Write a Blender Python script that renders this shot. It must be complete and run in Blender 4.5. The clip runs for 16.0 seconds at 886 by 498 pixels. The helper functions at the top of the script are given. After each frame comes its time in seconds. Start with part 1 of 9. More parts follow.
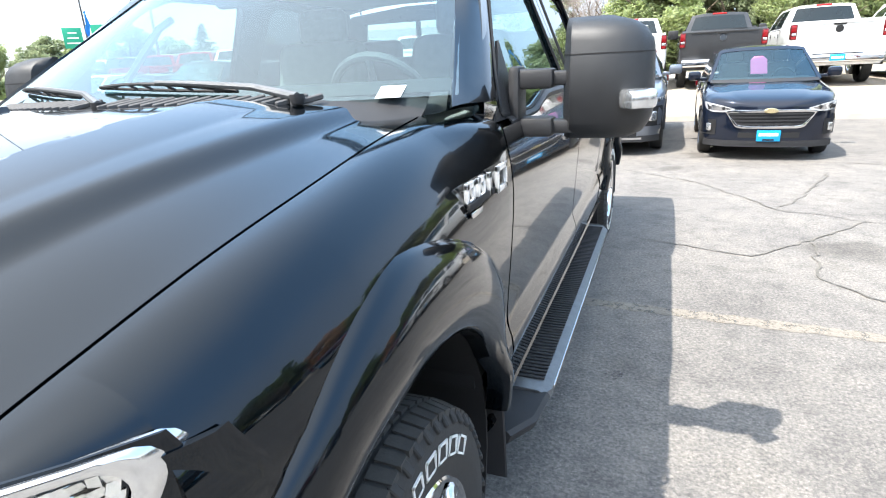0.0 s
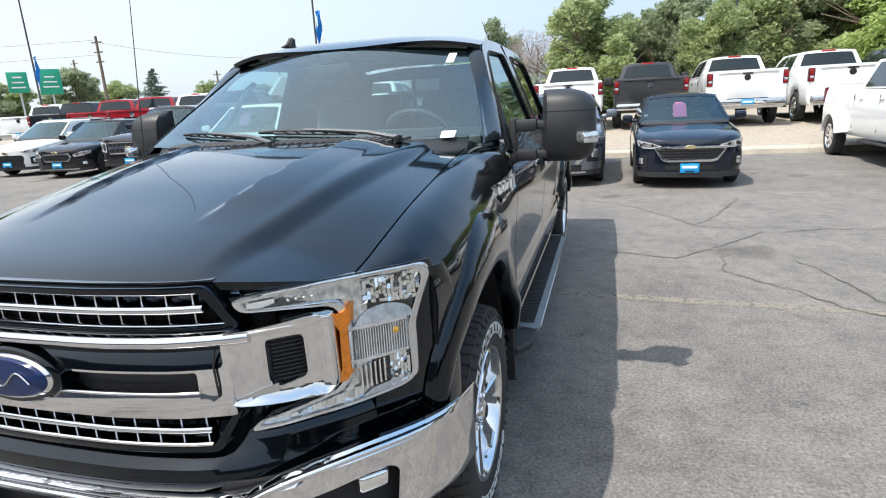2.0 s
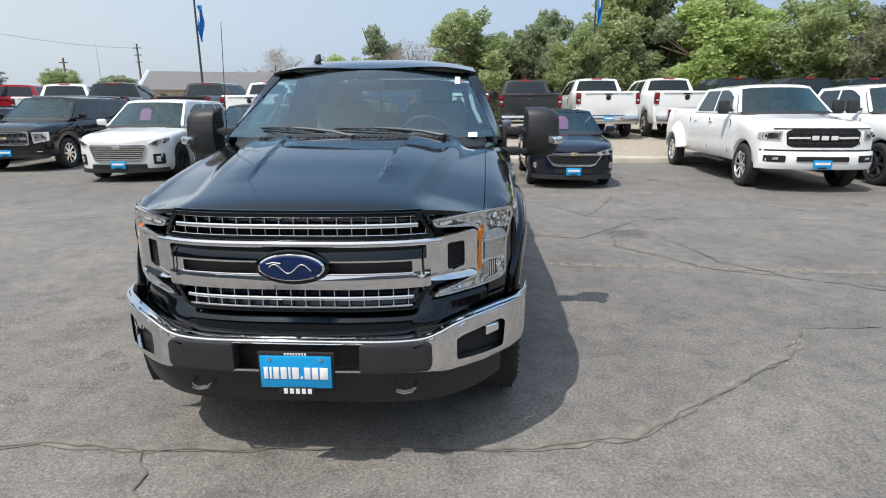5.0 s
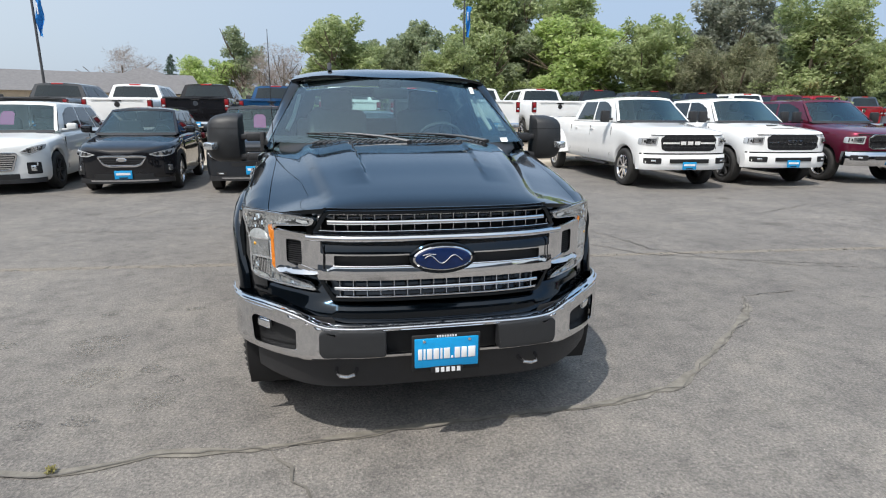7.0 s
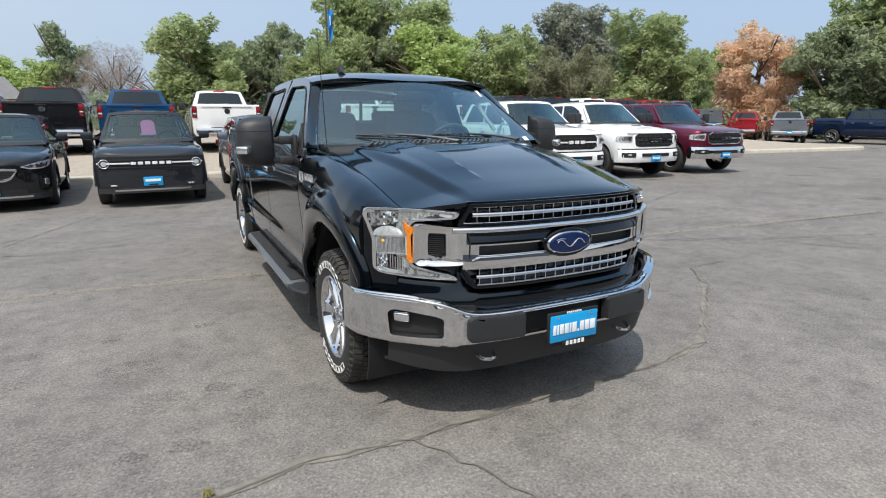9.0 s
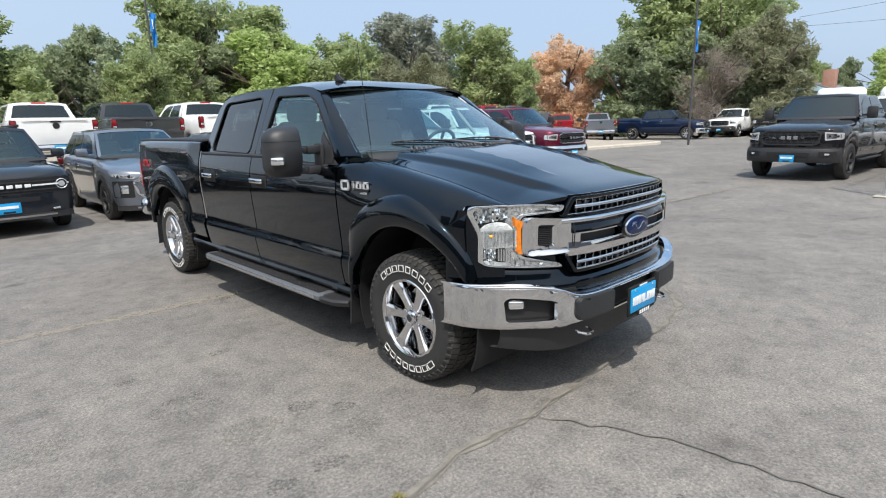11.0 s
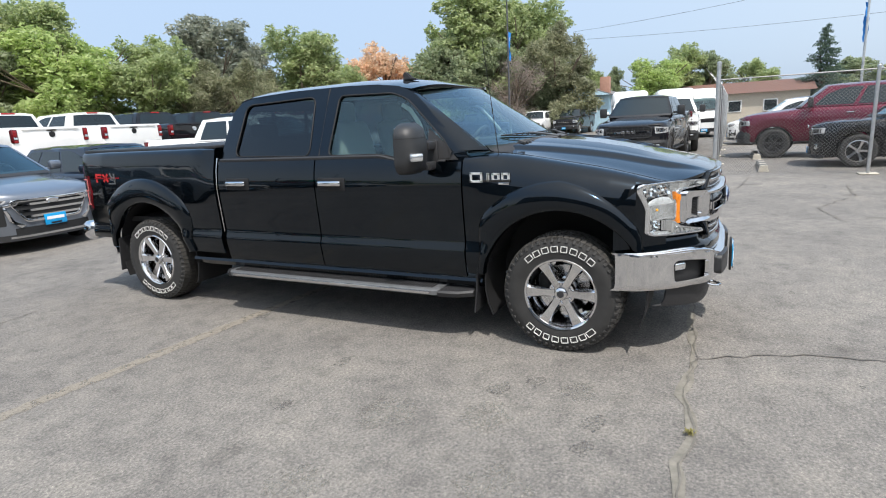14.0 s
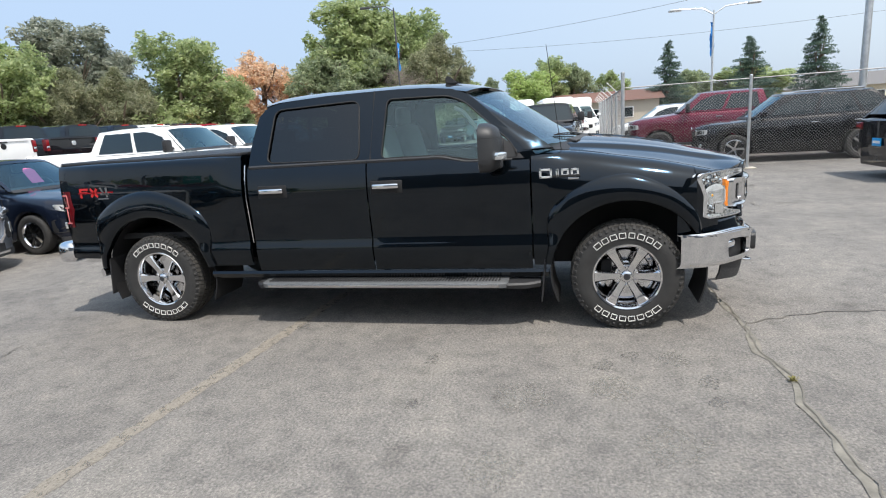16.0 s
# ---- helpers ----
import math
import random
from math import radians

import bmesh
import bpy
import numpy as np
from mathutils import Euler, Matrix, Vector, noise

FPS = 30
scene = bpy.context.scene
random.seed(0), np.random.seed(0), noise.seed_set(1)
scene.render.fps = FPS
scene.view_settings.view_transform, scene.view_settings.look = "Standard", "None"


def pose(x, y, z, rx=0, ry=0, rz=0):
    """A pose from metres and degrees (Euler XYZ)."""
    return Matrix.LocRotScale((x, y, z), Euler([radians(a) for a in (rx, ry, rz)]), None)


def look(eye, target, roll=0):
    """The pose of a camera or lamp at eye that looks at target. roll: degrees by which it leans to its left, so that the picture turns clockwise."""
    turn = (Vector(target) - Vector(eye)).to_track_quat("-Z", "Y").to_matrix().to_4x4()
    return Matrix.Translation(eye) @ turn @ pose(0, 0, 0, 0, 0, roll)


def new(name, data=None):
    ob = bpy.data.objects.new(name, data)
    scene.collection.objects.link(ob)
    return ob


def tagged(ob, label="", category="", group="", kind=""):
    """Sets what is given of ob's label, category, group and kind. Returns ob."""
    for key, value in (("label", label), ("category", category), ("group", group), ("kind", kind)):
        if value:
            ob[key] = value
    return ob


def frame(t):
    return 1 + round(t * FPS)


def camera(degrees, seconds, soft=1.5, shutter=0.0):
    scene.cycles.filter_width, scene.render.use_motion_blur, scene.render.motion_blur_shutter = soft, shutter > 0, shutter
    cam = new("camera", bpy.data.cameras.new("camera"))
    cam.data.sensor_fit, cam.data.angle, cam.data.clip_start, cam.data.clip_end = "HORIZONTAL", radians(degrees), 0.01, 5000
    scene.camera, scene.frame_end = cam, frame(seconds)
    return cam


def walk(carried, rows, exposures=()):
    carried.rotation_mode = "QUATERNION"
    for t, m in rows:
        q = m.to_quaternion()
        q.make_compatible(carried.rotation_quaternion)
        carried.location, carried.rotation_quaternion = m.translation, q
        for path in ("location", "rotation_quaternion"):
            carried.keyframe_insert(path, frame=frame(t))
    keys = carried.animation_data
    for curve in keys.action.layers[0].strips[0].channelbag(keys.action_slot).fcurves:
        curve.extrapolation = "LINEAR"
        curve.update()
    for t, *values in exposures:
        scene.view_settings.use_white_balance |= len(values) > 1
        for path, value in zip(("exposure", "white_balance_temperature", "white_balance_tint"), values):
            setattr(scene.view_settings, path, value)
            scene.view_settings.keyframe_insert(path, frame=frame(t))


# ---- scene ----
cam = camera(76.5, 16.0, soft=1.1)
PATH = [
    (0, (1.356, -0.798, 1.457), (0.651, 0.967, 0.834), -2.9),
    (0.5, (1.373, -1.051, 1.473), (0.689, 0.747, 0.927), -3.7),
    (1, (1.365, -1.329, 1.5), (0.724, 0.494, 0.987), -3.7),
    (1.5, (1.351, -1.581, 1.518), (0.766, 0.265, 1.017), -3.2),
    (2, (1.365, -1.851, 1.523), (0.817, 0.007, 1.025), -3.0),
    (2.5, (1.379, -2.132, 1.564), (0.857, -0.268, 1.063), -3.0),
    (3, (1.362, -2.403, 1.567), (0.876, -0.528, 1.067), -2.8),
    (3.5, (1.298, -2.633, 1.57), (0.876, -0.742, 1.071), -2.2),
    (4, (1.158, -2.799, 1.571), (0.827, -0.891, 1.068), -1.4),
    (6.5, (-0.16, -3.339, 1.573), (0.109, -1.414, 1.103), 0.3),
    (7, (-0.481, -3.347, 1.579), (-0.098, -1.441, 1.108), 0.4),
    (7.5, (-0.814, -3.329, 1.568), (-0.311, -1.45, 1.101), 0.6),
    (8, (-1.152, -3.295, 1.559), (-0.539, -1.447, 1.1), 0.6),
    (8.5, (-1.474, -3.226, 1.566), (-0.739, -1.423, 1.109), 0.3),
    (9, (-1.793, -3.135, 1.552), (-0.924, -1.392, 1.098), -0.1),
    (9.5, (-2.112, -3.01, 1.568), (-1.104, -1.342, 1.119), -0.4),
    (10, (-2.436, -2.873, 1.543), (-1.301, -1.288, 1.099), -0.7),
    (12.5, (-3.822, -1.783, 1.583), (-2.25, -0.629, 1.141), -3.0),
    (13, (-4.049, -1.514, 1.559), (-2.417, -0.446, 1.114), -3.2),
    (13.5, (-4.267, -1.23, 1.584), (-2.578, -0.255, 1.141), -3.2),
    (14, (-4.476, -0.935, 1.56), (-2.737, -0.052, 1.119), -3.2),
    (14.5, (-4.656, -0.645, 1.579), (-2.871, 0.146, 1.142), -3.7),
    (15, (-4.821, -0.342, 1.564), (-2.997, 0.35, 1.124), -4.0),
    (15.5, (-4.969, -0.017, 1.591), (-3.106, 0.563, 1.152), -4.2),
    (16, (-5.096, 0.313, 1.58), (-3.204, 0.794, 1.147), -4.1),
]
walk(cam, [(t, look(eye, target, roll)) for t, eye, target, roll in PATH],
     exposures=[(0.0, 1.70), (0.5, 1.38), (1.0, 1.10), (2.0, 0.74), (3.5, 0.45), (5.0, 0.29), (8.5, 0.29), (12.5, 0.54), (16.0, 0.56)])

# ---- world and sun ----
SUN_DX, SUN_DY = 0.39, 0.40            # shadow run on the ground per metre of height
sun_dir = Vector((SUN_DX, SUN_DY, -1.0)).normalized()
elev = math.asin(-sun_dir.z)
azim = math.atan2(-sun_dir.x, -sun_dir.y)
world = bpy.data.worlds.new("sky")
scene.world = world
world.use_nodes = True
wn = world.node_tree
wn.nodes.clear()
sky = wn.nodes.new("ShaderNodeTexSky")
sky.sky_type = 'NISHITA'
sky.sun_disc = False
sky.sun_elevation = elev
sky.sun_rotation = azim
sky.air_density, sky.dust_density, sky.ozone_density = 1.0, 3.0, 1.2
bg = wn.nodes.new("ShaderNodeBackground")
bg.inputs["Strength"].default_value = 0.125
wo = wn.nodes.new("ShaderNodeOutputWorld")


def sky_mix(fac, a, b, kind='MIX'):
    n = wn.nodes.new("ShaderNodeMix")
    n.data_type, n.blend_type = 'RGBA', kind
    for sock, v in ((n.inputs[0], fac), (n.inputs[6], a), (n.inputs[7], b)):
        if isinstance(v, (float, tuple)):
            sock.default_value = v if isinstance(v, float) else (*v, 1.0)
        else:
            wn.links.new(v, sock)
    return n.outputs[2]


def sky_range(src, lo, hi):
    n = wn.nodes.new("ShaderNodeMapRange")
    n.interpolation_type = 'SMOOTHSTEP'
    n.inputs[1].default_value, n.inputs[2].default_value = lo, hi
    wn.links.new(src, n.inputs[0])
    return n.outputs[0]


# smoky summer haze: whiter towards the sun's side and round the sun, bluer opposite and overhead
coords = wn.nodes.new("ShaderNodeTexCoord")
toward = wn.nodes.new("ShaderNodeVectorMath")
toward.operation = 'DOT_PRODUCT'
toward.inputs[1].default_value = tuple(-sun_dir)
wn.links.new(coords.outputs["Generated"], toward.inputs[0])
height = wn.nodes.new("ShaderNodeSeparateXYZ")
wn.links.new(coords.outputs["Generated"], height.inputs[0])
low_haze = sky_mix(sky_range(toward.outputs["Value"], -0.50, 0.20), (2.9, 3.9, 5.5), (5.2, 5.7, 6.1))
high_haze = sky_mix(sky_range(height.outputs["Z"], 0.12, 0.62), low_haze, (2.5, 4.3, 6.8))
sun_haze = sky_mix(sky_range(toward.outputs["Value"], 0.34, 0.99), high_haze, (8.4, 8.8, 9.0))
wn.links.new(sky_mix(0.72, sky.outputs[0], sun_haze), bg.inputs[0])
wn.links.new(bg.outputs[0], wo.inputs[0])
sun_data = bpy.data.lights.new("sun", 'SUN')
sun_data.energy, sun_data.angle, sun_data.color = 3.2, radians(0.6), (1.0, 0.960, 0.90)
sun_ob = new("sun", sun_data)
sun_ob.rotation_euler = sun_dir.to_track_quat('-Z', 'Y').to_euler()
sun_ob.location = (-20, -20, 50)

# ---- materials ----
def nodes_of(name):
    m = bpy.data.materials.new(name)
    m.use_nodes = True
    nt = m.node_tree
    return m, nt, nt.nodes["Principled BSDF"]


def link(nt, a, b):
    nt.links.new(a, b)


def noise_node(nt, scale, detail=4.0, rough=0.6, coord="Object"):
    tc = nt.nodes.new("ShaderNodeTexCoord")
    n = nt.nodes.new("ShaderNodeTexNoise")
    n.inputs["Scale"].default_value = scale
    n.inputs["Detail"].default_value = detail
    n.inputs["Roughness"].default_value = rough
    link(nt, tc.outputs[coord], n.inputs["Vector"])
    return n


def ramp(nt, src, stops):
    r = nt.nodes.new("ShaderNodeValToRGB")
    el = r.color_ramp.elements
    while len(el) < len(stops):
        el.new(0.5)
    for e, (p, c) in zip(el, stops):
        e.position = p
        e.color = (*c, 1.0) if len(c) == 3 else c
    link(nt, src, r.inputs[0])
    return r


def mixc(nt, kind, fac, a, b):
    m = nt.nodes.new("ShaderNodeMix")
    m.data_type, m.blend_type = 'RGBA', kind
    if isinstance(fac, float):
        m.inputs[0].default_value = fac
    else:
        link(nt, fac, m.inputs[0])
    for sock, v in ((m.inputs[6], a), (m.inputs[7], b)):
        if isinstance(v, tuple):
            sock.default_value = (*v, 1.0)
        else:
            link(nt, v, sock)
    return m.outputs[2]


def bump(nt, b, src, strength, dist=0.01):
    n = nt.nodes.new("ShaderNodeBump")
    n.inputs["Strength"].default_value = strength
    n.inputs["Distance"].default_value = dist
    link(nt, src, n.inputs["Height"])
    link(nt, n.outputs[0], b.inputs["Normal"])


def simple(name, col, rough=0.5, metal=0.0, vary=0.12, scale=6.0, bumps=0.0, bscale=200.0, coat=0.0, spec=0.5):
    m, nt, b = nodes_of(name)
    n = noise_node(nt, scale)
    lo = tuple(max(0.0, c * (1 - vary)) for c in col)
    hi = tuple(min(1.0, c * (1 + vary)) for c in col)
    r = ramp(nt, n.outputs[0], [(0.3, lo), (0.7, hi)])
    link(nt, r.outputs[0], b.inputs["Base Color"])
    b.inputs["Metallic"].default_value = metal
    b.inputs["Specular IOR Level"].default_value = spec
    rr = nt.nodes.new("ShaderNodeMapRange")
    rr.inputs[3].default_value, rr.inputs[4].default_value = max(0.0, rough * 0.85), min(1.0, rough * 1.15)
    link(nt, n.outputs[0], rr.inputs[0])
    link(nt, rr.outputs[0], b.inputs["Roughness"])
    if coat:
        b.inputs["Coat Weight"].default_value = coat
        b.inputs["Coat Roughness"].default_value = 0.03
    if bumps:
        n2 = noise_node(nt, bscale, 3.0)
        bump(nt, b, n2.outputs[0], bumps, 0.004)
    return m


def paint(name, col, metallic=0.0, rough=0.35, coat_ior=1.5, spec=0.04):
    m, nt, b = nodes_of(name)
    dust = noise_node(nt, 2.2, 6.0, 0.7)
    r = ramp(nt, dust.outputs[0], [(0.35, col), (0.75, tuple(min(1, c * 1.06 + 0.003) for c in col))])
    link(nt, r.outputs[0], b.inputs["Base Color"])
    b.inputs["Metallic"].default_value = metallic
    b.inputs["Roughness"].default_value = rough
    b.inputs["Specular IOR Level"].default_value = spec
    b.inputs["Coat IOR"].default_value = coat_ior
    b.inputs["Coat Weight"].default_value = 1.0
    cr = nt.nodes.new("ShaderNodeMapRange")
    cr.inputs[3].default_value, cr.inputs[4].default_value = 0.012, 0.030
    link(nt, dust.outputs[0], cr.inputs[0])
    link(nt, cr.outputs[0], b.inputs["Coat Roughness"])
    return m


def glass_like(name, tint, alpha_fac, rough=0.0, coating=(1, 1, 1)):
    """Thin pane: tinted see-through body under a clear reflection."""
    m = bpy.data.materials.new(name)
    m.use_nodes = True
    nt = m.node_tree
    nt.nodes.clear()
    out = nt.nodes.new("ShaderNodeOutputMaterial")
    tr = nt.nodes.new("ShaderNodeBsdfTransparent")
    tr.inputs[0].default_value = (*tint, 1)
    gl = nt.nodes.new("ShaderNodeBsdfGlossy")
    gl.inputs["Roughness"].default_value = rough
    gl.inputs["Color"].default_value = (*coating, 1)
    lw = nt.nodes.new("ShaderNodeLayerWeight")
    lw.inputs[0].default_value = 0.5
    pw = nt.nodes.new("ShaderNodeMath")
    pw.operation = 'POWER'
    pw.inputs[1].default_value = 4.0
    link(nt, lw.outputs["Facing"], pw.inputs[0])
    mp = nt.nodes.new("ShaderNodeMath")
    mp.operation = 'MULTIPLY_ADD'
    mp.use_clamp = True
    mp.inputs[1].default_value, mp.inputs[2].default_value = 0.94, 0.04 + alpha_fac
    link(nt, pw.outputs[0], mp.inputs[0])
    mx = nt.nodes.new("ShaderNodeMixShader")
    link(nt, mp.outputs[0], mx.inputs[0])
    link(nt, tr.outputs[0], mx.inputs[1])
    link(nt, gl.outputs[0], mx.inputs[2])
    link(nt, mx.outputs[0], out.inputs[0])
    return m


def asphalt_mat():
    m, nt, b = nodes_of("asphalt")
    big = noise_node(nt, 0.16, 5.0, 0.6)
    mid = noise_node(nt, 1.3, 6.0, 0.7)
    fine = noise_node(nt, 62.0, 4.0, 0.75)
    tc = nt.nodes.new("ShaderNodeTexCoord")
    vor = nt.nodes.new("ShaderNodeTexVoronoi")
    vor.inputs["Scale"].default_value = 85.0
    link(nt, tc.outputs["Object"], vor.inputs["Vector"])
    c1 = ramp(nt, big.outputs[0], [(0.3, (0.154, 0.144, 0.136)), (0.7, (0.213, 0.199, 0.186))])
    c2 = ramp(nt, mid.outputs[0], [(0.28, (0.74, 0.74, 0.75)), (0.5, (0.97, 0.97, 0.97)), (0.75, (1.16, 1.15, 1.11))])
    c3 = ramp(nt, fine.outputs[0], [(0.28, (0.50, 0.50, 0.51)), (0.5, (0.96, 0.96, 0.95)), (0.72, (1.52, 1.50, 1.45))])
    c4 = ramp(nt, vor.outputs["Color"], [(0.1, (0.82, 0.82, 0.83)), (0.8, (1.12, 1.11, 1.10))])
    a = mixc(nt, 'MULTIPLY', 1.0, c1.outputs[0], c2.outputs[0])
    a = mixc(nt, 'MULTIPLY', 1.0, a, c3.outputs[0])
    a = mixc(nt, 'MULTIPLY', 1.0, a, c4.outputs[0])
    blot = noise_node(nt, 7.0, 3.0, 0.6)
    c6 = ramp(nt, blot.outputs[0], [(0.30, (0.80, 0.80, 0.79)), (0.46, (1.0, 1.0, 0.99)), (0.72, (1.17, 1.16, 1.13))])
    a = mixc(nt, 'MULTIPLY', 1.0, a, c6.outputs[0])
    oil = noise_node(nt, 0.9, 2.0, 0.5)
    c7 = ramp(nt, oil.outputs[0], [(0.285, (0.70, 0.69, 0.68)), (0.345, (1.0, 1.0, 1.0))])
    a = mixc(nt, 'MULTIPLY', 1.0, a, c7.outputs[0])
    grit = noise_node(nt, 150.0, 1.0, 0.5)
    c5 = ramp(nt, grit.outputs[0], [(0.69, (1.0, 1.0, 1.0)), (0.76, (1.9, 1.86, 1.78))])
    a = mixc(nt, 'MULTIPLY', 1.0, a, c5.outputs[0])
    link(nt, a, b.inputs["Base Color"])
    b.inputs["Roughness"].default_value = 0.86
    b.inputs["Specular IOR Level"].default_value = 0.35
    ad = nt.nodes.new("ShaderNodeMath")
    ad.operation = 'ADD'
    link(nt, fine.outputs[0], ad.inputs[0])
    link(nt, vor.outputs["Distance"], ad.inputs[1])
    bump(nt, b, ad.outputs[0], 0.5, 0.006)
    return m


def worn_film(name, col, scale, lo, hi):
    """Thin film that has worn through to the asphalt in patches."""
    m, nt, b = nodes_of(name)
    grain = noise_node(nt, 70.0, 3.0, 0.7)
    r = ramp(nt, grain.outputs[0], [(0.3, tuple(c * 0.7 for c in col)), (0.7, tuple(c * 1.2 for c in col))])
    link(nt, r.outputs[0], b.inputs["Base Color"])
    b.inputs["Roughness"].default_value = 0.85
    wear = noise_node(nt, scale, 5.0, 0.75)
    w = ramp(nt, wear.outputs[0], [(lo, (0.0, 0.0, 0.0)), (hi, (0.85, 0.85, 0.85))])
    link(nt, w.outputs[0], b.inputs["Alpha"])
    bump(nt, b, grain.outputs[0], 0.4, 0.004)
    return m


def leaf_mat(name, c_dark, c_mid, c_light):
    m, nt, b = nodes_of(name)
    # Blue lift puts the distance haze into the leaf colour.
    c_dark, c_mid, c_light = ((c[0] * 0.97, c[1] * 0.96, c[2] * 1.32) for c in (c_dark, c_mid, c_light))
    geo = nt.nodes.new("ShaderNodeNewGeometry")
    r = ramp(nt, geo.outputs["Random Per Island"], [(0.0, c_dark), (0.5, c_mid), (1.0, c_light)])
    n = noise_node(nt, 0.5, 3.0)
    r2 = ramp(nt, n.outputs[0], [(0.3, (1.34, 1.29, 1.40)), (0.7, (1.74, 1.62, 1.68))])
    c = mixc(nt, 'MULTIPLY', 1.0, r.outputs[0], r2.outputs[0])
    link(nt, c, b.inputs["Base Color"])
    b.inputs["Roughness"].default_value = 0.6
    b.inputs["Specular IOR Level"].default_value = 0.25
    tl = nt.nodes.new("ShaderNodeBsdfTranslucent")
    link(nt, c, tl.inputs[0])
    mx = nt.nodes.new("ShaderNodeMixShader")
    mx.inputs[0].default_value = 0.58
    out = nt.nodes["Material Output"]
    link(nt, b.outputs[0], mx.inputs[1])
    link(nt, tl.outputs[0], mx.inputs[2])
    link(nt, mx.outputs[0], out.inputs[0])
    return m


M_BLACK = paint("blue_black_paint", (0.0035, 0.0085, 0.0145), 0.9, 0.14, 1.42)
M_CHROME = simple("chrome", (0.74, 0.74, 0.75), 0.05, 1.0, 0.03, 3.0)
M_BRIGHT = simple("bright_alloy", (0.62, 0.62, 0.63), 0.14, 1.0, 0.05, 9.0)
M_PLASTIC = simple("black_plastic", (0.022, 0.022, 0.024), 0.55, 0.0, 0.15, 20.0, 0.25, 350.0)
M_MIRROR_SHELL = simple("grained_dark_plastic", (0.022, 0.023, 0.025), 0.48, 0.0, 0.1, 20.0, 0.2, 500.0)
# Near-black for black parts; also stands in for shade in gaps and hollows.
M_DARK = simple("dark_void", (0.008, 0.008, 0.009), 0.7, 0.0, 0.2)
M_RUBBER = simple("tyre_rubber", (0.028, 0.027, 0.026), 0.75, 0.0, 0.25, 14.0, 0.4, 160.0)
M_RUBBER_DUSTY = simple("dusty_tread_rubber", (0.044, 0.041, 0.037), 0.9, 0.0, 0.3, 14.0, 0.4, 160.0)
M_LETTER = simple("white_sidewall_lettering", (0.72, 0.71, 0.68), 0.7)
M_WINDSHIELD = glass_like("windshield_glass", (0.64, 0.83, 0.82), 0.105, coating=(0.86, 0.97, 1.0))
M_SIDE_GLASS = glass_like("side_glass", (0.66, 0.82, 0.78), 0.055, coating=(0.80, 0.97, 0.97))
M_PRIVACY = glass_like("privacy_glass", (0.05, 0.06, 0.065), 0.015)
M_CAR_GLASS = simple("dark_car_glass", (0.012, 0.019, 0.022), 0.03, 0.0, 0.1, 2.0, spec=0.6)
M_CAR_SCREEN = glass_like("car_screen_glass", (0.42, 0.56, 0.58), 0.06, coating=(0.74, 0.95, 1.0))
M_LAMP_LENS = glass_like("lamp_lens", (0.95, 0.97, 0.97), 0.02)
M_REFLECTOR = simple("lamp_reflector", (0.88, 0.89, 0.90), 0.035, 1.0, 0.06, 40.0)
M_LAMP_BODY = simple("clear_lamp_optics", (0.78, 0.80, 0.81), 0.14, 0.85, 0.15, 30.0)
M_LAMP_SHELL = simple("bright_lamp_shell", (0.88, 0.89, 0.90), 0.12, 0.6, 0.12, 60.0, 0.45, 38.0)
M_LAMP_BACK = simple("lamp_housing_metal", (0.72, 0.73, 0.74), 0.14, 0.8, 0.5, 55.0)
M_LAMP_GRAIN = simple("grained_lamp_optics", (0.60, 0.61, 0.615), 0.32, 0.4, 0.25, 60.0, 0.5, 420.0)
M_BEZEL = simple("bright_lamp_bezel", (0.70, 0.71, 0.72), 0.12, 0.9, 0.08, 30.0)
M_AMBER = simple("amber_reflector", (0.74, 0.215, 0.018), 0.28, 0.0, 0.15, 60.0, 0.4, 200.0)
M_AMBER_PALE = simple("pale_amber_lens", (0.92, 0.44, 0.04), 0.2, 0.0, 0.15, 60.0, 0.4, 200.0)
M_RED = simple("red_tail_lens", (0.24, 0.008, 0.011), 0.10, 0.0, 0.3, 20.0)
M_RED_DEEP = simple("deep_red_tail_lens", (0.10, 0.005, 0.008), 0.08, 0.0, 0.3, 20.0)
M_RED_PALE = simple("pale_red_light_guide", (0.55, 0.16, 0.16), 0.25, 0.0, 0.1, 20.0)
M_RED_INK = simple("red_decal_ink", (0.50, 0.020, 0.020), 0.35, 0.0, 0.1, 20.0)
M_EMBLEM = simple("blue_enamel", (0.006, 0.020, 0.085), 0.18, 0.2, 0.15, 30.0)
M_PLATE = simple("blue_plate", (0.006, 0.31, 0.66), 0.35, 0.0, 0.06, 30.0)
M_WHITE_MARK = simple("white_marking", (0.82, 0.82, 0.82), 0.4)
M_PINK = simple("pink_card", (0.93, 0.20, 0.45), 0.6, 0.0, 0.05)
M_SEAT = simple("grey_seat_cloth", (0.20, 0.198, 0.19), 0.85, 0.0, 0.15, 30.0, 0.3, 300.0)
M_TRIM_IN = simple("interior_trim", (0.07, 0.07, 0.072), 0.6, 0.0, 0.15, 20.0, 0.2, 300.0)
M_HEADLINER = simple("headliner", (0.55, 0.54, 0.51), 0.9)
M_STEP = simple("running_board_tread", (0.16, 0.165, 0.17), 0.45, 0.5, 0.15, 30.0, 0.3, 200.0)
M_TONNEAU = simple("tonneau_vinyl", (0.018, 0.018, 0.020), 0.5, 0.0, 0.2, 25.0, 0.4, 250.0)
M_ASPHALT = asphalt_mat()
M_CRACK = simple("open_crack", (0.143, 0.131, 0.114), 0.95, 0.0, 0.35, 9.0, 0.4, 90.0)
M_SEALED = simple("filled_crack", (0.186, 0.171, 0.144), 0.9, 0.0, 0.3, 14.0, 0.5, 80.0)
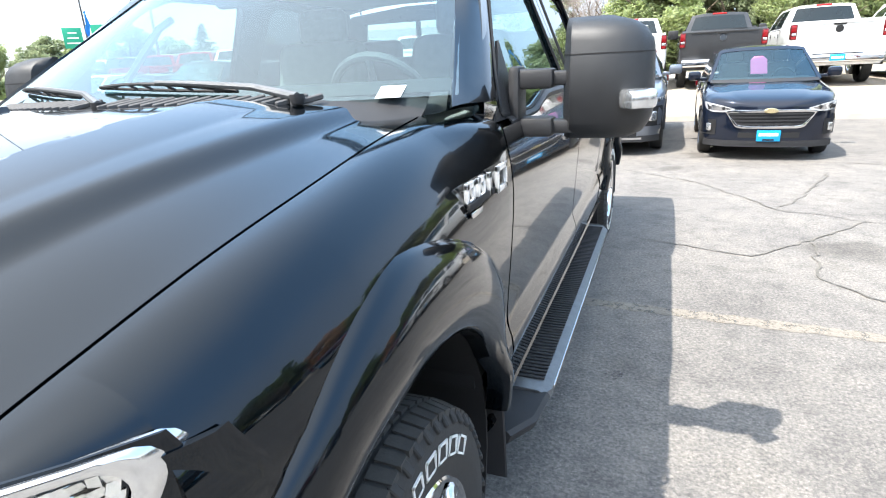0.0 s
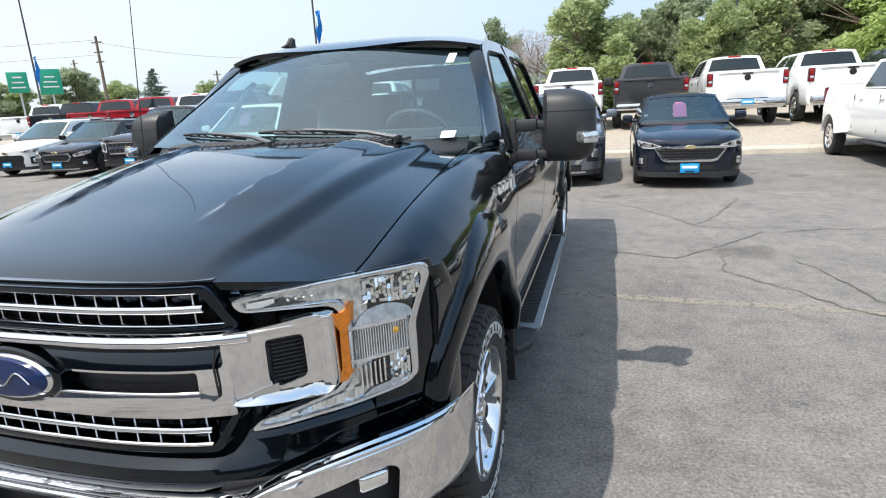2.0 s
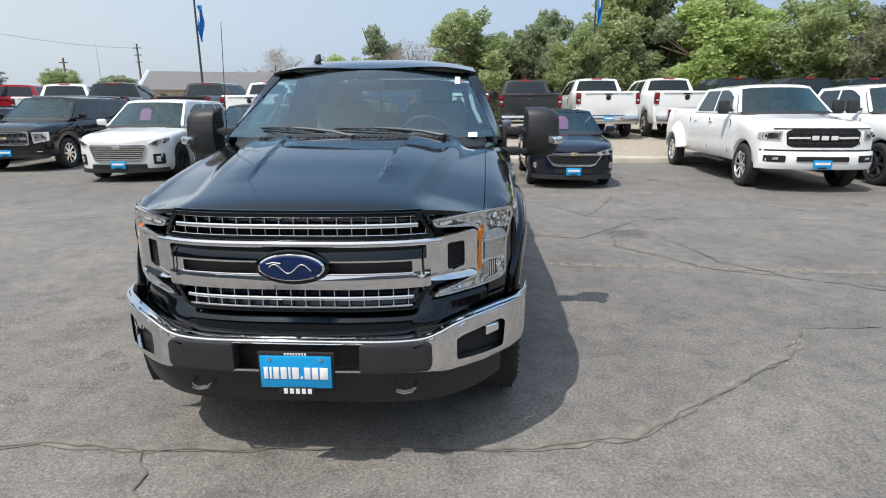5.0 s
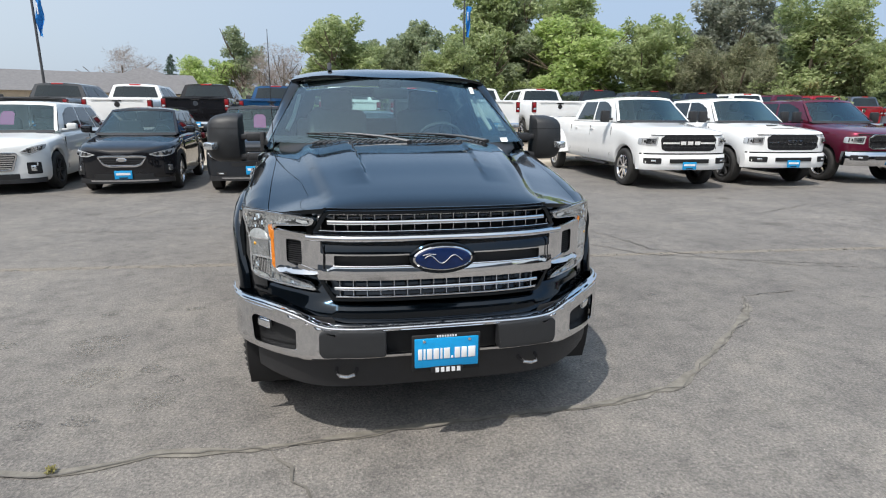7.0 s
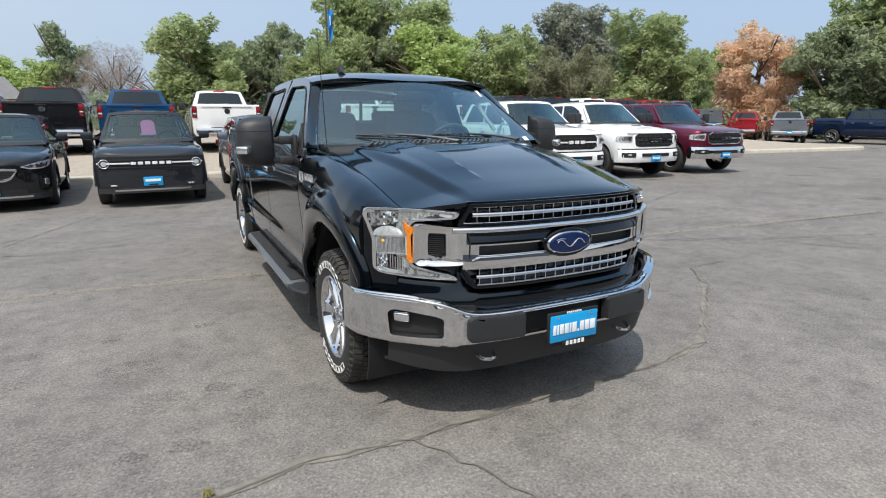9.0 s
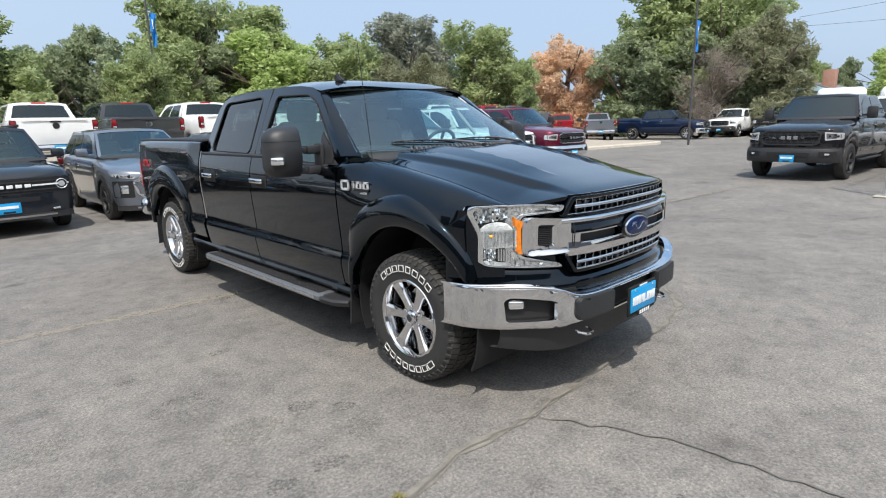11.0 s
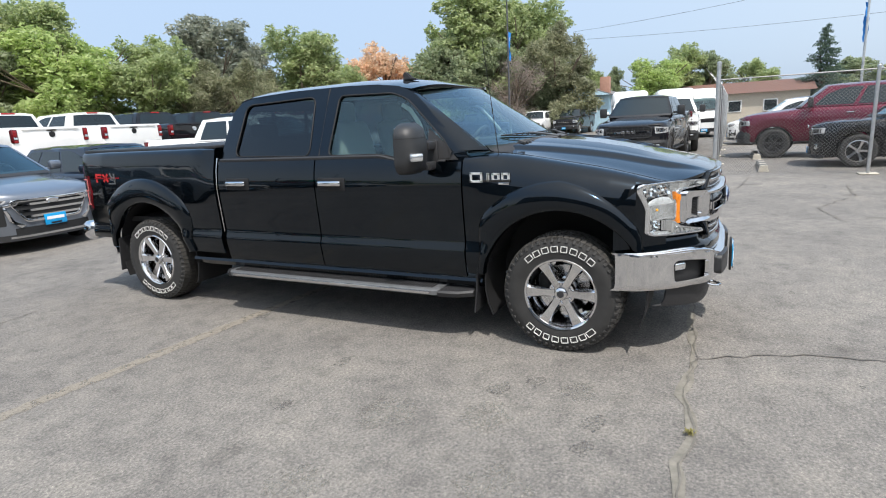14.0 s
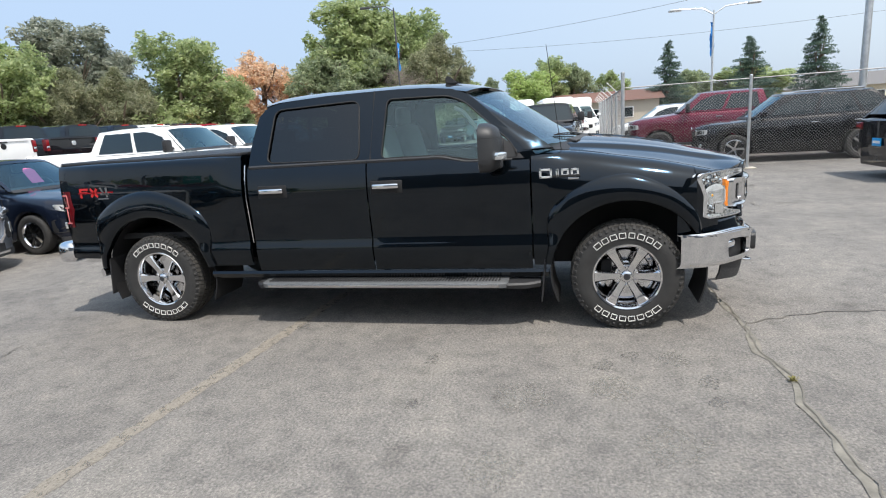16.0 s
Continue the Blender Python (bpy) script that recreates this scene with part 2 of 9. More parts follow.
M_LINE = worn_film("worn_line_paint", (0.258, 0.228, 0.188), 16.0, 0.28, 0.50)
M_OIL = worn_film("oil_stain", (0.115, 0.112, 0.104), 55.0, 0.45, 0.70)
M_PALE = worn_film("pale_worn_spot", (0.235, 0.222, 0.195), 30.0, 0.48, 0.62)
M_CONCRETE = simple("concrete", (0.46, 0.42, 0.35), 0.9, 0.0, 0.18, 2.5, 0.4, 60.0)
M_STUCCO = simple("grey_stucco", (0.20, 0.195, 0.19), 0.9, 0.0, 0.12, 1.5, 0.3, 60.0)
M_GRAVEL = simple("gravel", (0.34, 0.295, 0.24), 0.95, 0.0, 0.16, 9.0, 0.8, 30.0)
M_WEED = simple("dry_weed_leaf", (0.19, 0.17, 0.055), 0.8, 0.0, 0.3, 60.0)
M_DIRT = simple("dry_grass_ground", (0.24, 0.21, 0.12), 0.95, 0.0, 0.35, 0.6, 0.5, 12.0)
M_GALV = simple("galvanised_steel", (0.55, 0.56, 0.57), 0.42, 0.85, 0.15, 8.0)
M_WIRE = simple("weathered_fence_wire", (0.30, 0.30, 0.30), 0.6, 0.4, 0.2, 8.0)
M_BARK = simple("bark", (0.15, 0.115, 0.085), 0.95, 0.0, 0.35, 5.0, 0.8, 25.0)
M_LEAF_A = leaf_mat("green_leaves", (0.159, 0.213, 0.067), (0.256, 0.323, 0.104), (0.366, 0.427, 0.171))
M_LEAF_B = leaf_mat("bright_leaves", (0.183, 0.262, 0.061), (0.305, 0.403, 0.104), (0.415, 0.500, 0.171))
M_LEAF_C = leaf_mat("dark_leaves", (0.135, 0.182, 0.074), (0.223, 0.277, 0.115), (0.324, 0.378, 0.176))
M_LEAF_D = leaf_mat("dry_orange_leaves", (0.42, 0.325, 0.150), (0.52, 0.42, 0.205), (0.60, 0.51, 0.270))
M_LEAF_E = leaf_mat("bare_twigs", (0.20, 0.18, 0.105), (0.265, 0.24, 0.145), (0.33, 0.305, 0.19))
M_LEAF_G = leaf_mat("grey_green_leaves", (0.140, 0.168, 0.090), (0.222, 0.252, 0.136), (0.315, 0.345, 0.20))
M_LEAF_P = leaf_mat("olive_pine_needles", (0.130, 0.150, 0.062), (0.215, 0.240, 0.100), (0.32, 0.335, 0.165))
M_NEEDLE = leaf_mat("conifer_needles", (0.044, 0.078, 0.044), (0.078, 0.128, 0.066), (0.137, 0.186, 0.098))
M_FLAG = simple("blue_flag_cloth", (0.010, 0.17, 0.50), 0.8)
M_POLE = simple("dark_pole_paint", (0.06, 0.06, 0.065), 0.5)
M_SIGN = simple("green_sign", (0.01, 0.30, 0.18), 0.5)
M_ROOF = simple("asphalt_shingles", (0.165, 0.158, 0.158), 0.9, 0.0, 0.2, 6.0, 0.5, 20.0)
M_ROOF_RED = simple("brown_shingles", (0.16, 0.085, 0.065), 0.9, 0.0, 0.2, 6.0, 0.5, 20.0)
M_WALL_TAN = simple("tan_siding", (0.50, 0.44, 0.36), 0.85)
M_WALL_BLUE = simple("blue_siding", (0.42, 0.60, 0.72), 0.85)
M_BRICK_W = simple("chimney_brick", (0.36, 0.20, 0.15), 0.9)
P_WHITE = paint("white_car_paint", (0.80, 0.80, 0.79), 0.0, 0.4)
P_PEARL = paint("pearl_white_paint", (0.72, 0.72, 0.70), 0.0, 0.35)
P_DARK = paint("black_car_paint", (0.008, 0.008, 0.010), 0.0, 0.3)
P_GREY = paint("graphite_car_paint", (0.020, 0.024, 0.031), 0.4, 0.35)
P_GRANITE = paint("granite_car_paint", (0.060, 0.061, 0.064), 0.5, 0.35)
P_SILVER = paint("steel_grey_paint", (0.19, 0.21, 0.245), 0.7, 0.32)
P_NAVY = paint("navy_car_paint", (0.006, 0.010, 0.022), 0.3, 0.3)
P_DEEP_BLUE = paint("deep_blue_car_paint", (0.0044, 0.0143, 0.0468), 0.3, 0.3)
P_BLUE = paint("blue_car_paint", (0.008, 0.060, 0.16), 0.4, 0.3)
P_MAROON = paint("maroon_car_paint", (0.115, 0.009, 0.028), 0.4, 0.3)
P_RED = paint("red_car_paint", (0.30, 0.010, 0.020), 0.1, 0.3)

# ---- mesh helpers ----
def lerp(a, b, t):
    return a + (b - a) * t


def tab(x, xs, ys):
    return float(np.interp(x, xs, ys))


def curve(x, xs, ys):
    """A smooth curve through points, without overshoot."""
    n = len(xs)
    x = min(max(x, xs[0]), xs[-1])
    i = 0
    while i < n - 2 and x > xs[i + 1]:
        i += 1
    sl = [(ys[k + 1] - ys[k]) / (xs[k + 1] - xs[k]) for k in range(n - 1)]

    def tan(k):
        if k == 0:
            return sl[0] * 0.5 if xs[0] == 0.0 else sl[0]
        if k == n - 1:
            return sl[-1]
        a, b = sl[k - 1], sl[k]
        return 0.0 if a * b <= 0 else 2 * a * b / (a + b)
    h = xs[i + 1] - xs[i]
    t = (x - xs[i]) / h
    return ((2 * t ** 3 - 3 * t * t + 1) * ys[i] + (t ** 3 - 2 * t * t + t) * h * tan(i)
            + (3 * t * t - 2 * t ** 3) * ys[i + 1] + (t ** 3 - t * t) * h * tan(i + 1))


def mesh_from(name, bm, material, smooth=True):
    me = bpy.data.meshes.new(name)
    bm.normal_update()
    bm.to_mesh(me)
    bm.free()
    if material is not None:
        me.materials.append(material)
    if smooth:
        me.shade_smooth()
        me.set_sharp_from_angle(angle=radians(35))
    return me


def part(name, bm, material, parent, label="", smooth=True):
    ob = new(name, mesh_from(name, bm, material, smooth))
    ob.parent = parent
    if label:
        ob["label"] = label
    return ob


def thing(name, m, label, category, group="", kind=""):
    ob = new(name)
    ob.empty_display_size = 0.2
    ob.matrix_basis = m
    return tagged(ob, label, category, group, kind)


def solo(name, bm, material, label, category, group="", kind="", smooth=True):
    return tagged(new(name, mesh_from(name, bm, material, smooth)), label, category, group, kind)


def sheet(bm, rows, close=False):
    """Quads between rows of points; returns the vertex rows."""
    vs = [[bm.verts.new(p) for p in r] for r in rows]
    for a, b in zip(vs, vs[1:]):
        n = len(a)
        for i in range(n if close else n - 1):
            j = (i + 1) % n
            try:
                bm.faces.new((a[i], a[j], b[j], b[i]))
            except ValueError:
                pass
    return vs


def thicken(bm, d):
    """Gives an open sheet an inner skin d behind it."""
    bmesh.ops.recalc_face_normals(bm, faces=bm.faces)
    geom = bmesh.ops.solidify(bm, geom=list(bm.faces), thickness=d)
    bmesh.ops.recalc_face_normals(bm, faces=bm.faces)
    return geom


def rbox(bm, c, s, bev=0.0, seg=2, m=None):
    r = bmesh.ops.create_cube(bm, size=1.0)
    vs = r["verts"]
    bmesh.ops.scale(bm, vec=s, verts=vs)
    if bev > 0:
        es = list({e for v in vs for e in v.link_edges})
        r2 = bmesh.ops.bevel(bm, geom=es, offset=min(bev, min(s) * 0.49), segments=seg, affect='EDGES', profile=0.5)
        vs = list({v for f in r2["faces"] for v in f.verts} | {v for v in vs if v.is_valid})
    if m is not None:
        bmesh.ops.transform(bm, matrix=m, verts=vs)
    bmesh.ops.translate(bm, vec=c, verts=vs)
    return vs


def box_of(c, s, bev=0.0, seg=2, m=None):
    bm = bmesh.new()
    rbox(bm, c, s, bev, seg, m)
    return bm


def lathe(bm, prof, c, n=32, axis='x', sgn=1.0):
    """Turns (radius, along) pairs round an axis through c."""
    rows = []
    for k in range(n):
        a = 2 * math.pi * k / n
        ca, sa = math.cos(a), math.sin(a)
        row = []
        for r, h in prof:
            if axis == 'x':
                row.append((c[0] + sgn * h, c[1] + r * ca, c[2] + r * sa))
            elif axis == 'y':
                row.append((c[0] + r * ca, c[1] + sgn * h, c[2] + r * sa))
            else:
                row.append((c[0] + r * ca, c[1] + r * sa, c[2] + sgn * h))
        rows.append(row)
    vs = sheet(bm, rows + [rows[0]])
    bmesh.ops.remove_doubles(bm, verts=[v for r in vs for v in r], dist=1e-5)
    bmesh.ops.recalc_face_normals(bm, faces=bm.faces)


def tube(bm, pts, r, n=8, close=False, r_end=None):
    """A round bar along points."""
    pts = [Vector(p) for p in pts]
    rows = []
    for i, p in enumerate(pts):
        a = pts[max(i - 1, 0)] if not close else pts[i - 1]
        b = pts[min(i + 1, len(pts) - 1)] if not close else pts[(i + 1) % len(pts)]
        d = (b - a).normalized()
        u = d.orthogonal().normalized() if abs(d.z) > 0.95 else d.cross(Vector((0, 0, 1))).normalized()
        w = d.cross(u)
        rr = r if r_end is None else lerp(r, r_end, i / max(1, len(pts) - 1))
        rows.append([p + rr * (math.cos(2 * math.pi * k / n) * u + math.sin(2 * math.pi * k / n) * w) for k in range(n)])
    if close:
        rows.append(rows[0])
    vs = sheet(bm, rows, close=True)
    if not close:
        for end in (vs[0], vs[-1]):
            try:
                bm.faces.new(end)
            except ValueError:
                pass
    else:
        bmesh.ops.remove_doubles(bm, verts=[v for q in vs for v in q], dist=1e-6)
    bmesh.ops.recalc_face_normals(bm, faces=bm.faces)


def prism(bm, poly, y0, y1, plane="xz", mapping=None):
    """A closed polygon of 2D points pushed from y0 to y1 along the third axis."""
    def to3(p, h):
        q = {"xz": (p[0], h, p[1]), "yz": (h, p[0], p[1]), "xy": (p[0], p[1], h)}[plane]
        return mapping(q) if mapping else q
    a = [bm.verts.new(to3(p, y0)) for p in poly]
    b = [bm.verts.new(to3(p, y1)) for p in poly]
    n = len(poly)
    for i in range(n):
        bm.faces.new((a[i], a[(i + 1) % n], b[(i + 1) % n], b[i]))
    bm.faces.new(a[::-1])
    bm.faces.new(b)
    bmesh.ops.recalc_face_normals(bm, faces=bm.faces)


def poly_face(bm, outer, holes):
    """Fills an outline with holes; points are 3D."""
    edges = []
    for loop in (outer, *holes):
        vs = [bm.verts.new(p) for p in loop]
        edges += [bm.edges.new((vs[i], vs[(i + 1) % len(vs)])) for i in range(len(vs))]
    bmesh.ops.triangle_fill(bm, edges=edges, use_beauty=True)


def rounded(poly, r=0.05, n=5):
    out = []
    P = [Vector(p) for p in poly]
    for i, p in enumerate(P):
        a, b = (P[i - 1] - p), (P[(i + 1) % len(P)] - p)
        rr = min(r, a.length * 0.45, b.length * 0.45)
        s, e = p + a.normalized() * rr, p + b.normalized() * rr
        for k in range(n + 1):
            t = k / n
            out.append(s.lerp(p, t).lerp(p.lerp(e, t), t))
    return out


def panel(outer, holes, fmap, thick, step=0.03, bev=0.0):
    """A curved plate cut to an outline in x and z, with holes; fmap gives the point in space."""
    bm = bmesh.new()
    poly_face(bm, [(q[0], 0.0, q[1]) for q in outer], [[(q[0], 0.0, q[1]) for q in h] for h in holes])
    xs = [q[0] for q in outer]
    zs = [q[1] for q in outer]
    for lo, hi, ax in ((min(xs), max(xs), 0), (min(zs), max(zs), 2)):
        n = int((hi - lo) / step)
        for k in range(1, n + 1):
            co, no = [0, 0, 0], [0, 0, 0]
            co[ax], no[ax] = lo + (hi - lo) * k / (n + 1), 1
            bmesh.ops.bisect_plane(bm, geom=list(bm.verts) + list(bm.edges) + list(bm.faces), plane_co=co, plane_no=no)
    for f in bm.faces:
        f.normal_update()
    if sum(f.normal.y for f in bm.faces) > 0:
        bmesh.ops.reverse_faces(bm, faces=bm.faces)
    for v in bm.verts:
        v.co = fmap(v.co.x, v.co.z)
    front = list(bm.faces)
    r = bmesh.ops.extrude_face_region(bm, geom=front)
    nv = [g for g in r["geom"] if isinstance(g, bmesh.types.BMVert)]
    bmesh.ops.translate(bm, vec=(0, thick, 0), verts=nv)
    bmesh.ops.recalc_face_normals(bm, faces=bm.faces)
    if bev:
        front = [e for e in bm.edges if len(e.link_faces) == 2 and e.calc_face_angle(0) > 0.9]
        bmesh.ops.bevel(bm, geom=front, offset=bev, segments=2, affect='EDGES', profile=0.6)
    return bm


def flip(poly, sg):
    return [(sg * q[0], q[1]) for q in poly]


def rnd(poly, r, n=4):
    return [(v.x, v.y) for v in rounded([(q[0], q[1], 0) for q in poly], r, n)]

# ---- ground, pavement, kerb ----
def kerb_y(x):
    if x > 19:
        return 13.63 - 0.11 * (x - 19)
    return 13.15 + 0.03 * (x - 3.0) if x > -3 else 12.97 + 0.16 * (-3.0 - x)


KX1 = 28.5                      # where the raised lot ends, with a rounded corner


def ground_sheet():
    bm = bmesh.new()
    xs = [-400, -150, -60, -30, 0, 30, 70, 160, 400]
    rows = [[(x, y, -0.05) for x in xs] for y in (-400, -150, -50, -10, 30, 70, 160, 400)]
    sheet(bm, rows)
    return solo("ground", bm, M_DIRT, "dry grassy ground reaching to the horizon", "ground", kind="structure")


def asphalt_sheet():
    bm = bmesh.new()
    rows = []
    for j in range(57):
        y = -42 + j * 1.5
        rows.append([(x * 1.5 - 45, y, 0.004 * math.sin(x * 0.7 + 1.3 * math.sin(j * 0.4)) - 0.004 if not (26 <= x <= 34 and 26 <= j <= 36) else 0.0) for x in range(76)])
    sheet(bm, rows)
    return solo("pavement", bm, M_ASPHALT, "sun-bleached grey asphalt car park with cracks", "pavement", kind="structure")


def lot_edge(n=60):
    """The outline of the raised gravel lot along the kerb, from far left round the right-hand corner."""
    pts = [(x, kerb_y(x)) for x in np.linspace(-42, KX1, n)]
    r = 2.2
    cx, cy = KX1, kerb_y(KX1) + r
    for k in range(1, 9):
        a = -math.pi / 2 + k * (math.pi / 2) / 8
        pts.append((cx + r * math.cos(a), cy + r * math.sin(a)))
    pts += [(KX1 + r, cy + d) for d in (4, 9, 16, 24, 34)]
    return pts


def gravel_lot():
    bm = bmesh.new()
    rows = []
    for j, d in enumerate((0.4, 0.7, 1.0, 1.5, 2.0, 2.5, 3.0, 4.0, 6.0, 9.0, 14.0, 22.0, 34.0)):
        row = []
        for k in range(96):
            x = -42 + k * (KX1 + 43.8) / 95
            xx = min(x, KX1 + 1.8 - 0.02 * j)
            y0 = kerb_y(xx)
            if xx > KX1:
                y0 += 2.2 - math.sqrt(max(0.0, 2.2 ** 2 - (xx - KX1) ** 2))
            z = 0.14 + tab(d, [0.4, 1.0, 2.8, 6, 20], [0.0, 0.05, 0.36, 0.42, 0.5])
            if xx > KX1 - 4:
                z = lerp(z, 0.15, min(1, (xx - KX1 + 4) / 5))
            row.append((xx, y0 + d, z + 0.025 * noise.noise((xx * 0.9, (y0 + d) * 0.9, 0.0))))
        rows.append(row)
    sheet(bm, rows)
    return solo("gravel_lot", bm, M_GRAVEL, "raised lot of tan gravel behind the kerb", "gravel lot", kind="structure")


def kerb():
    root = thing("kerb", pose(0, 0, 0), "pale concrete kerb edging the raised gravel lot", "kerb", kind="structure")
    pts = [Vector((*p, 0)) for p in lot_edge(26)]
    for a, b in zip(pts, pts[1:]):
        d = (b - a)
        nrm = Vector((-d.y, d.x, 0)).normalized()
        a2, b2 = a + d.normalized() * 0.006, b - d.normalized() * 0.006
        prof = [(-0.02, -0.03), (0.0, 0.11), (0.03, 0.145), (0.42, 0.15), (0.45, 0.12), (0.46, -0.03)]
        bm = bmesh.new()
        rows = [[q + nrm * o + Vector((0, 0, h)) for o, h in prof] for q in (a2, b2)]
        vs = sheet(bm, rows)
        bm.faces.new(vs[0])
        bm.faces.new(vs[1][::-1])
        bmesh.ops.recalc_face_normals(bm, faces=bm.faces)
        part("kerbstone", bm, M_CONCRETE, root, smooth=False)
    return root


def ribbon(pts, w, z, jitter=0.02, seed=1, wv=0.5):
    rng = random.Random(seed)
    bm = bmesh.new()
    pts = [Vector((p[0], p[1], z)) for p in pts]
    fine = []
    for a, b in zip(pts, pts[1:]):
        n = max(2, int((b - a).length / 0.09))
        for k in range(n):
            q = a.lerp(b, k / n)
            fine.append(q + Vector((rng.uniform(-jitter, jitter), rng.uniform(-jitter, jitter), 0)))
    fine.append(pts[-1])
    rows = []
    for i, p in enumerate(fine):
        d = (fine[min(i + 1, len(fine) - 1)] - fine[max(i - 1, 0)]).normalized()
        nrm = Vector((-d.y, d.x, 0))
        ww = w * (1 + rng.uniform(-wv, wv)) * (0.25 if i in (0, len(fine) - 1) else 1)
        rows.append([p - nrm * ww / 2, p + nrm * ww / 2])
    sheet(bm, rows)
    for f in bm.faces:
        if f.normal.z < 0:
            f.normal_flip()
    return bm


def cracks():
    sealed = [
        [(-3.6, -0.80), (-2.7, -0.83), (-2.37, -0.83), (-2.02, -0.81), (-1.67, -0.86), (-1.35, -0.78), (-0.8, -0.82), (-0.2, -0.77), (0.42, -0.75), (1.04, -0.72), (1.53, -0.6), (2.05, -0.2), (2.5, 0.17), (2.75, 0.35), (3.0, 0.66)],
    ]
    thin = [
        [(0.87, 7.08), (1.81, 6.25), (2.41, 5.13), (3.13, 4.79), (3.75, 5.02), (5.2, 5.0)],
        [(2.41, 5.13), (2.84, 6.01), (3.22, 7.04)],
        [(1.2, 3.95), (1.56, 3.84), (2.04, 3.68), (2.5, 4.17), (3.04, 4.82)],
        [(2.5, 4.17), (2.38, 3.27), (2.79, 2.8), (3.05, 2.4), (3.71, 2.11), (5.0, 1.6)],
        [(3.7, 0.9), (3.13, 0.81), (2.89, 0.57), (2.75, 0.31)],
        [(-0.8, -0.85), (-0.54, -1.44), (-0.5, -1.75), (-0.44, -2.3)],
        [(-3.66, 5.31), (-2.69, 7.94), (-1.26, 7.93), (0.4, 7.6)],
        [(3.05, 3.69), (3.28, 2.64), (3.69, 2.15), (4.49, 1.65), (7.0, 0.9)],
        [(-6.0, 4.2), (-4.4, 4.9), (-3.2, 4.7), (-1.6, 4.9)],
        [(5.2, 5.0), (6.4, 4.6), (8.2, 5.4), (10.5, 5.1)],
        [(4.5, 7.2), (5.4, 6.2), (6.4, 4.6), (6.9, 3.2)],
        [(5.2, 1.2), (6.6, -0.6), (7.9, -1.2), (9.4, -1.4)],
        [(4.2, -2.4), (5.4, -2.2), (6.8, -2.9), (8.4, -3.0)],
        [(2.2, 8.0), (4.6, 7.6), (7.0, 7.3), (9.0, 7.5), (12.5, 7.2)],
    ]
    for i, p in enumerate(sealed):
        solo("filled_crack", ribbon(p, 0.050, 0.0045, 0.014, 10 + i, 0.6), M_SEALED, "wide crack in the asphalt filled with tan grit", "crack", "cracks in the asphalt", "structure", False)
        solo("asphalt_crack", ribbon([(x, y - 0.018) for x, y in p], 0.010, 0.0085, 0.022, 30 + i), M_CRACK, "dark open line along the filled crack", "crack", "cracks in the asphalt", "structure", False)
    for i, p in enumerate(thin):
        solo("asphalt_crack", ribbon(p, 0.014, 0.0064 + 0.0003 * i, 0.030, 50 + i), M_CRACK, "thin irregular crack in the asphalt", "crack", "cracks in the asphalt", "structure", False)


def worn_lines():
    def broken(pts, w, seed):
        rng = random.Random(seed)
        bm = bmesh.new()
        a, b = Vector((*pts[0], 0.0026)), Vector((*pts[1], 0.0026))
        d = (b - a).normalized()
        nrm = Vector((-d.y, d.x, 0))
        n = int((b - a).length / 0.05)
        rows = []
        for k in range(n + 1):
            q = a.lerp(b, k / n)
            rows.append([q - nrm * (w / 2) * rng.uniform(0.65, 1.1), q + nrm * (w / 2) * rng.uniform(0.65, 1.1)])
        sheet(bm, rows)
        for f in bm.faces:
            if f.normal.z < 0:
                f.normal_flip()
        return bm
    for i, pts in enumerate([((-3.9, 2.90), (-0.3, 2.62)), ((-0.3, 2.62), (4.6, 2.30)), ((4.6, 2.30), (12.0, 1.75))]):
        solo("parking_line", broken(pts, 0.125, i), M_LINE, "worn faded tan parking line", "line", "parking lines", "structure", False)


def stains():
    spots = [(1.217, 1.688, 0.055), (0.825, -1.491, 0.05), (-0.93, -1.69, 0.035), (-0.45, -2.55, 0.04), (2.3, 1.0, 0.07), (-0.9, 3.35, 0.05), (3.6, -0.6, 0.06), (5.6, 2.2, 0.09), (-2.25, 1.29, 0.075), (-1.63, 0.20, 0.11), (-1.46, 0.02, 0.09), (-1.82, -0.39, 0.11), (-2.06, -0.39, 0.09), (-1.63, 1.33, 0.10), (-1.04, 2.60, 0.11)]
    for i, (x, y, r) in enumerate(spots):
        rng = random.Random(i)
        bm = bmesh.new()
        n = 18
        ph = rng.uniform(0, 6)
        vs = [bm.verts.new((x + 0.6 * r * (1 + 0.3 * math.sin(3 * a + ph) + 0.15 * rng.uniform(-1, 1)) * math.cos(a) * 1.3, y + 0.6 * r * (1 + 0.25 * math.sin(2 * a + ph)) * math.sin(a), 0.0045)) for a in (2 * math.pi * k / n for k in range(n))]
        bm.faces.new(vs)
        solo("oil_stain", bm, M_OIL, "small dark oil stain on the asphalt", "stain", "oil stains", "structure", False)
    for i, (x, y, r) in enumerate([(-2.09, 0.67, 0.24), (-2.81, 0.73, 0.20), (-1.95, 0.15, 0.20), (-2.5, -0.1, 0.22), (-1.5, -0.25, 0.15)]):
        rng = random.Random(60 + i)
        bm = bmesh.new()
        bm.faces.new([bm.verts.new((x + r * rng.uniform(0.6, 1.0) * math.cos(a), y + r * rng.uniform(0.5, 0.9) * math.sin(a), 0.0036)) for a in (2 * math.pi * k / 22 for k in range(22))])
        solo("worn_spot", bm, M_PALE, "pale worn spot in the asphalt", "stain", "worn spots", "structure", False)


